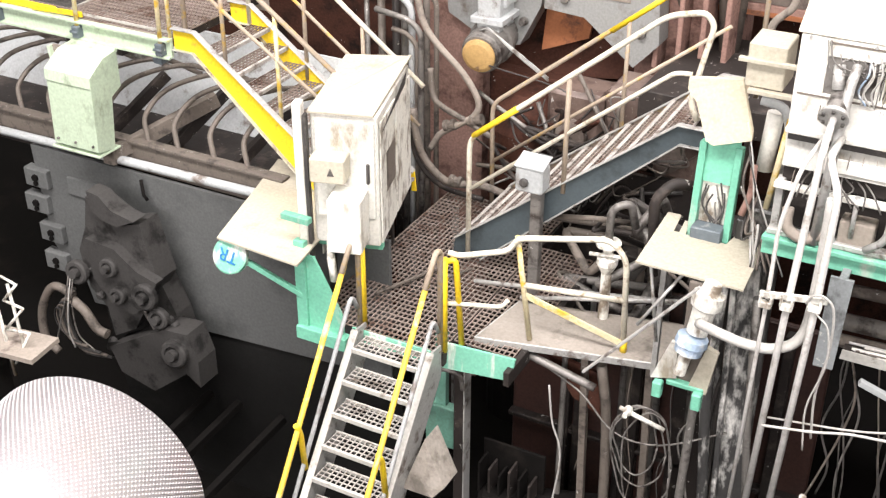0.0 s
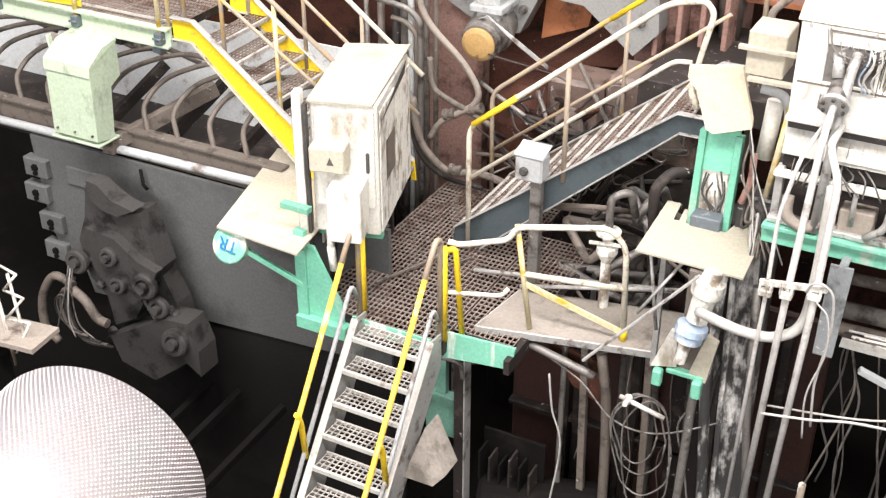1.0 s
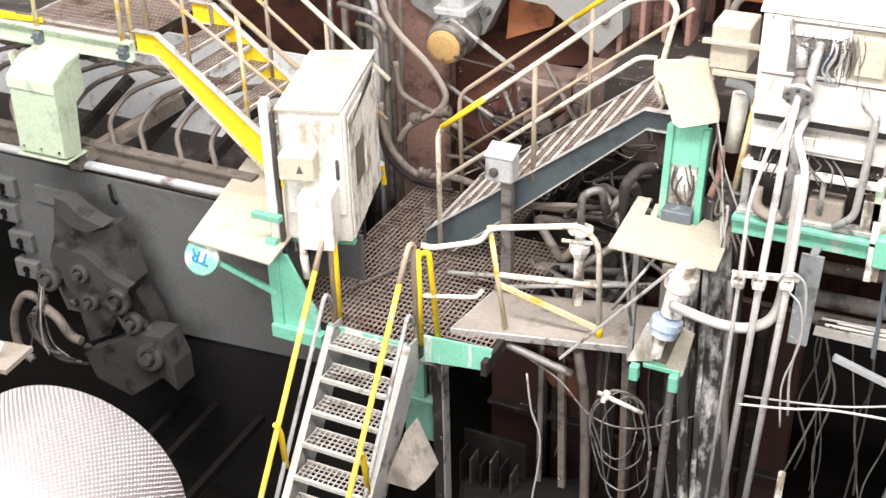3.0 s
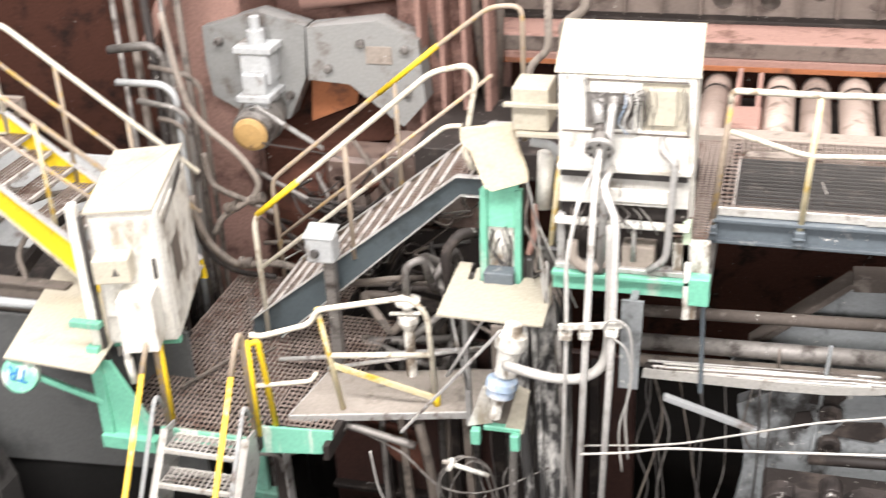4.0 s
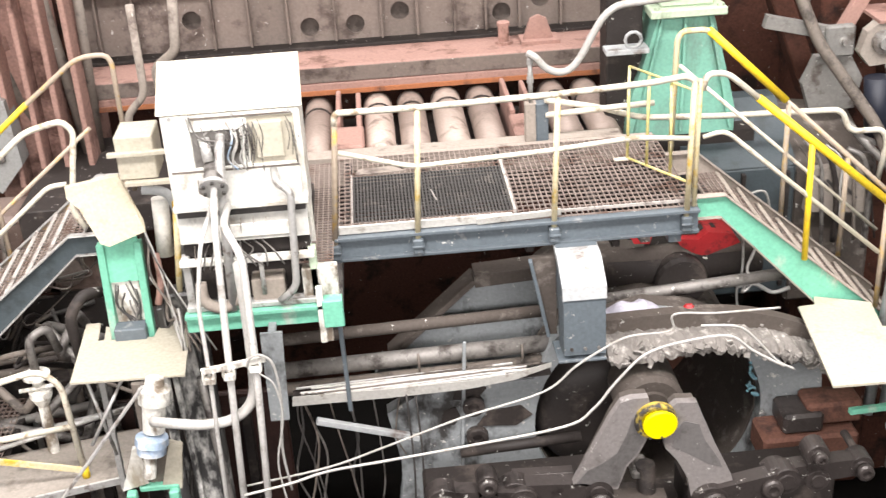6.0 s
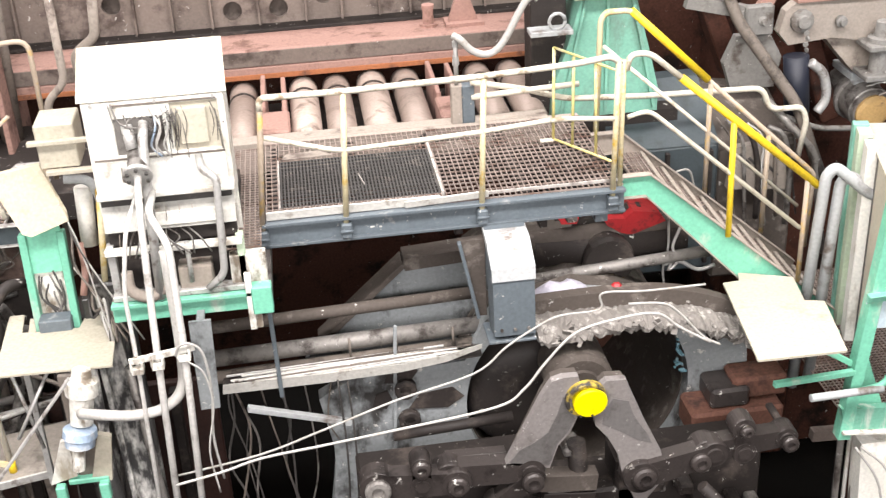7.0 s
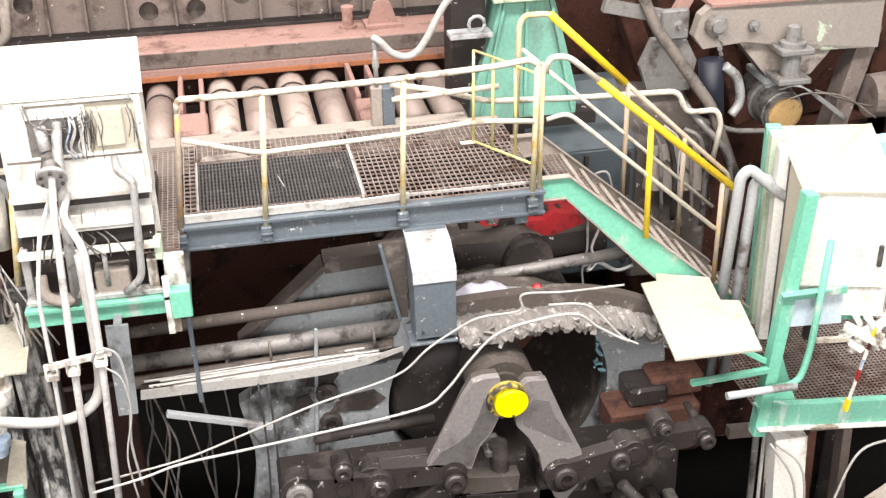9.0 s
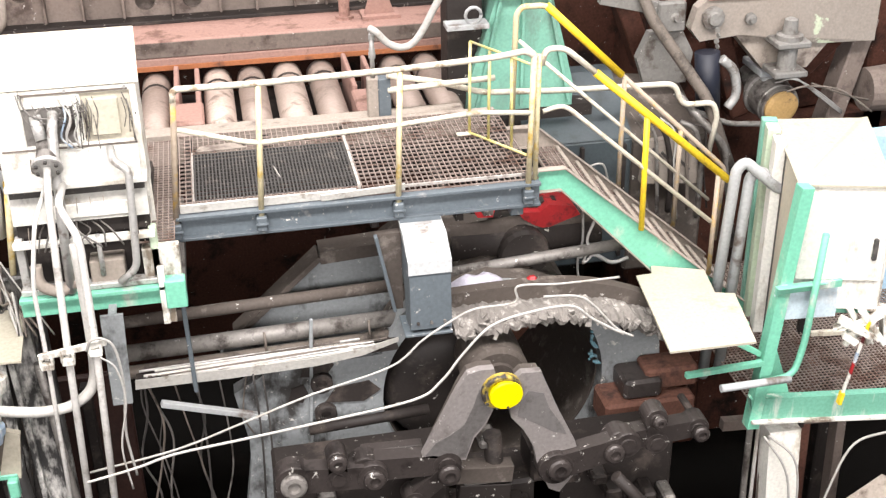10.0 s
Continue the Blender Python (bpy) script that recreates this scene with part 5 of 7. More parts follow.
g = thing("guard_rail", "cream bent tubular guard rail with yellow foot and brace", "guard rail")
part("top_rail", made(tube, bent_line([(-4.32, 8.25, 4.52), (-4.22, 8.28, 4.50), (-3.86, 8.52, 4.52), (-3.78, 8.55, 4.66), (-3.0, 8.78, 4.74), (-2.86, 8.83, 4.55), (-2.83, 8.86, 3.58)], 0.12), 0.028), RAIL, g)
part("post", made(tube, [(-3.80, 8.58, 4.66), (-3.66, 8.62, 3.58)], 0.026), WORN, g)
part("mid_rail", made(tube, [(-3.74, 8.60, 4.16), (-2.85, 8.84, 4.12)], 0.028), RAIL, g)
part("brace", made(beam, (-3.72, 8.60, 4.06), (-2.84, 8.84, 3.66), 0.02, 0.06), WORN, g, "yellow flat brace")
part("foot", made(tube, [(-2.83, 8.86, 3.57), (-2.83, 8.86, 3.68)], 0.034), YELLOW, g)
part("short_rail", made(tube, bent_line([(-4.30, 8.2, 4.02), (-3.85, 8.4, 4.0), (-3.80, 8.42, 4.08)], 0.06), 0.022), RAIL, g)
part("loop", made(tube, bent_line([(-4.34, 8.2, 3.5), (-4.33, 8.2, 4.44), (-4.24, 8.24, 4.48), (-4.18, 8.26, 3.55)], 0.06), 0.028), YELLOW, g)

t = thing("plate_platform", "dusty flat steel platform with a pale green front edge", "platform")
part("deck", made(slab, [(-4.12, 8.44, 3.55), (-2.36, 8.86, 3.55), (-2.42, 9.55, 3.55), (-4.02, 9.20, 3.55)], (0, 0, 0.02)), SLAB, t)
part("edge", made(beam, (-4.13, 8.43, 3.535), (-2.36, 8.85, 3.535), 0.02, 0.075), GALV, t, "scuffed pale front edge")
part("edge", made(beam, (-4.13, 8.43, 3.535), (-4.02, 9.20, 3.535), 0.02, 0.07), GALV, t)
for x, y in ((-3.2, 8.9), (-2.6, 9.0)):
    part("leg", made(beam, (x, y, 3.5), (x + 0.1, y, 0), 0.07, 0.07, (0, 1, 0)), HOSE, t)
for k, (a, b) in enumerate((((-4.5, 9.15, 3.68), (-2.6, 9.5, 3.8)), ((-4.4, 9.2, 3.66), (-2.7, 9.6, 3.74)), ((-4.0, 9.15, 3.64), (-2.5, 9.4, 3.9)))):
    pipe_thing("loose_pipe", [a, b], 0.022, GALV, "loose pale pipe lying behind the platform", group="loose pipes")
t = thing("push_button_box", "pale grey push-button box on a steel post", "button box")
part("housing", many((box, -4.20, -3.92, 9.36, 9.56, 4.66, 4.92, 0.02), (slab, [(-4.21, 9.35, 4.92), (-3.91, 9.35, 4.92), (-3.91, 9.57, 4.98), (-4.21, 9.57, 4.98)], (0, 0, 0.01))), PALEGREY, t)
part("button", made(lathe, (-4.10, 9.36, 4.77), (0, -1, 0), [(0, 0.045), (0.02, 0.045), (0.03, 0.03)], 14), WIRE, t)
part("post", many((box, -4.06, -3.95, 9.42, 9.52, 3.5, 4.66, 0.01)), WORNSTEEL, t)
t = thing("gate_valve", "grimy gate valve with a bent pipe", "valve")
part("body", made(lathe, (-3.2, 9.3, 3.57), (0, 0, 1), [(0, 0.05), (0.5, 0.05), (0.6, 0.1), (0.66, 0.1), (0.68, 0.05), (0.8, 0.05), (0.8, 0.12), (0.83, 0.12)], 14), DIRTY, t)
part("pipe", made(tube, bent_line([(-3.2, 9.3, 4.4), (-3.2, 9.3, 4.75), (-3.05, 9.4, 4.80), (-3.02, 9.5, 4.5)], 0.1), 0.038, 10), WORNSTEEL, t)
part("handle", made(tube, [(-3.36, 9.25, 4.26), (-3.05, 9.25, 4.3)], 0.02), DIRTY, t)

# tangle behind the landing: pipes, hoses, dark blocks
for k in range(46):
    x = rng.uniform(-5.1, -3.1)
    y = 11.25
    z = rng.uniform(3.7, 5.0)
    pts = [(x, y, z), (x + rng.uniform(-0.3, 0.2), y - rng.uniform(0.05, 0.25), z + rng.uniform(-0.5, 0.1)), (x + rng.uniform(-0.6, 0.4), y - rng.uniform(0, 0.3), z + rng.uniform(-0.4, 0.2)), (x + rng.uniform(-0.9, 0.6), y + 0.1, z + rng.uniform(-0.4, 0.3))]
    pipe_thing("hydraulic_hose", pts, rng.choice((0.008, 0.012, 0.018, 0.026)), rng.choice((HOSE, WIRE, SOOTSHADE, RUST, GRIME, WORNSTEEL)), "grimy hydraulic hose behind the stairs", "hose", "hydraulic hoses", soft=True, n=6)
for k in range(14):
    x = rng.uniform(-3.6, -2.0)
    z = rng.uniform(3.2, 4.4)
    pipe_thing("oil_pipe", [(x, 9.5 + rng.uniform(0, 0.8), z), (x + rng.uniform(-0.5, 0.2), 9.6, z + rng.uniform(-0.3, 0.3)), (x + rng.uniform(-0.9, 0.5), 9.9, z + rng.uniform(-0.2, 0.4)), (x + 0.1, 10.3, z - 0.2), (x + 0.1, 10.35, 0.0)], rng.choice((0.02, 0.03, 0.045)), rng.choice((SOOTSHADE, HOSE, WORNSTEEL)), "sooty oil pipe beneath the stairs", "pipe", "oil pipes", n=7)
for x, y, z, sx, sy, sz in ((-3.6, 10.6, 3.0, 0.7, 0.5, 0.5), (-2.7, 10.3, 3.6, 0.6, 0.5, 0.6), (-2.3, 9.6, 4.1, 0.4, 0.4, 0.5), (-4.4, 11.4, 3.6, 0.6, 0.4, 0.8)):
    solo("valve_block", many((box, x, x + sx, y, y + sy, 0, z, 0.02), (box, x + 0.05, x + sx - 0.05, y + 0.03, y + sy - 0.05, z, z + sz, 0.02), (lathe, (x + sx / 2, y, z + sz / 2), (0, -1, 0), [(0, 0.12), (0.1, 0.12), (0.12, 0.08), (0.16, 0.08)], 12)), SOOTSHADE, "sooty valve block on a column", "valve block", "valve blocks")

# cabling below the platform
# Red-brown lowered in the base colour to paint the pit's dim light.
BROWNWALL = material("shaded_brown_plate", (0.042, 0.020, 0.016), (0.014, 0.009, 0.008), 0.48, 1.6, 0.5, grain=0.3, spread=0.3)
w = thing("pit_wall", "red-brown plate wall in the pit, darkened for its shade", "machine wall")
part("plate", made(box, -4.6, -1.2, 10.42, 10.5, 0.0, 3.3, 0.02), BROWNWALL, w)
for x in (-3.9, -3.1, -2.2, -1.6):
    part("rib", made(box, x - 0.05, x + 0.05, 10.28, 10.42, 0.0, 3.25, 0.01), SOOTSHADE, w)
for z in (1.2,):
    part("ledge", made(box, -4.6, -1.2, 10.3, 10.42, z, z + 0.06, 0.01), SOOTSHADE, w)
solo("guard_plate", made(slab, [(-3.62, 8.9, 3.3), (-3.0, 8.9, 3.2), (-2.95, 8.9, 2.7), (-3.3, 8.9, 2.85)], (0, 0.04, 0)), RUST, "rust-brown guard plate below the platform", "plate")
for cx, cz, r, w in ((-2.49, 2.84, 0.46, 0.56), (-2.45, 2.72, 0.58, 0.50), (-2.52, 2.9, 0.40, 0.5), (-2.4, 2.6, 0.66, 0.36)):
    ring = [(cx + r * w * math.cos(a * math.pi / 6) * (1 + 0.1 * math.sin(2.1 * a + cx * 9)), 8.5 + 0.02 * math.sin(a), cz + r * math.sin(a * math.pi / 6)) for a in range(13)]
    pipe_thing("coiled_cable", ring, 0.009, WORNSTEEL, "coil of grey cable hung below the platform", "cable", "coiled cables", soft=True, n=6)
for pts, r, mat in (([(-3.45, 8.62, 3.32), (-3.1, 8.6, 3.16), (-2.74, 8.55, 2.88), (-2.3, 8.6, 2.86), (-1.75, 9.0, 2.95)], 0.010, WORNSTEEL), ([(-3.35, 8.4, 3.3), (-3.3, 8.4, 2.9), (-3.2, 8.4, 2.5), (-3.3, 8.4, 1.6)], 0.010, PALECABLE), ([(-1.98, 8.3, 4.1), (-2.0, 8.3, 3.0), (-2.08, 8.3, 0.0)], 0.04, WORNSTEEL), ([(-3.4, 8.9, 3.4), (-3.4, 8.9, 0.5)], 0.03, WORNSTEEL), ([(-3.0, 8.8, 3.4), (-2.9, 8.8, 2.6), (-2.85, 8.8, 0.5)], 0.05, HOSE), ([(-3.65, 8.6, 3.42), (-2.98, 8.6, 3.27)], 0.04, WORNSTEEL), ([(-0.95, 7.6, 0.0), (-0.93, 7.65, 2.0), (-0.9, 7.7, 3.55)], 0.03, DIRTY)):
    pipe_thing("pit_pipe", pts, r, mat, "grimy pipe or cable below the platform", "pipe", "pit pipes", soft=True, n=8)
solo("tap_cross", many((tube, [(-2.68, 8.45, 3.26), (-2.25, 8.45, 3.16)], 0.022), (lathe, (-2.60, 8.48, 3.25), (0, -1, 0), [(0, 0.04), (0.06, 0.04), (0.07, 0.025), (0.12, 0.025)], 12)), DIRTY, "pale brass tap on a short pipe", "tap")
# Guard, fins and base are darkened to paint the shade down here.
t = thing("pit_machine", "round machine guard, pit shade in its dark colour", "machine")
part("guard", made(lathe, (-4.1, 8.5, 1.15), (1, 0.35, 0), [(0, 0.3), (0, 0.43), (0.05, 0.47), (1.25, 0.47), (1.3, 0.43), (1.3, 0.3)], 28), PITDARK, t)
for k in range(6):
    part("fin", made(box, -4.13 + k * 0.11, -4.105 + k * 0.11, 8.55, 8.75, 1.6, 1.97 - 0.05 * (k % 3), 0.004), SOOTSHADE if k % 2 else PITDARK, t)
part("plate", made(box, -4.18, -3.5, 8.78, 8.82, 1.5, 2.1, 0.01), PITDARK, t)
part("base", made(box, -4.0, -2.4, 8.4, 9.0, 0, 0.9, 0.02), PITDARK, t)


# ---- white cabinets with their pedestals ----
def electric_cabinet(x0, w, yaw, dz, boxes):
    X = lambda v: x0 + v * w / 0.84
    t = thing("electric_cabinet", "scuffed white steel electric cabinet on a mint green frame" if boxes else "tall white steel electric cabinet with a bent roof sheet", "electric cabinet", "cabinets on the landings")
    turn = Matrix.Translation((x0, 8.2, dz)) @ Matrix.Rotation(radians(yaw), 4, "Z") @ Matrix.Translation((-x0, -8.2, 0))
    t.matrix_world = turn
    zb = 4.28 if boxes else 4.44
    part("carcass", made(box, X(0), X(0.84), 8.22, 9.50, zb, 5.60, 0.015), WHITE, t)
    # No real opening: a near-black sheet paints the shade in the roof gap.
    part("roof_gap", made(slab, [(X(0.868), 8.32, 5.42), (X(0.868), 9.3, 5.60), (X(0.868), 9.25, 5.50)], (0.004, 0, 0)), WIRE, t, "near-black sheet painted as the shaded gap under the bent roof")
    part("roof", made(slab, [(X(-0.02), 8.19, 5.60), (X(0.80), 8.19, 5.60), (X(0.87), 9.54, 5.66), (X(0.80), 9.56, 5.64), (X(-0.02), 9.54, 5.62)], (0, 0, 0.02)), CREAM, t, "cream sloping sheet top")
    part("side_panel", made(box, X(0.845), X(0.865), 8.26, 8.84, zb + 0.02, 5.52, 0.004), DIRTY, t, "rust-streaked side panel")
    part("side_panel", made(box, X(0.845), X(0.865), 8.88, 9.48, zb + 0.02, 5.5, 0.004), DIRTY, t)
    part("side_vent", made(box, X(0.866), X(0.872), 8.45, 8.78, 4.75, 5.15), HOSE, t)
    strips = ((8.45, 0.22, WHITE, 0.02, 4.0), (8.75, 0.22, PALEGREY, 0.05, 4.0), (9.05, 0.22, WHITE, 0.03, 4.0), (9.32, 0.22, SOOTSHADE, 0.02, 4.0))
    if not boxes:
        # The two near-black strips paint shaded gaps between the panels.
        strips = ((8.26, 0.55, CREAM, 0.012, 3.9), (8.83, 0.08, WIRE, 0.006, 3.9), (8.92, 0.20, WHITE, 0.09, 3.75), (9.14, 0.05, WIRE, 0.05, 3.75), (9.20, 0.16, PALEGREEN, 0.12, 3.75), (9.38, 0.10, DIRTYGREEN, 0.14, 3.7))
    for y, wy, m, d, z0 in strips:
        part("side_strip", made(box, X(0) - d, X(0) - 0.002, y, y + wy, z0, 5.58 if boxes else 5.62 + 0.5 * d, 0.006), m, t)
    d = part("door", made(box, X(0.06), X(0.80), 8.195, 8.218, zb + 0.3, 5.54, 0.006), WHITE, t)
    part("handle", made(box, X(0.70), X(0.74), 8.16, 8.195, 4.95, 5.15, 0.008), WIRE, d)
    if boxes:
        part("switch_box", made(box, X(0.06), X(0.50), 7.98, 8.19, 5.02, 5.26, 0.012), CREAM, t)
        part("warning_mark", made(slab, [(X(0.28), 7.976, 5.10), (X(0.37), 7.976, 5.10), (X(0.325), 7.976, 5.18)], (0, 0.002, 0)), WIRE, t)
        part("meter_box", made(box, X(0.30), X(0.72), 7.86, 8.19, 4.38, 4.92, 0.015), WHITE, t)
        part("corner_post", made(box, X(-0.17), X(-0.06), 8.10, 8.22, 3.45, 5.72, 0.008), WHITE, t)
        part("slot", made(box, X(-0.055), X(-0.015), 8.12, 8.2, 4.1, 5.6), WIRE, t)
        part("cable_inlet", many((box, X(0.2), X(0.28), 8.05, 8.12, 4.15, 4.45, 0.01), (tube, [(X(0.24), 8.08, 4.2), (X(0.27), 8.08, 3.95)], 0.04)), DIRTY, t)
    for y in (8.3, 9.5):
        part("bearer", made(box, X(0.0), X(0.84), y, y + 0.08, zb - 0.08, zb, 0.004), GREEN if y < 9 else SOOTSHADE, t)
        for v in (0.12, 0.5) if boxes or y > 9 else ():
            part("foot", made(box, X(v), X(v + 0.08), y, y + 0.08, 3.50 - dz, zb - 0.08), SOOTSHADE, t)
    if boxes:
        p = thing("support_trestle", "mint green welded steel trestle before the cabinet", "trestle")
        part("upright", made(box, x0 - 0.14, x0 - 0.02, 8.02, 8.10, 3.28, 4.35, 0.006), GREEN, p)
        part("gusset", made(slab, [(x0 - 0.02, 8.05, 4.2), (x0 + 0.06, 8.05, 4.2), (x0 + 0.36, 8.05, 3.62), (x0 + 0.36, 8.05, 3.4), (x0 - 0.02, 8.05, 3.4)], (0, 0.03, 0)), GREEN, p)
        part("sill", made(box, x0 - 0.14, x0 + 0.42, 7.98, 8.1, 3.28, 3.42, 0.006), GREEN, p)
        part("cross_arm", made(box, x0 - 0.2, x0 + 0.1, 7.94, 8.02, 4.60, 4.66, 0.004), GREEN, p)
    return t


electric_cabinet(-5.70, 0.62, 17, 0.0, True)
c = thing("cover_table", "flat cream sheet cover on green arms beside the cabinet", "cover", "sheet covers")
part("sheet", made(slab, [(-6.55, 7.80, 4.28), (-5.62, 7.76, 4.26), (-5.72, 8.60, 4.3), (-5.9, 9.35, 4.3), (-6.95, 9.40, 4.32)], (0, 0, 0.02)), CREAM, c)
part("arm", made(beam, (-6.35, 7.85, 4.12), (-5.72, 8.06, 3.72), 0.05, 0.05), GREEN, c)
part("arm", made(beam, (-6.3, 8.9, 4.2), (-5.7, 8.9, 4.0), 0.05, 0.05), GREEN, c)
d = part("disc", made(lathe, (-6.42, 7.84, 4.12), (0.1, -1, 0.45), [(0, 0.18), (0.05, 0.18), (0.06, 0.165)], 28), STREAKED, c, "pale green disc with blue letters")
fc = bpy.data.curves.new("lettering", "FONT")
fc.body, fc.size, fc.extrude, fc.align_x, fc.align_y = "TR", 0.17, 0.003, "CENTER", "CENTER"
fo = new("lettering", fc)
fo.data.materials.append(material("blue_marker", (0.02, 0.20, 0.50), (0.05, 0.3, 0.55), 0.3, 8.0, 0.5))
fo.matrix_world = look((-6.415, 7.774, 4.152), (-6.515, 8.774, 3.702), 170)
fo.parent = d

solo("green_panel", many((box, -4.76, -4.43, 8.6, 8.72, 1.97, 2.47, 0.01), (box, -4.66, -4.54, 8.63, 8.70, 2.47, 3.37, 0.005)), DIRTYGREEN, "dull mint green box hung below the landing", "panel")
solo("loose_sheet", made(slab, [(-4.16, 7.5, 3.0), (-3.90, 7.4, 2.62), (-4.0, 7.35, 2.5), (-4.34, 7.4, 2.44)], (0.0, 0.25, 0.0)), SLAB, "dusty tan sheet leaning on the stairs", "sheet")

# wires hanging in the pit
for k in range(13):
    x = rng.choice((rng.uniform(-3.6, -1.9), rng.uniform(-1.5, 0.2)))
    y = rng.uniform(8.0, 8.9)
    top = 3.5 if x < -1.9 else 4.17
    x, y = (x, 8.9) if x < -1.9 else (min(max(x, -0.9), 0.1), 8.9)
    pts = [(x, y, top + 0.06)]
    for j in range(4):
        pts.append((pts[-1][0] + rng.uniform(-0.12, 0.12), y + rng.uniform(-0.04, 0.04), pts[-1][2] - rng.uniform(0.3, 0.6)))
    pipe_thing("pit_wire", pts, rng.choice((0.006, 0.008, 0.011)), rng.choice((WIRE, HOSE, WORNSTEEL)), "grimy wire hanging down into the pit", "wire", "pit wires", soft=True, n=5)
for k in range(4):
    x = rng.uniform(-1.9, -1.6)
    pipe_thing("column_cable", [(x - 0.1, 9.02, 4.9), (x - 0.1 + rng.uniform(-0.05, 0.05), 8.98, 3.8), (x - 0.1 + rng.uniform(-0.08, 0.08), 8.98, 2.8), (x - 0.1, 9.0, 0.0)], rng.choice((0.012, 0.02)), rng.choice((WIRE, HOSE)), "cable running down the greasy column", "cable", "column cables", soft=True, n=6)

# right-hand cabinet, leaning pipes, landing and cover
electric_cabinet(4.53, 0.78, -16, 0.14, False)
c = thing("cover_table", "flat cream sheet cover on green arms at the stair foot", "cover", "sheet covers")
part("sheet", made(slab, [(3.47, 8.96, 4.6), (3.62, 8.97, 4.6), (3.66, 9.11, 4.6), (4.10, 8.93, 4.6), (4.04, 8.53, 4.6), (4.20, 8.48, 4.6), (4.06, 7.71, 4.6), (3.325, 7.72, 4.6)], (0, 0, 0.02)), CREAM, c)
for y in (8.3, 7.95):
    part("arm", made(beam, (3.58, y, 4.20 + (y - 7.95) * 0.5), (4.30, y + 0.06, 4.19 + (y - 7.95) * 0.5), 0.05, 0.05), GREEN, c)
part("knee", made(beam, (3.78, 8.1, 4.56), (4.30, 8.06, 4.24), 0.03, 0.05), GREEN, c)
t = thing("cabinet_post", "tall mint green and white frame posts before the cabinet", "frame")
part("post", made(beam, (4.49, 8.05, 5.82), (4.28, 8.05, 3.5), 0.11, 0.12, (0, 1, 0)), GREEN, t)
part("inner_post", made(beam, (4.56, 8.16, 5.5), (4.40, 8.16, 3.5), 0.05, 0.05, (0, 1, 0)), DIRTYGREEN, t)
part("gusset", made(slab, [(4.40, 8.12, 4.45), (4.52, 8.12, 4.1), (4.66, 8.12, 3.72), (4.36, 8.12, 3.72)], (0, 0.02, 0)), GREEN, t)
part("sill", made(slab, [(4.23, 8.0, 3.82), (5.5, 8.0, 3.70), (6.6, 8.0, 3.58), (6.6, 8.0, 3.34), (5.5, 8.0, 3.46), (4.27, 8.0, 3.60)], (0, 0.08, 0)), STREAKED, t, "mint green sill, streaked and scuffed")
part("sill_lip", made(beam, (4.25, 8.02, 3.59), (6.6, 8.02, 3.33), 0.12, 0.03), DIRTY, t)
part("mid_arm", many((beam, (4.31, 7.98, 4.91), (4.9, 7.98, 4.92), 0.03, 0.07), (beam, (4.31, 7.96, 4.945), (4.75, 7.96, 4.955), 0.07, 0.015)), STREAKED, t)
part("blue_panel", made(slab, [(4.36, 8.03, 4.59), (4.92, 8.03, 4.56), (4.90, 8.03, 4.89), (4.34, 8.03, 4.88)], (0, 0.02, 0)), material("ice_blue_paint", (0.56, 0.66, 0.72), (0.66, 0.68, 0.68), 0.4, 4.0, 0.5), t, "pale blue panel")
g = thing("bent_rail", "mint green bent tubular rail before the cabinet", "hand rail")
part("rail", made(tube, bent_line([(4.67, 7.94, 5.42), (4.61, 7.92, 4.4), (4.54, 7.9, 4.1), (4.3, 7.88, 4.08), (4.0, 7.86, 4.09)], 0.15), 0.03, 10), GREEN, g)
part("end", made(tube, [(4.50, 7.875, 4.085), (3.86, 7.84, 4.10)], 0.034, 10), PALEGREY, g, "bare pale end of the rail")
t = thing("landing", "rusty grated steel landing beside the cabinet", "landing")
part("grating", made(lattice, 4.40, 6.9, 8.1, 10.8, 3.55, 0.042, 0.042, 0.014, 0.007), GRATE, t)
for x in (4.8, 5.8, 6.8):
    part("bearer", made(box, x - 0.03, x + 0.03, 8.1, 10.8, 3.36, 3.515), SOOTSHADE, t)
part("column", made(slab, [(4.47, 8.03, 3.40), (4.77, 8.03, 3.40), (4.98, 8.03, 0.0), (4.68, 8.03, 0.0)], (0, 0.2, 0)), WHITE, t, "white square column, stained")
part("column", made(box, 6.4, 6.6, 10.4, 10.6, 0, 3.36, 0.02), SOOTSHADE, t)
part("cross_tube", made(beam, (5.40, 9.2, 3.6), (6.9, 9.0, 3.6), 0.05, 0.05), RAIL, t)
for pts, r in (([(4.22, 9.0, 3.4), (4.34, 9.0, 5.55), (4.42, 9.0, 5.62), (4.72, 8.9, 5.36), (4.95, 8.9, 5.36)], 0.05), ([(4.40, 9.05, 3.4), (4.50, 9.05, 5.45), (4.6, 9.05, 5.5), (4.75, 9.0, 5.3), (5.0, 9.0, 5.3)], 0.05)):
    pipe_thing("cabinet_pipe", pts, r, PALEGREY, "grey bent conduit into the cabinet", "conduit", "cabinet conduits", n=12)
solo("foil_bundle", many(*[(beam, (5.15 + rng.uniform(-0.2, 0.25), 8.0 + rng.uniform(-0.1, 0.1), 4.5 + rng.uniform(-0.2, 0.15)), (5.15 + rng.uniform(-0.25, 0.3), 8.0 + rng.uniform(-0.1, 0.1), 4.45 + rng.uniform(-0.25, 0.15)), rng.uniform(0.04, 0.12), rng.uniform(0.02, 0.06)) for k in range(16)]), DIRTY, "crumpled pale wrapping under the cabinet", "wrapping", kind="stuff")
t = thing("warning_tape", "red, white and yellow twisted warning tape", "tape")
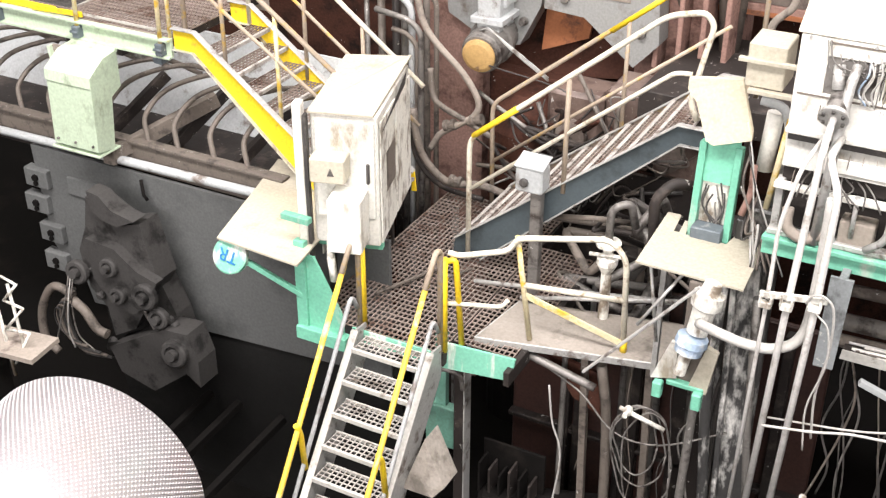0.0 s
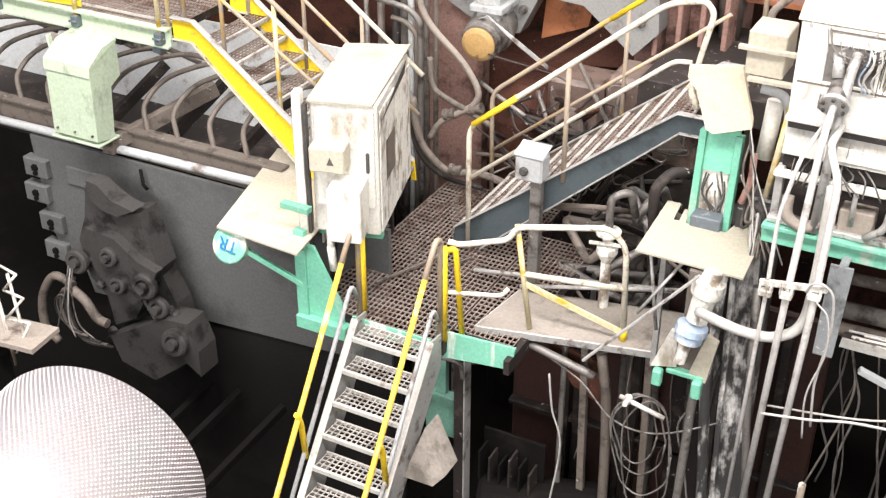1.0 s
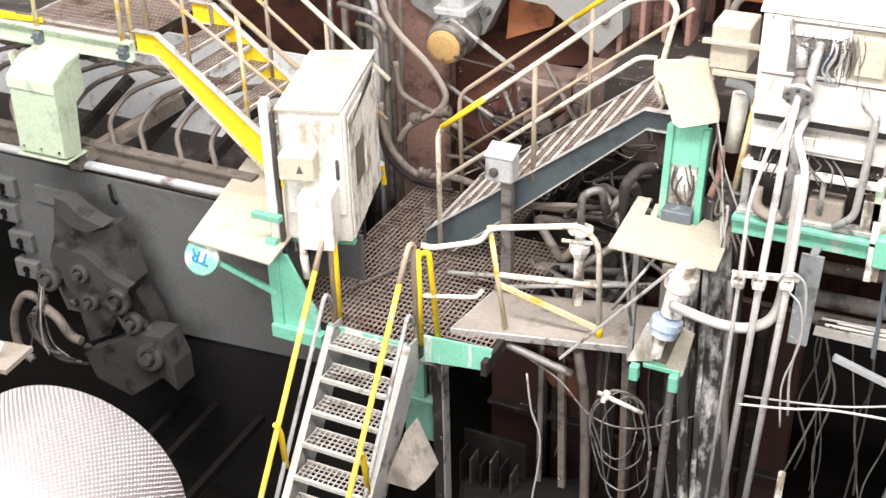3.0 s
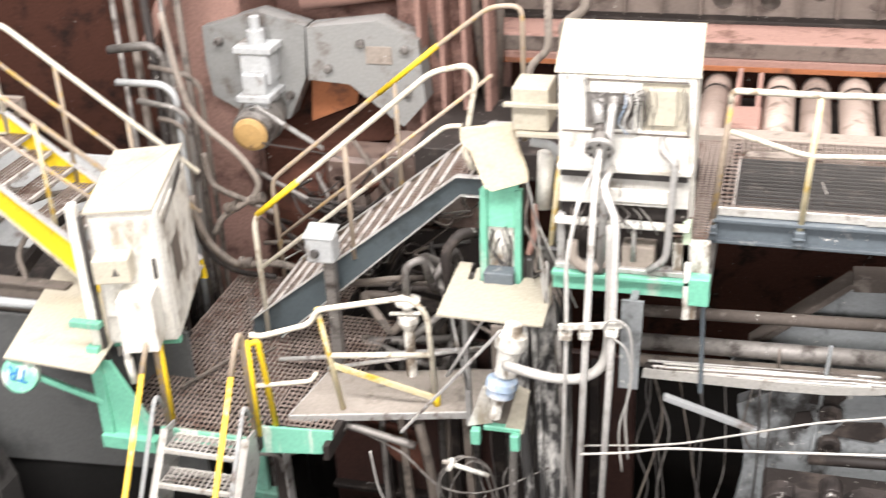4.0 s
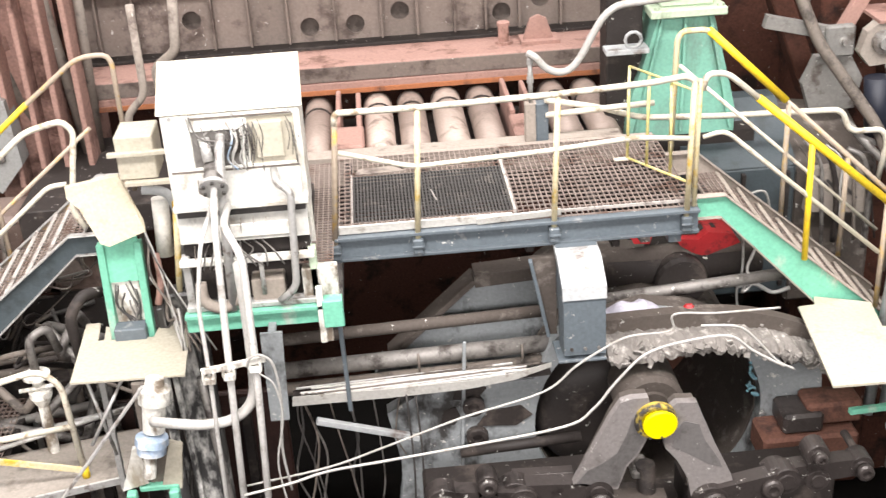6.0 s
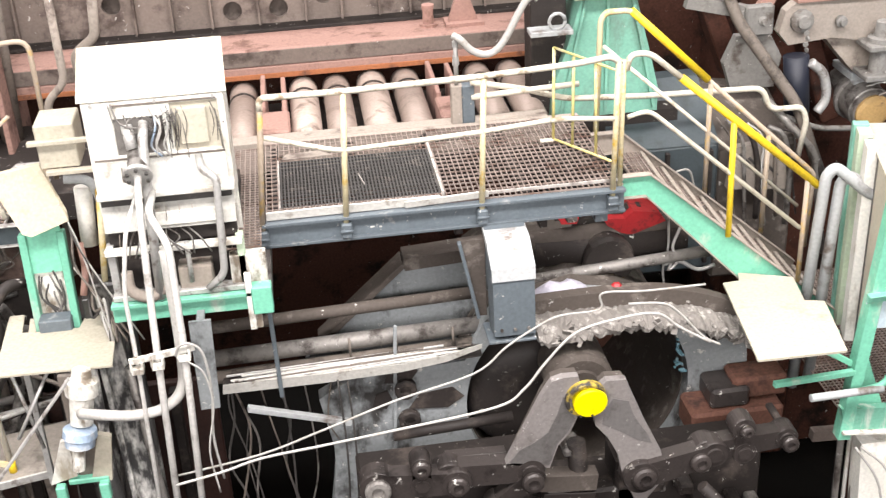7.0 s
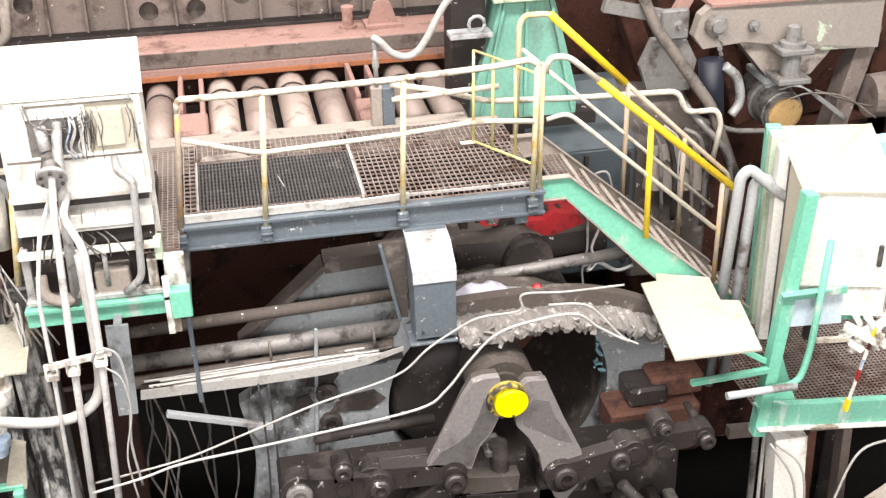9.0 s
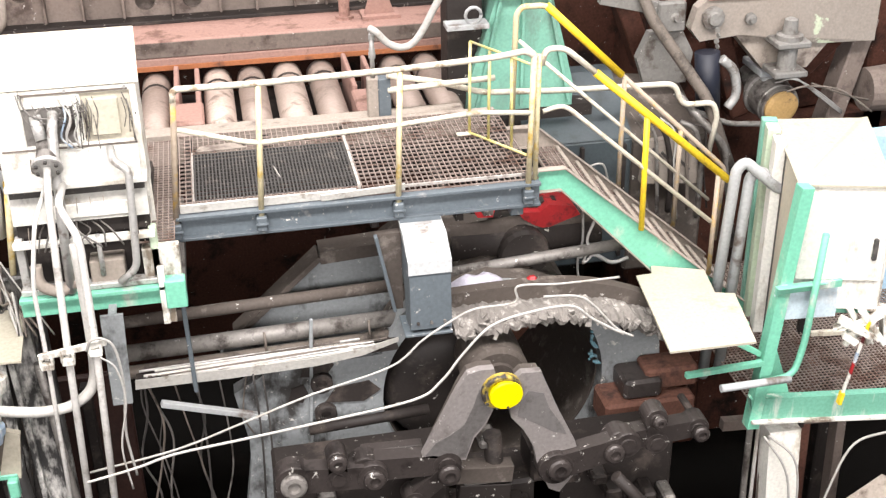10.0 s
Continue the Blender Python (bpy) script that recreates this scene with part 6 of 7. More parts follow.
for k, mat in enumerate((YELLOW, RED, DIRTY, BLUE, RED, DIRTY, DIRTY, YELLOW)):
    part("tape", made(beam, (5.17 - 0.02 * k, 7.9, 4.55 - 0.1 * k), (5.15 - 0.02 * k, 7.9, 4.43 - 0.1 * k), 0.03, 0.02 if k != 7 else 0.06, (0, 1, 0)), mat, t)
for pts in ([(4.4, 8.0, 3.4), (4.62, 7.9, 3.0), (4.72, 7.9, 2.2)], [(4.45, 8.0, 3.4), (4.7, 7.9, 3.1), (4.78, 7.9, 2.2)], [(5.6, 7.9, 3.35), (5.2, 7.85, 3.3), (5.0, 7.8, 2.9), (4.9, 7.8, 2.4)]):
    pipe_thing("pale_wire", pts, 0.012, PALECABLE, "thin pale wire below the landing", "wire", "pale wires", soft=True, n=5)
solo("brown_cover", made(slab, [(5.0, 7.2, 0.0), (5.0, 7.2, 2.6), (5.5, 7.2, 2.95), (6.2, 7.2, 2.5), (6.2, 7.2, 0.0)], (0, 0.6, 0.0)), TAN, "dusty brown sheet down in the pit", "sheet")

for pts, r in (([(3.09, 9.40, 5.11), (3.10, 9.40, 4.79), (3.06, 9.40, 4.56), (3.10, 9.40, 4.25)], 0.012), ([(3.17, 9.30, 5.03), (3.11, 9.30, 4.84), (3.17, 9.30, 4.71), (3.08, 9.30, 4.61), (3.13, 9.30, 4.75)], 0.014), ([(3.04, 9.35, 4.65), (3.20, 9.35, 4.66), (3.37, 9.35, 4.56), (3.53, 9.35, 4.59)], 0.02)):
    pipe_thing("stair_wire", pts, r, GALV, "thin pale wire under the green-sided stairs", "wire", "stair wires", soft=True, n=5)
for k, x in enumerate((4.36, 4.44, 4.52)):
    pipe_thing("landing_pipe", [(x, 8.2, 3.5), (x + 0.02, 8.2, 2.4), (x + 0.12, 8.25, 0.0)], (0.03, 0.018, 0.024)[k], (WORNSTEEL, PALECABLE, HOSE)[k], "grimy pipe dropping below the landing", "pipe", "landing pipes", soft=True)
t = thing("steel_rack", "rusty brown channel rack down in the pit", "rack")
for x in (5.1, 5.5, 5.9):
    part("channel", made(beam, (x, 9.3, 3.2), (x + 0.1, 9.3, 0.0), 0.1, 0.16, (0, 1, 0)), OLDRUST if x < 5.6 else BROWNPLATE, t)
part("rail", made(beam, (4.6, 9.25, 2.6), (6.4, 9.25, 2.5), 0.1, 0.12), BROWNPLATE, t)

# ---- left trough with its hoses ----
t = thing("hose_trough", "sooty trough beam with a pale pipe along its front", "trough")
part("front_beam", many((box, -12.5, -6.6, 9.0, 9.08, 4.0, 4.35, 0.01), (box, -12.5, -6.6, 8.96, 9.1, 4.33, 4.36, 0.004)), HOSE, t)
part("front_pipe", made(tube, [(-12.5, 8.88, 4.08), (-6.6, 8.9, 4.18)], 0.05, 12), PALEGREY, t, "pale pipe along the trough")
part("bed", made(box, -12.5, -6.6, 9.08, 10.3, 3.9, 4.0), SOOTSHADE, t)
part("back_sheet", made(slab, [(-12.5, 10.3, 3.95), (-6.6, 10.3, 3.95), (-6.6, 10.9, 4.9), (-12.5, 10.9, 4.9)], (0, 0.04, 0)), PALEGREY, t, "blue-grey back sheet")
for k in range(11):
    x = -11.6 + k * 0.44 + rng.uniform(-0.05, 0.05)
    pipe_thing("curved_hose", [(x + 0.14, 9.05, 4.12), (x + 0.02, 9.1, 4.40), (x - 0.04, 9.2, 4.62), (x + 0.10, 9.5, 4.84), (x + 0.45, 10.0, 4.88), (x + 0.7, 10.4, 4.6)], 0.029, HOSE, "grimy curved hose rising from the trough", "hose", "trough hoses", soft=True, n=9)
for k in range(3):
    x = -9.4 + k * 0.9
    solo("trough_lever", made(beam, (x, 9.5, 4.05), (x + 0.35, 10.2, 4.6), 0.09, 0.12), SOOTSHADE, "sooty lever in the trough", "lever", "trough levers")
solo("trough_slide", many((beam, (-8.75, 8.85, 4.22), (-8.1, 9.9, 4.6), 0.10, 0.16), (box, -8.86, -8.7, 8.8, 8.9, 4.1, 4.35, 0.01)), HOSE, "sooty slide bar beside the support arm", "slide")

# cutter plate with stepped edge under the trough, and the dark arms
# Skirt colour paints the pit's shade, the plate's dim grey its steam.
SKIRTSHADE = material("pit_shade_sheet", (0.012, 0.0115, 0.011), (0.03, 0.028, 0.027), 0.45, 1.0, 0.8, spread=0.4, spec=0.15)
SMOKY = material("steam_dim_plate", (0.125, 0.127, 0.125), (0.022, 0.021, 0.02), 0.52, 0.8, 0.75, spread=0.4, spec=0.2)
t = thing("side_plate", "notched grey steel plate, carried on in place of pale steam", "plate")
# Outline runs on right and down, standing in for pale steam.
out = [(-10.0, 8.86, 4.05), (-5.3, 8.86, 4.05), (-5.3, 8.86, 2.4), (-9.4, 8.86, 2.1), (-9.5, 8.86, 2.46), (-9.72, 8.86, 2.48), (-9.9, 8.86, 2.8), (-9.95, 8.86, 3.3)]
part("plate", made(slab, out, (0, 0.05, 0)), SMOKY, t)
for k, (x, z) in enumerate(((-10.02, 3.68), (-10.08, 3.34), (-9.93, 2.98), (-9.93, 2.60))):
    nb = part("notch_block", made(box, x - 0.08, x + 0.26, 8.78, 8.92, z - 0.13, z + 0.1, 0.012), SMOKY, t)
    part("bolt", many((lathe, (x + 0.1, 8.78, z), (0, -1, 0), [(0, 0.045), (0.03, 0.045)], 6), (lathe, (x + 0.1, 8.78, z - 0.07), (0, -1, 0), [(0, 0.03), (0.03, 0.03)], 6)), PITDARK, nb)
for x, z, w in ((-9.5, 3.55, 0.5), (-9.2, 3.1, 0.4)):
    part("pad", made(box, x, x + w, 8.83, 8.87, z, z + 0.22, 0.01), SMOKY, t)
# Added sheet that fades the plate into the dark pit.
part("skirt", made(slab, [(-9.3, 8.9, 2.3), (-5.2, 8.9, 2.6), (-5.2, 8.9, 0.0), (-9.0, 8.9, 0.0)], (0, 0.05, 0)), SKIRTSHADE, t, "added lower skirt, dark for the pit's shade")
part("nozzle", made(tube, [(-8.35, 8.8, 4.02), (-8.32, 8.78, 3.85), (-8.27, 8.78, 3.8)], 0.02, 8), PITDARK, t)
DUST = material("dusty_grey_steel", (0.050, 0.047, 0.045), (0.016, 0.015, 0.014), 0.45, 3.0, 0.7, spec=0.25)
t = thing("linked_arm", "soot-black hinged arm with hoses in the pit", "machine arm")
part("upper_arm", made(slab, [(-8.69, 8.30, 3.97), (-8.41, 8.30, 3.82), (-8.23, 8.30, 3.74), (-7.99, 8.30, 3.81), (-7.91, 8.30, 3.50), (-7.82, 8.30, 3.17), (-8.01, 8.30, 2.83), (-8.25, 8.30, 2.42), (-8.57, 8.30, 2.23), (-8.62, 8.30, 2.60), (-8.83, 8.30, 2.80), (-8.91, 8.30, 3.25), (-8.77, 8.30, 3.57)], (0, 0.3, 0)), DUST, t)
part("cheek", made(slab, [(-8.67, 8.18, 3.52), (-8.28, 8.18, 3.49), (-8.01, 8.18, 3.29), (-7.75, 8.18, 3.22), (-7.90, 8.18, 2.89), (-8.14, 8.18, 2.71), (-8.37, 8.18, 2.75), (-8.64, 8.18, 3.03)], (0, 0.12, 0)), DUST, t)
part("tooth", made(slab, [(-8.57, 8.20, 4.11), (-8.41, 8.20, 4.09), (-8.26, 8.20, 3.95), (-7.97, 8.20, 3.89), (-8.21, 8.20, 3.77), (-8.41, 8.20, 3.80), (-8.54, 8.20, 3.89)], (0, 0.2, 0)), DUST, t)
part("back_arm", made(slab, [(-8.10, 8.45, 3.40), (-7.77, 8.45, 2.67), (-7.68, 8.45, 2.25), (-7.92, 8.45, 2.25), (-8.20, 8.45, 2.80)], (0, 0.25, 0)), DUST, t)
part("lower_link", made(slab, [(-8.53, 8.15, 2.18), (-7.70, 8.15, 2.67), (-7.39, 8.15, 2.70), (-7.28, 8.15, 2.38), (-7.28, 8.15, 2.05), (-7.46, 8.15, 2.17), (-7.95, 8.15, 1.77), (-8.41, 8.15, 1.88)], (0, 0.3, 0)), DUST, t)
part("pivot", made(tube, [(-8.7, 8.87, 3.2), (-8.7, 8.4, 3.2)], 0.1, 10), DUST, t)
part("rod", made(tube, [(-8.58, 8.20, 2.13), (-7.68, 8.20, 2.51)], 0.05, 10), DUST, t)
part("rod", made(tube, [(-8.12, 8.30, 2.76), (-7.90, 8.30, 2.38)], 0.02, 8), WORNSTEEL, t)
for p, r in (((-8.86, 8.20, 3.05), 0.14), ((-7.89, 8.16, 3.04), 0.15), ((-8.36, 8.18, 3.26), 0.11), ((-8.27, 8.16, 2.94), 0.10), ((-7.54, 8.12, 2.45), 0.16), ((-7.77, 8.20, 2.78), 0.12)):
    part("pin", made(lathe, p, (0.1, -1, 0.15), [(0, r), (0.06, r), (0.08, r * 0.86), (0.08, r * 0.6), (0.04, r * 0.55), (0.04, r * 0.4), (0.13, r * 0.36)], 20), DUST, t)
part("sleeve", made(tube, smooth_line([(-8.93, 8.10, 2.71), (-8.77, 8.10, 2.61), (-8.63, 8.10, 2.42), (-8.49, 8.10, 2.39)]), 0.055, 10), HOSE, t, "pale grey ribbed hose sleeve")
part("hose", made(tube, smooth_line([(-9.01, 8.20, 2.69), (-9.30, 8.20, 2.72), (-9.54, 8.20, 2.38), (-9.59, 8.20, 1.97), (-9.41, 8.20, 1.79)]), 0.05, 10), HOSE, t)
arm_thing = t
for k in range(8):
    c = Vector((-9.2 + 0.05 * k, 8.1 + 0.01 * k, 2.3))
    r = 0.16 + 0.035 * k
    part("hose", made(tube, smooth_line([c + Vector((r * math.cos(a) * 0.8, 0.02 * a, r * math.sin(a) * 1.3)) for a in (1.3 + 0.1 * k, 2.2, 3.1, 4.0, 4.9 + 0.08 * k)]), rng.choice((0.008, 0.012, 0.02)), 6), rng.choice((DUST, HOSE, WORNSTEEL)), arm_thing)
for k in range(3):
    part("hose", made(tube, smooth_line([(-8.93 + 0.03 * k, 8.1, 3.02), (-9.0 + 0.05 * k, 8.05, 2.7), (-9.16 + 0.14 * k, 8.05, 2.3), (-9.3 + 0.3 * k, 8.08, 2.0 + 0.06 * k)]), 0.009, 6), PALECABLE if k == 1 else WORNSTEEL, arm_thing)
for k in range(14):
    x, z = rng.uniform(-8.75, -7.6), rng.uniform(2.0, 3.5)
    z = min(z, 3.6 - (x + 8.7) * 0.9)
    r = rng.uniform(0.025, 0.06)
    part("boss", made(lathe, (x, 8.3, z), (rng.uniform(-0.2, 0.2), -1, rng.uniform(-0.2, 0.2)), [(0, r), (0.05, r), (0.07, r * 0.7)], 8), DUST, arm_thing)
# Rails take the near-black steel so that they sink into painted shade.
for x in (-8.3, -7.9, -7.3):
    solo("pit_rail", made(beam, (x, 5.5, 0.5), (x + 0.6, 8.8, 1.4), 0.08, 0.10), PITDARK, "rail sloping up out of the pit, coloured dark for its shade", "rail", "pit rails")

# big perforated drum in front
t = thing("perforated_drum", "large pale drum with rows of raised dimples", "drum")
hub, R = Vector((-6.83, 6.1, 2.54)), 1.097
ax = Vector((0.219, -0.974, 0.064)).normalized()
across = ax.cross(Vector((0, 0, 1))).normalized()
rise = across.cross(ax)
dr = part("shell", made(lathe, hub, ax, [(0, 0.5), (0, R - 0.03), (0.03, R), (4.0, R)], 96), DRUM, t)
for f in dr.data.polygons:
    f.use_smooth = True
verts, faces = [], []
rows = 78
for i in range(100):
    for k in range(rows):
        a = math.pi * (-0.03 + 1.06 * (k + 0.5 * (i % 2)) / rows)
        h = 0.05 + i * 0.034
        p = lambda da, dy, up: tuple(hub + ax * (h + dy) + (R + up) * (math.cos(a + da) * across + math.sin(a + da) * rise))
        b = len(verts)
        verts += [p(-0.008, 0, 0.001), p(0, -0.014, 0.001), p(0.008, 0, 0.001), p(0, 0.014, 0.001), p(0, 0, 0.007)]
        faces += [(b, b + 1, b + 4), (b + 1, b + 2, b + 4), (b + 2, b + 3, b + 4), (b + 3, b, b + 4)]
me = bpy.data.meshes.new("dimpling")
me.from_pydata(verts, [], faces)
me.materials.append(material("dimple_steel", (0.86, 0.84, 0.84), (0.70, 0.60, 0.60), 0.4, 1.2, 0.35, 0.2))
ob = new("dimpling", me)
ob.parent = dr
tagged(ob, "rows of small raised dimples", kind="stuff")
cx = -6.5
part("saddle", made(box, cx - 0.8, cx + 0.8, 4.0, 5.6, 0, 2.3, 0.03), PITDARK, t)
g = thing("lattice_fence", "small white welded lattice fence", "fence")
zig = [(-8.32, 6.50, 4.16), (-8.04, 6.50, 4.14), (-7.86, 6.50, 4.10), (-8.07, 6.50, 3.87), (-7.83, 6.50, 3.85), (-8.12, 6.50, 3.53), (-7.81, 6.50, 3.58), (-8.08, 6.50, 3.15)]
for a, b in zip(zig, zig[1:]):
    part("bar", made(tube, [a, b], 0.013, 6), DIRTY, g)
part("leg", made(tube, [(-8.01, 6.53, 4.05), (-7.95, 6.53, 3.30)], 0.016, 6), DIRTY, g)
part("leg", made(tube, [(-8.21, 6.53, 3.74), (-8.16, 6.53, 2.96)], 0.016, 6), DIRTY, g)
part("foot", made(slab, [(-8.7, 6.35, 3.25), (-7.68, 6.35, 3.36), (-7.72, 6.75, 3.36), (-8.7, 6.75, 3.25)], (0, 0, 0.05)), TAN, g)
part("column", made(box, -8.5, -8.3, 6.4, 6.6, 0, 3.27), PITDARK, g)


# ---- rolling-mill housings behind ----
def motor(x, y, z, s=1.0):
    t = thing("drive_motor", "brown drive motor with an ochre round end cap", "motor", "drive motors")
    ax = Vector((0.05, -1, -0.12))
    part("barrel", made(lathe, Vector((x, y, z)) - ax * 0.7, ax, [(0, 0.16), (0.0, 0.22), (0.3, 0.24), (0.31, 0.27), (0.38, 0.27), (0.39, 0.24), (0.64, 0.24), (0.65, 0.225), (0.70, 0.22)], 24), WORNSTEEL, t)
    part("end_cap", made(lathe, Vector((x, y, z)), ax, [(0, 0.195), (0.03, 0.195), (0.05, 0.15), (0.06, 0.02)], 24), BULB, t, "ochre end cap")
    part("mount", many((box, x - 0.14, x + 0.14, y + 0.2, y + 0.6, z + 0.2, z + 0.62, 0.02), (box, x - 0.2, x + 0.2, y + 0.15, y + 0.65, z + 0.3, z + 0.38, 0.01)), PALEGREY, t)
    for k in range(3):
        part("lead", made(tube, smooth_line([(x - 0.05 + 0.03 * k, y + 0.1, z + 0.25), (x + 0.12, y + 0.0, z + 0.31 + 0.01 * k), (x + 0.4, y, z + 0.16 - 0.02 * k), (x + 0.8, y + 0.1, z - 0.15 - 0.02 * k)]), 0.009, 5), GALV, t)


DUSTRED = material("dusty_red_scale", (0.30, 0.18, 0.148), (0.095, 0.05, 0.04), 0.46, 1.8, 0.8, grain=0.25, spec=0.25)
CASTGREY = material("cast_grey_paint", (0.26, 0.26, 0.25), (0.13, 0.105, 0.09), 0.42, 2.5, 0.55)


def housing(xo, flip=1, cover=True):
    X = lambda v: xo + flip * v
    t = thing("mill_housing", "red-brown scaled mill housing with a grey cover", "machine housing", "mill housings")
    part("main_frame", many((box, X(-1.9), X(-0.9), 12.2, 14.5, 0, 8.2, 0.04), (box, X(0.9), X(1.7), 12.4, 14.5, 0, 8.0, 0.04), (box, X(-0.9), X(0.9), 13.2, 14.5, 0, 8.2, 0.04)), DUSTRED if cover else RUST, t)
    part("apron", many((slab, [(X(-0.9), 12.6, 4.4), (X(0.9), 12.6, 4.6), (X(1.0), 12.9, 5.6), (X(-0.8), 12.9, 5.4)], (0, 0.4, 0)), (box, X(-0.9), X(1.2), 12.4, 13.0, 0.0, 4.5, 0.03)), RUST, t)
    if cover:
        part("mouth", made(slab, [(xo - 0.21, 12.36, 4.86), (xo + 0.36, 12.36, 5.1), (xo + 0.45, 12.36, 5.55), (xo - 0.15, 12.36, 5.55)], (0, 0.05, 0)), ORANGE, t, "orange rusty mouth of the housing")
        part("grey_cover", made(slab, [(xo - 1.30, 12.3, 6.05), (xo - 1.31, 12.3, 5.65), (xo - 1.27, 12.3, 5.24), (xo - 0.71, 12.3, 4.95), (xo - 0.35, 12.3, 5.0), (xo - 0.11, 12.3, 5.49), (xo - 0.05, 12.3, 6.1), (xo - 0.6, 12.3, 6.25)], (0, -0.25, 0)), CASTGREY, t, "pale grey cast cover")
        part("grey_cover", made(slab, [(xo - 0.02, 12.3, 6.1), (xo - 0.05, 12.3, 5.5), (xo + 0.43, 12.3, 5.47), (xo + 1.03, 12.3, 5.0), (xo + 1.3, 12.3, 5.3), (xo + 1.25, 12.3, 6.0), (xo + 0.8, 12.3, 6.2)], (0, -0.3, 0)), CASTGREY, t, "pale grey cast cover")
        part("nameplate", made(box, xo + 0.65, xo + 0.95, 11.985, 11.998, 5.72, 5.92, 0.004), TAN, t)
        for x, z in ((-1.1, 5.9), (-0.8, 5.2), (-0.3, 5.3), (0.2, 5.65), (0.6, 5.95), (1.1, 5.4), (1.1, 5.9)):
            part("cover_bolt", made(lathe, (xo + x, 12.04, z), (0, -1, 0), [(0, 0.05), (0.05 if x < 0 else 0.09, 0.05), (0.1, 0.03)], 8), WORNSTEEL, t)
        for x0, z0, x1, z1, r in ((-1.6, 6.3, 0.2, 6.75, 0.16), (-0.2, 6.3, 1.3, 6.5, 0.13), (-1.8, 7.0, 1.0, 6.6, 0.2), (0.9, 7.2, 1.5, 5.2, 0.08), (1.7, 7.2, 1.9, 5.0, 0.06), (2.1, 7.2, 2.0, 5.2, 0.05)):
            part("cross_tube", made(tube, [(xo + x0, 12.4, z0), (xo + x1, 12.5, z1)], r, 14), PINK if r > 0.1 else HOSE, t)
    part("screw_box", many((box, X(-0.75), X(-0.4), 11.75, 12.1, 5.5, 5.9, 0.02), (box, X(-0.8), X(-0.35), 11.72, 12.1, 5.86, 5.94, 0.01), (lathe, (X(-0.58), 11.9, 5.94), (0, 0, 1), [(0, 0.1), (0.15, 0.1), (0.15, 0.06), (0.3, 0.06)], 12)), PALEGREY, t)
    part("ribs", many(*[(box, X(1.2 + 0.25 * k), X(1.26 + 0.25 * k), 12.1, 12.5, 5.0, 7.2, 0.01) for k in range(4)]), DUSTRED, t)
    part("eye_bolt", made(tube, [(X(0.95) + 0.09 * math.cos(a * math.pi / 5), 12.25, 6.5 + 0.09 * math.sin(a * math.pi / 5)) for a in range(11)], 0.03, 8), PINK, t)
    part("lever", many((beam, (X(-1.6), 12.0, 6.9), (X(-1.0), 12.0, 7.3), 0.12, 0.16), (beam, (X(-1.2), 11.9, 7.2), (X(-1.9), 11.9, 5.9), 0.10, 0.14)), PINK, t)
    return t


housing(-5.05)
motor(-5.62, 11.45, 5.04)
housing(6.6, 1, False)
motor(5.98, 11.5, 5.02)
# back wall of scaled brown plates between the housings
w = thing("scaled_wall", "dark red-brown scaled steel wall behind the stairs", "machine wall")
part("plate", many((box, -12.5, -7.0, 13.0, 13.4, 0, 9.5, 0.02), (box, -4.1, -3.3, 12.9, 13.3, 0, 7.5, 0.02), (box, 2.7, 4.8, 13.4, 13.8, 0, 9.5, 0.02), (box, -12.5, 12.5, 15.5, 15.9, 0, 12.0, 0.02)), RUST, w)
part("plate", many((box, 7.6, 12.5, 13.0, 13.4, 0, 9.0, 0.02)), RUST, w)
for k, (x, z, x2, z2) in enumerate(((-6.22, 5.28, -6.8, 5.46), (-6.30, 5.10, -6.62, 5.24), (-6.40, 5.5, -7.1, 5.62), (-6.12, 5.6, -6.7, 5.8), (-6.55, 5.9, -7.2, 5.95))):
    y = 11.2 + 0.06 * k
    pipe_thing("wall_pipe", [(x - 0.02, y, 0.0), (x, y, z), (x - 0.14, y, z + 0.12), (x2, y, z2)], (0.034, 0.03, 0.04, 0.03, 0.05)[k], (WORNSTEEL, HOSE, PALEGREY, HOSE, WORNSTEEL)[k], "grey pipe running up behind the cabinet", "pipe", "wall pipes", bend=0.15)
for k in range(5):
    x = -7.25 + 0.2 * k
    pipe_thing("wall_pipe", [(x, 11.75, 0.0), (x, 11.75, 6.6 + 0.1 * k)], (0.03, 0.045, 0.05, 0.03, 0.04)[k], (WORNSTEEL, HOSE, SOOTSHADE)[k % 3], "grey pipe running up behind the cabinet", "pipe", "wall pipes")
pipe_thing("big_hose", [(-6.3, 11.1, 6.5), (-6.14, 11.0, 5.73), (-6.0, 11.0, 5.37), (-5.59, 11.0, 4.99), (-5.40, 11.0, 4.70), (-5.45, 11.0, 4.52), (-5.60, 11.0, 4.40), (-5.86, 11.0, 4.22), (-6.0, 11.0, 4.0)], 0.036, TAN, "thick dusty hose looping down the wall", "hose", soft=True, n=10)
pipe_thing("big_hose", [(-6.02, 11.05, 4.95), (-5.97, 11.02, 4.66), (-5.85, 11.0, 4.55), (-5.5, 11.0, 4.42), (-5.2, 11.0, 4.3)], 0.034, HOSE, "thick grimy hose along the wall", "hose", soft=True, n=10)
pipe_thing("big_hose", [(-6.05, 10.7, 4.6), (-5.97, 10.65, 4.27), (-5.86, 10.65, 4.03), (-5.58, 10.65, 3.83), (-5.2, 10.7, 3.86), (-4.9, 10.8, 3.75)], 0.042, HOSE, "thick grimy hose along the landing", "hose", soft=True, n=10)
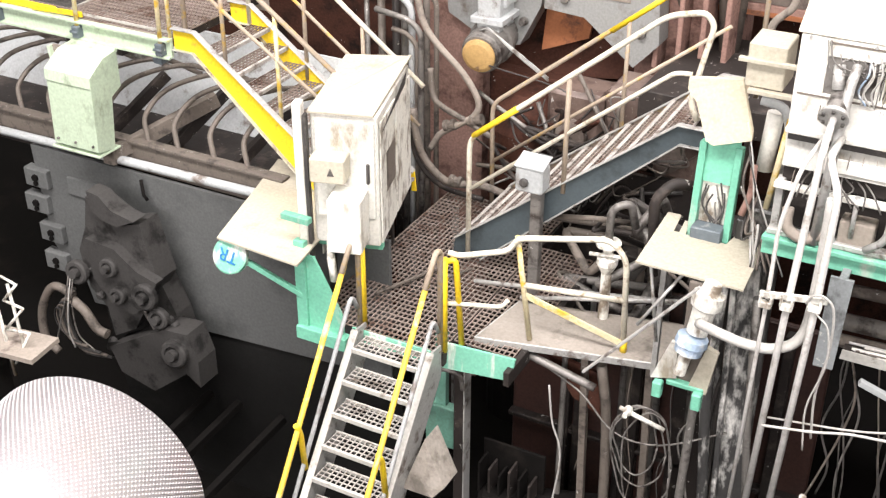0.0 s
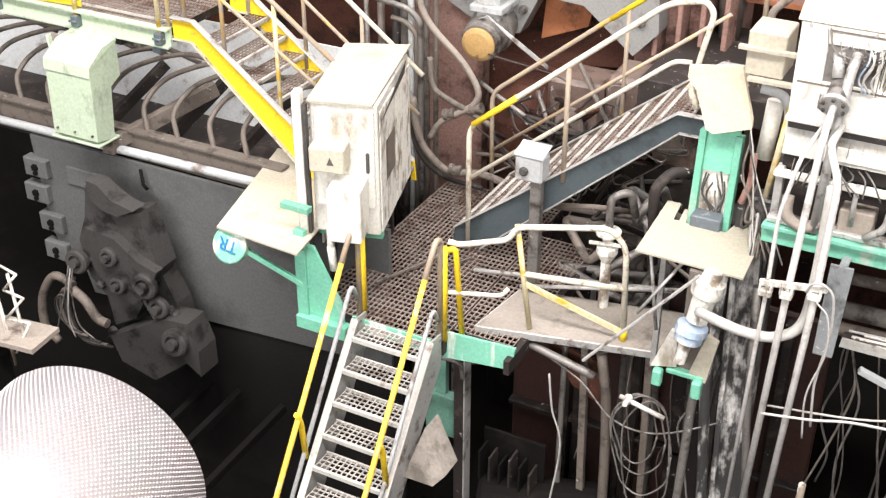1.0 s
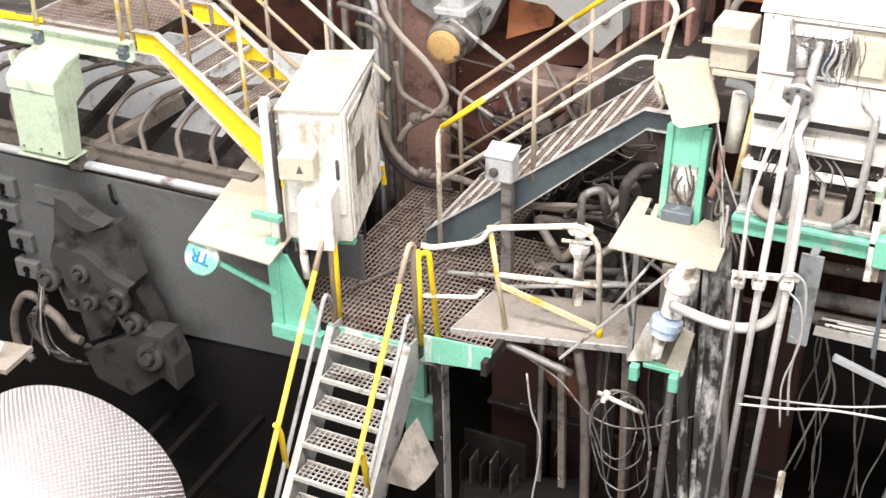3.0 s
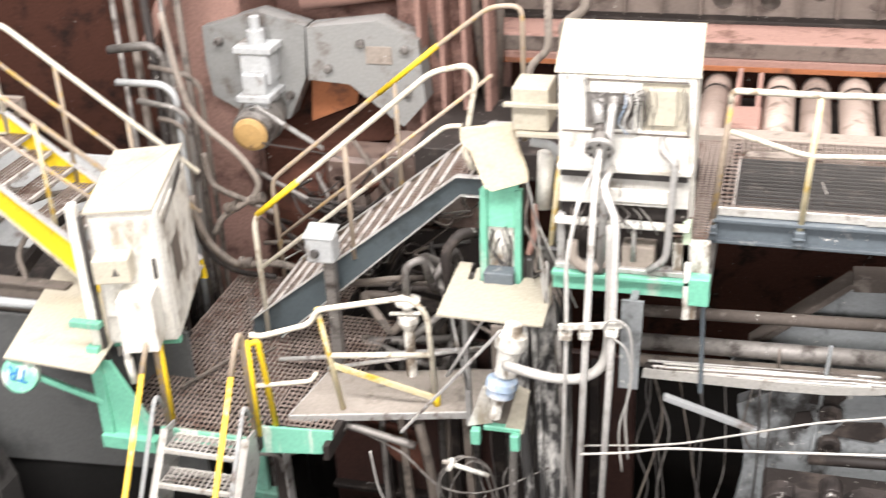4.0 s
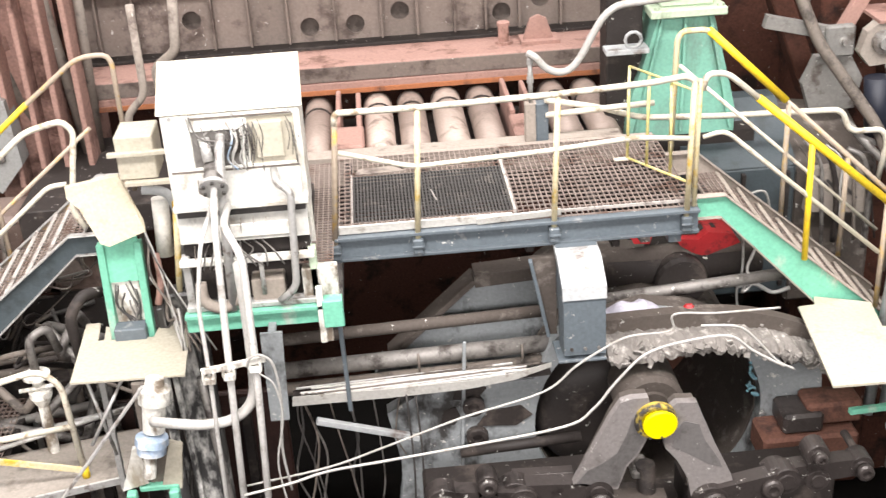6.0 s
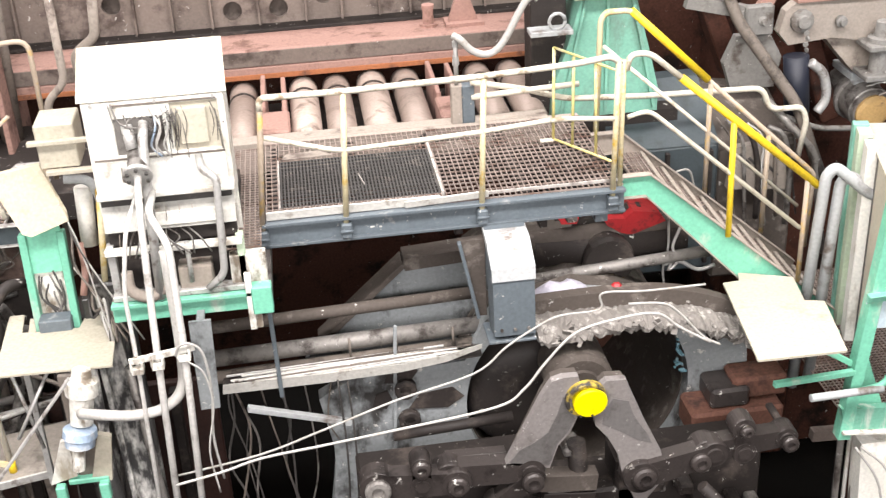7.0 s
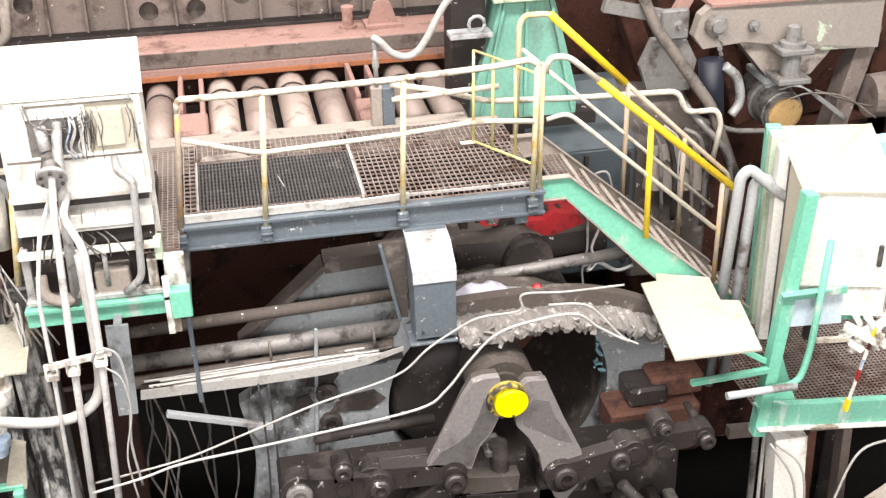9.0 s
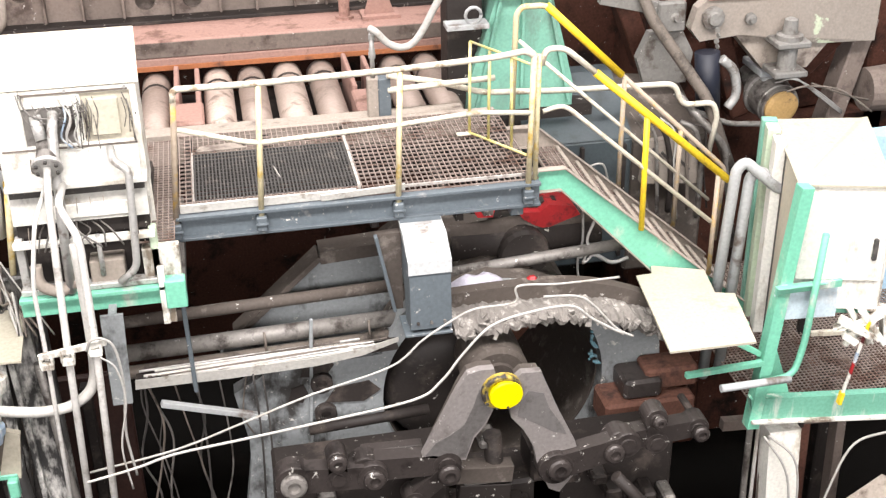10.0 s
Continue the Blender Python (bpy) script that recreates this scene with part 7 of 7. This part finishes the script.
pipe_thing("big_hose", [(-6.1, 10.75, 4.4), (-6.0, 10.7, 4.0), (-5.7, 10.72, 3.72), (-5.2, 10.75, 3.66)], 0.03, SOOTSHADE, "thick grimy hose along the landing", "hose", soft=True, n=10)
for x, z in ((-5.75, 4.32), (-5.42, 4.45), (-5.5, 3.86)):
    solo("hose_coupling", made(lathe, (x - 0.07, 11.0 if z > 4 else 10.66, z), (1, 0, 0.35 if z > 4 else 0.0), [(0, 0.045), (0.01, 0.065), (0.05, 0.065), (0.06, 0.05), (0.1, 0.05), (0.11, 0.065), (0.15, 0.062)], 12), HOSE, "grimy steel hose coupling", "coupling", "hose couplings")
pipe_thing("roll_hose", [(1.40, 10.75, 6.50), (1.46, 10.7, 6.47), (1.56, 10.7, 6.36), (1.68, 10.7, 6.31), (1.79, 10.7, 6.34), (1.89, 10.7, 6.46), (2.0, 10.7, 6.66), (2.1, 10.7, 6.81), (2.24, 10.7, 6.9), (2.47, 10.7, 6.92), (2.9, 10.8, 6.92)], 0.034, PALECABLE, "pale hose arching to the green column", "hose", soft=True, n=10)
t = thing("hose_stub", "pale fitting on a dark green block at the roller table", "pipe fitting")
part("fitting", many((tube, [(1.42, 10.8, 5.98), (1.42, 10.78, 6.46)], 0.022), (lathe, (1.42, 10.79, 6.2), (0, 0, 1), [(0, 0.034), (0.05, 0.034), (0.05, 0.03), (0.09, 0.03)], 10), (lathe, (1.42, 10.785, 6.38), (0, 0, 1), [(0, 0.03), (0.05, 0.03)], 10)), GALV, t)
part("block", made(box, 1.46, 1.58, 10.74, 10.86, 5.6, 6.0, 0.01), BLUEGREY, t, "dark green-grey block")
part("base", made(box, 1.36, 1.48, 10.76, 10.86, 5.6, 6.0, 0.01), TAN, t)

# green column and service pipes behind the right-hand stairs
t = thing("green_column", "sooty mint green flared machine column with a flange", "machine column")
part("shaft", made(slab, [(2.75, 11.3, 6.6), (3.28, 11.3, 6.6), (3.44, 11.3, 6.0), (3.54, 11.3, 5.6), (3.54, 11.3, 5.35), (2.44, 11.3, 5.35), (2.47, 11.3, 5.7), (2.62, 11.3, 6.15)], (0, 0.7, 0)), DIRTYGREEN, t)
part("foundation", made(box, 2.5, 3.76, 11.3, 12.0, 0, 5.35), SOOTSHADE, t)
for x in (2.78, 3.0, 3.24):
    part("rib", made(beam, (x, 11.27, 6.58), (x + (x - 3.01) * 1.1, 11.27, 5.4), 0.03, 0.05, (0, 1, 0)), DIRTYGREEN, t)
part("flange", many((box, 2.64, 3.38, 11.15, 12.1, 6.60, 6.68, 0.01), (box, 2.75, 3.27, 11.25, 12.0, 6.68, 7.3, 0.02), *[(lathe, (x, y, 6.68), (0, 0, 1), [(0, 0.035), (0.03, 0.035)], 6) for x in (2.7, 3.32) for y in (11.2, 11.5)]), PALEGREEN, t)
part("bracket", many((box, 2.2, 2.62, 11.1, 11.3, 6.29, 6.34, 0.006), (tube, [(2.47 + 0.08 * math.cos(a * math.pi / 5), 11.15, 6.42 + 0.08 * math.sin(a * math.pi / 5)) for a in range(11)], 0.018, 6)), PALEGREY, t)
part("pedestal", made(box, 2.26, 2.62, 11.42, 11.75, 4.6, 7.4, 0.01), SOOTSHADE, t)
t = thing("drive_casing", "dark grey machine casing behind the stairs", "machine casing")
part("casing", many((box, 3.0, 4.12, 11.0, 12.0, 3.6, 5.05, 0.03), (slab, [(3.0, 11.0, 5.05), (4.12, 11.0, 5.05), (4.12, 11.8, 5.5), (3.0, 11.8, 5.5)], (0, 0.2, 0))), DARKBLUE, t)
part("gear_case", many((box, 4.13, 5.0, 11.1, 12.0, 3.4, 4.95, 0.04), (slab, [(4.13, 11.1, 4.95), (5.0, 11.1, 4.9), (4.9, 11.8, 5.3), (4.13, 11.8, 5.4)], (0, 0.2, 0))), GRIME, t, "brown grimy gear case")
for k in range(7):
    x = 4.2 + 0.11 * k
    part("cable", made(tube, smooth_line([(x - 0.15, 10.95, 5.35 - 0.03 * k), (x, 10.88, 5.1), (x + 0.04 * (k % 3), 10.86, 4.7), (x + 0.1, 10.9, 4.2 - 0.1 * (k % 2))]), (0.012, 0.02, 0.03)[k % 3], 6), (HOSE, WORNSTEEL, SOOTSHADE, PALECABLE)[k % 4], t)
for k in range(3):
    part("casing_rib", made(box, 3.1 + 0.45 * k, 3.14 + 0.45 * k, 10.94, 11.0, 3.7, 5.0, 0.004), SOOTSHADE, t)
part("side_cover", made(slab, [(4.20, 10.9, 4.56), (4.84, 10.9, 4.50), (4.90, 10.9, 4.72), (4.72, 10.9, 5.05), (4.25, 10.9, 5.02)], (0, 0.1, 0)), FLAKING, t, "dusty worn cover")
for k in range(4):
    part("vent_slot", made(beam, (4.30 + 0.1 * k, 10.893, 4.95 - 0.05 * k), (4.42 + 0.1 * k, 10.893, 4.82 - 0.05 * k), 0.03, 0.012, (0, 1, 0)), WIRE, t)
part("lead", made(tube, smooth_line([(3.5, 10.95, 4.6), (3.55, 10.85, 4.8), (3.75, 10.85, 4.85), (3.85, 10.9, 4.6)]), 0.012, 6), PALECABLE, t)
for pts, r, mat in (([(1.55, 10.72, 6.04), (2.09, 10.9, 5.86), (2.5, 10.9, 5.72), (3.34, 10.9, 5.67), (4.50, 10.9, 5.64), (4.57, 10.9, 5.40), (4.92, 10.9, 5.40), (4.98, 10.9, 5.25), (4.92, 10.9, 4.85)], 0.03, RAIL), ([(1.55, 10.75, 5.88), (2.6, 10.8, 5.9)], 0.03, RAIL), ([(3.9, 11.9, 7.6), (4.1, 11.6, 6.9), (4.35, 11.3, 6.2), (4.9, 11.0, 5.4), (5.2, 10.9, 4.6)], 0.06, HOSE), ([(4.72, 11.0, 5.3), (5.2, 11.1, 5.06), (5.9, 11.2, 4.95)], 0.03, BRACKET), ([(4.55, 11.0, 5.5), (5.1, 10.9, 4.9), (5.3, 10.9, 3.7)], 0.04, WORNSTEEL)):
    pipe_thing("service_pipe", pts, r, mat, "service pipe behind the green-sided stairs", "pipe", "service pipes", bend=0.12)
t = thing("clamp_bracket", "brown-grey clamp bracket with bolts and chains", "bracket")
part("arm", made(beam, (3.86, 11.5, 6.40), (4.5, 11.5, 6.24), 0.1, 0.13), BRACKET, t)
part("hinge_plate", made(box, 4.46, 4.76, 11.4, 11.5, 6.0, 6.32, 0.02), BRACKET, t)
part("hex_plate", made(slab, [(4.42, 11.52, 5.98), (4.78, 11.52, 5.98), (4.92, 11.52, 5.72), (4.86, 11.52, 5.4), (4.4, 11.52, 5.4), (4.3, 11.52, 5.7)], (0, 0.1, 0)), BRACKET, t)
part("side_beam", made(slab, [(4.84, 11.45, 6.0), (4.90, 11.45, 6.22), (5.0, 11.45, 6.30), (6.98, 11.5, 6.30), (6.98, 11.5, 5.70), (6.35, 11.5, 5.72), (5.4, 11.45, 5.90), (4.95, 11.45, 5.86)], (0, 0.14, 0)), FLAKING, t, "dusty brown side beam with flaking pale green paint")
part("beam_top", made(box, 5.0, 7.0, 11.42, 12.0, 6.30, 6.34, 0.006), PINK, t)
part("web", made(slab, [(5.36, 11.55, 5.9), (6.5, 11.55, 5.75), (6.25, 11.55, 5.44), (5.74, 11.55, 5.46)], (0, 0.25, 0)), TAN, t)
for z in (5.48, 5.80):
    part("jack_plate", made(box, 5.70, 6.07, 11.15, 11.5, z, z + 0.07, 0.015), BRACKET, t)
part("jack_screw", made(lathe, (5.88, 11.3, 5.5), (0, 0, 1), [(0, 0.10), (0.3, 0.10), (0.36, 0.14), (0.42, 0.14), (0.43, 0.08), (0.58, 0.07), (0.6, 0.03)], 16), BRACKET, t)
for x, z, r in ((4.64, 6.16, 0.05), (5.06, 6.12, 0.12), (5.48, 6.08, 0.06)):
    part("bolt", made(lathe, (x, 11.44, z), (0, -1, 0), [(0, r), (0.05, r), (0.06, r * 0.6), (0.1, r * 0.55)], 12), BRACKET, t)
for k in range(10):
    part("chain_link", made(lathe, (5.08 + 0.015 * (k % 2), 11.32, 6.02 - 0.06 * k), (1, 0.3, 0.2) if k % 2 else (0.2, 1, 0.2), [(-0.008, 0.028), (0.008, 0.028)], 8), BRACKET, t)
part("sleeve", made(tube, [(4.98, 11.3, 5.8), (5.02, 11.25, 5.2)], 0.13, 14), material("black_blue_sleeve", (0.012, 0.014, 0.025), (0.03, 0.03, 0.04), 0.4, 5.0, 0.5), t, "blue-black rubber sleeve")
part("elbow", made(tube, smooth_line([(5.1, 11.2, 5.75), (5.25, 11.2, 5.6), (5.3, 11.2, 5.35), (5.22, 11.2, 5.2)]), 0.05, 10), GALV, t)
for pts, r, mat in (([(6.2, 11.3, 5.35), (6.6, 11.25, 5.2), (6.9, 11.3, 5.1)], 0.012, HOSE), ([(5.9, 11.25, 5.3), (6.1, 11.2, 5.36), (6.5, 11.2, 5.28), (6.9, 11.2, 5.0)], 0.012, HOSE)):
    pipe_thing("motor_lead", pts, r, mat, "thin lead looping over the motor", "lead", "motor leads", soft=True, n=5)
for a, b, mat in (((6.4, 12.0, 5.3), (7.1, 11.9, 6.1), RUST), ((6.7, 11.8, 4.6), (7.0, 11.8, 5.9), BROWNPLATE), ((4.0, 12.2, 7.0), (4.6, 12.1, 5.4), RUST), ((5.3, 12.0, 6.0), (5.7, 12.0, 4.8), RUST)):
    solo("brace_beam", made(beam, a, b, 0.22, 0.3, (0, 1, 0), 0.02), mat, "red-brown scaled diagonal brace", "brace", "diagonal braces")
solo("pink_drum", made(lathe, (7.0, 11.6, 5.1), (1, 0, 0), [(0, 0.1), (0, 0.24), (0.3, 0.26), (0.8, 0.26)], 20), BROWNPLATE, "dusty brown round housing", "housing")
t = thing("spindle", "rounded rusty spindle head behind the stairs", "spindle")
part("head", made(lathe, (-5.2, 12.0, 3.4), (0, 0, 1), [(0, 0.5), (0.5, 0.5), (0.7, 0.5), (0.95, 0.4), (1.1, 0.22), (1.15, 0.05)], 28), RUST, t)
part("base", made(lathe, (-5.2, 12.0, 0.0), (0, 0, 1), [(0, 0.45), (3.4, 0.45)], 20), PITDARK, t)
SHINYGRIME = material("oily_brown_casting", (0.17, 0.12, 0.10), (0.06, 0.035, 0.03), 0.5, 5.0, 0.35, spread=0.2, splash=0.8)
t = thing("bearing_cap", "scuffed grey bearing cap behind the stairs", "bearing cap")
part("cap", many((box, -4.75, -4.1, 11.36, 11.9, 4.1, 4.86, 0.05), (box, -4.06, -3.55, 11.3, 11.9, 4.1, 5.02, 0.05), (box, -3.5, -3.0, 11.34, 11.9, 4.1, 4.9, 0.05)), SHINYGRIME, t)
part("base", made(box, -4.7, -3.0, 11.35, 11.9, 0, 4.1, 0.03), SOOTSHADE, t)
for x in (-4.4, -3.85, -3.3):
    part("boss", made(lathe, (x, 11.3, 4.42), (0, -1, 0), [(0, 0.17), (0.1, 0.17), (0.12, 0.12)], 16), BROWNPLATE, t)

pipe_thing("yard_pipe", [(-2.2, 12.2, 5.2), (-2.25, 12.1, 6.2), (-2.0, 12.0, 6.4), (-1.95, 12.0, 7.0)], 0.05, TAN, "dusty pipe rising behind the junction box", n=10)
pipe_thing("yard_pipe", [(-2.6, 11.6, 4.0), (-2.5, 11.6, 5.9), (-2.3, 11.6, 6.1), (-2.3, 11.6, 7.0)], 0.04, TAN, "dusty pipe rising behind the junction box", n=10)
solo("sky_blue_cover", made(slab, [(5.87, 9.90, 5.37), (6.30, 9.90, 5.30), (7.4, 9.95, 5.1), (7.4, 10.5, 5.15), (5.75, 10.5, 5.12)], (0, 0, -1.9)), material("sky_blue_paint", (0.42, 0.62, 0.78), (0.65, 0.70, 0.73), 0.4, 3.0, 0.5), "pale sky-blue cabinet behind the white one", "cabinet")
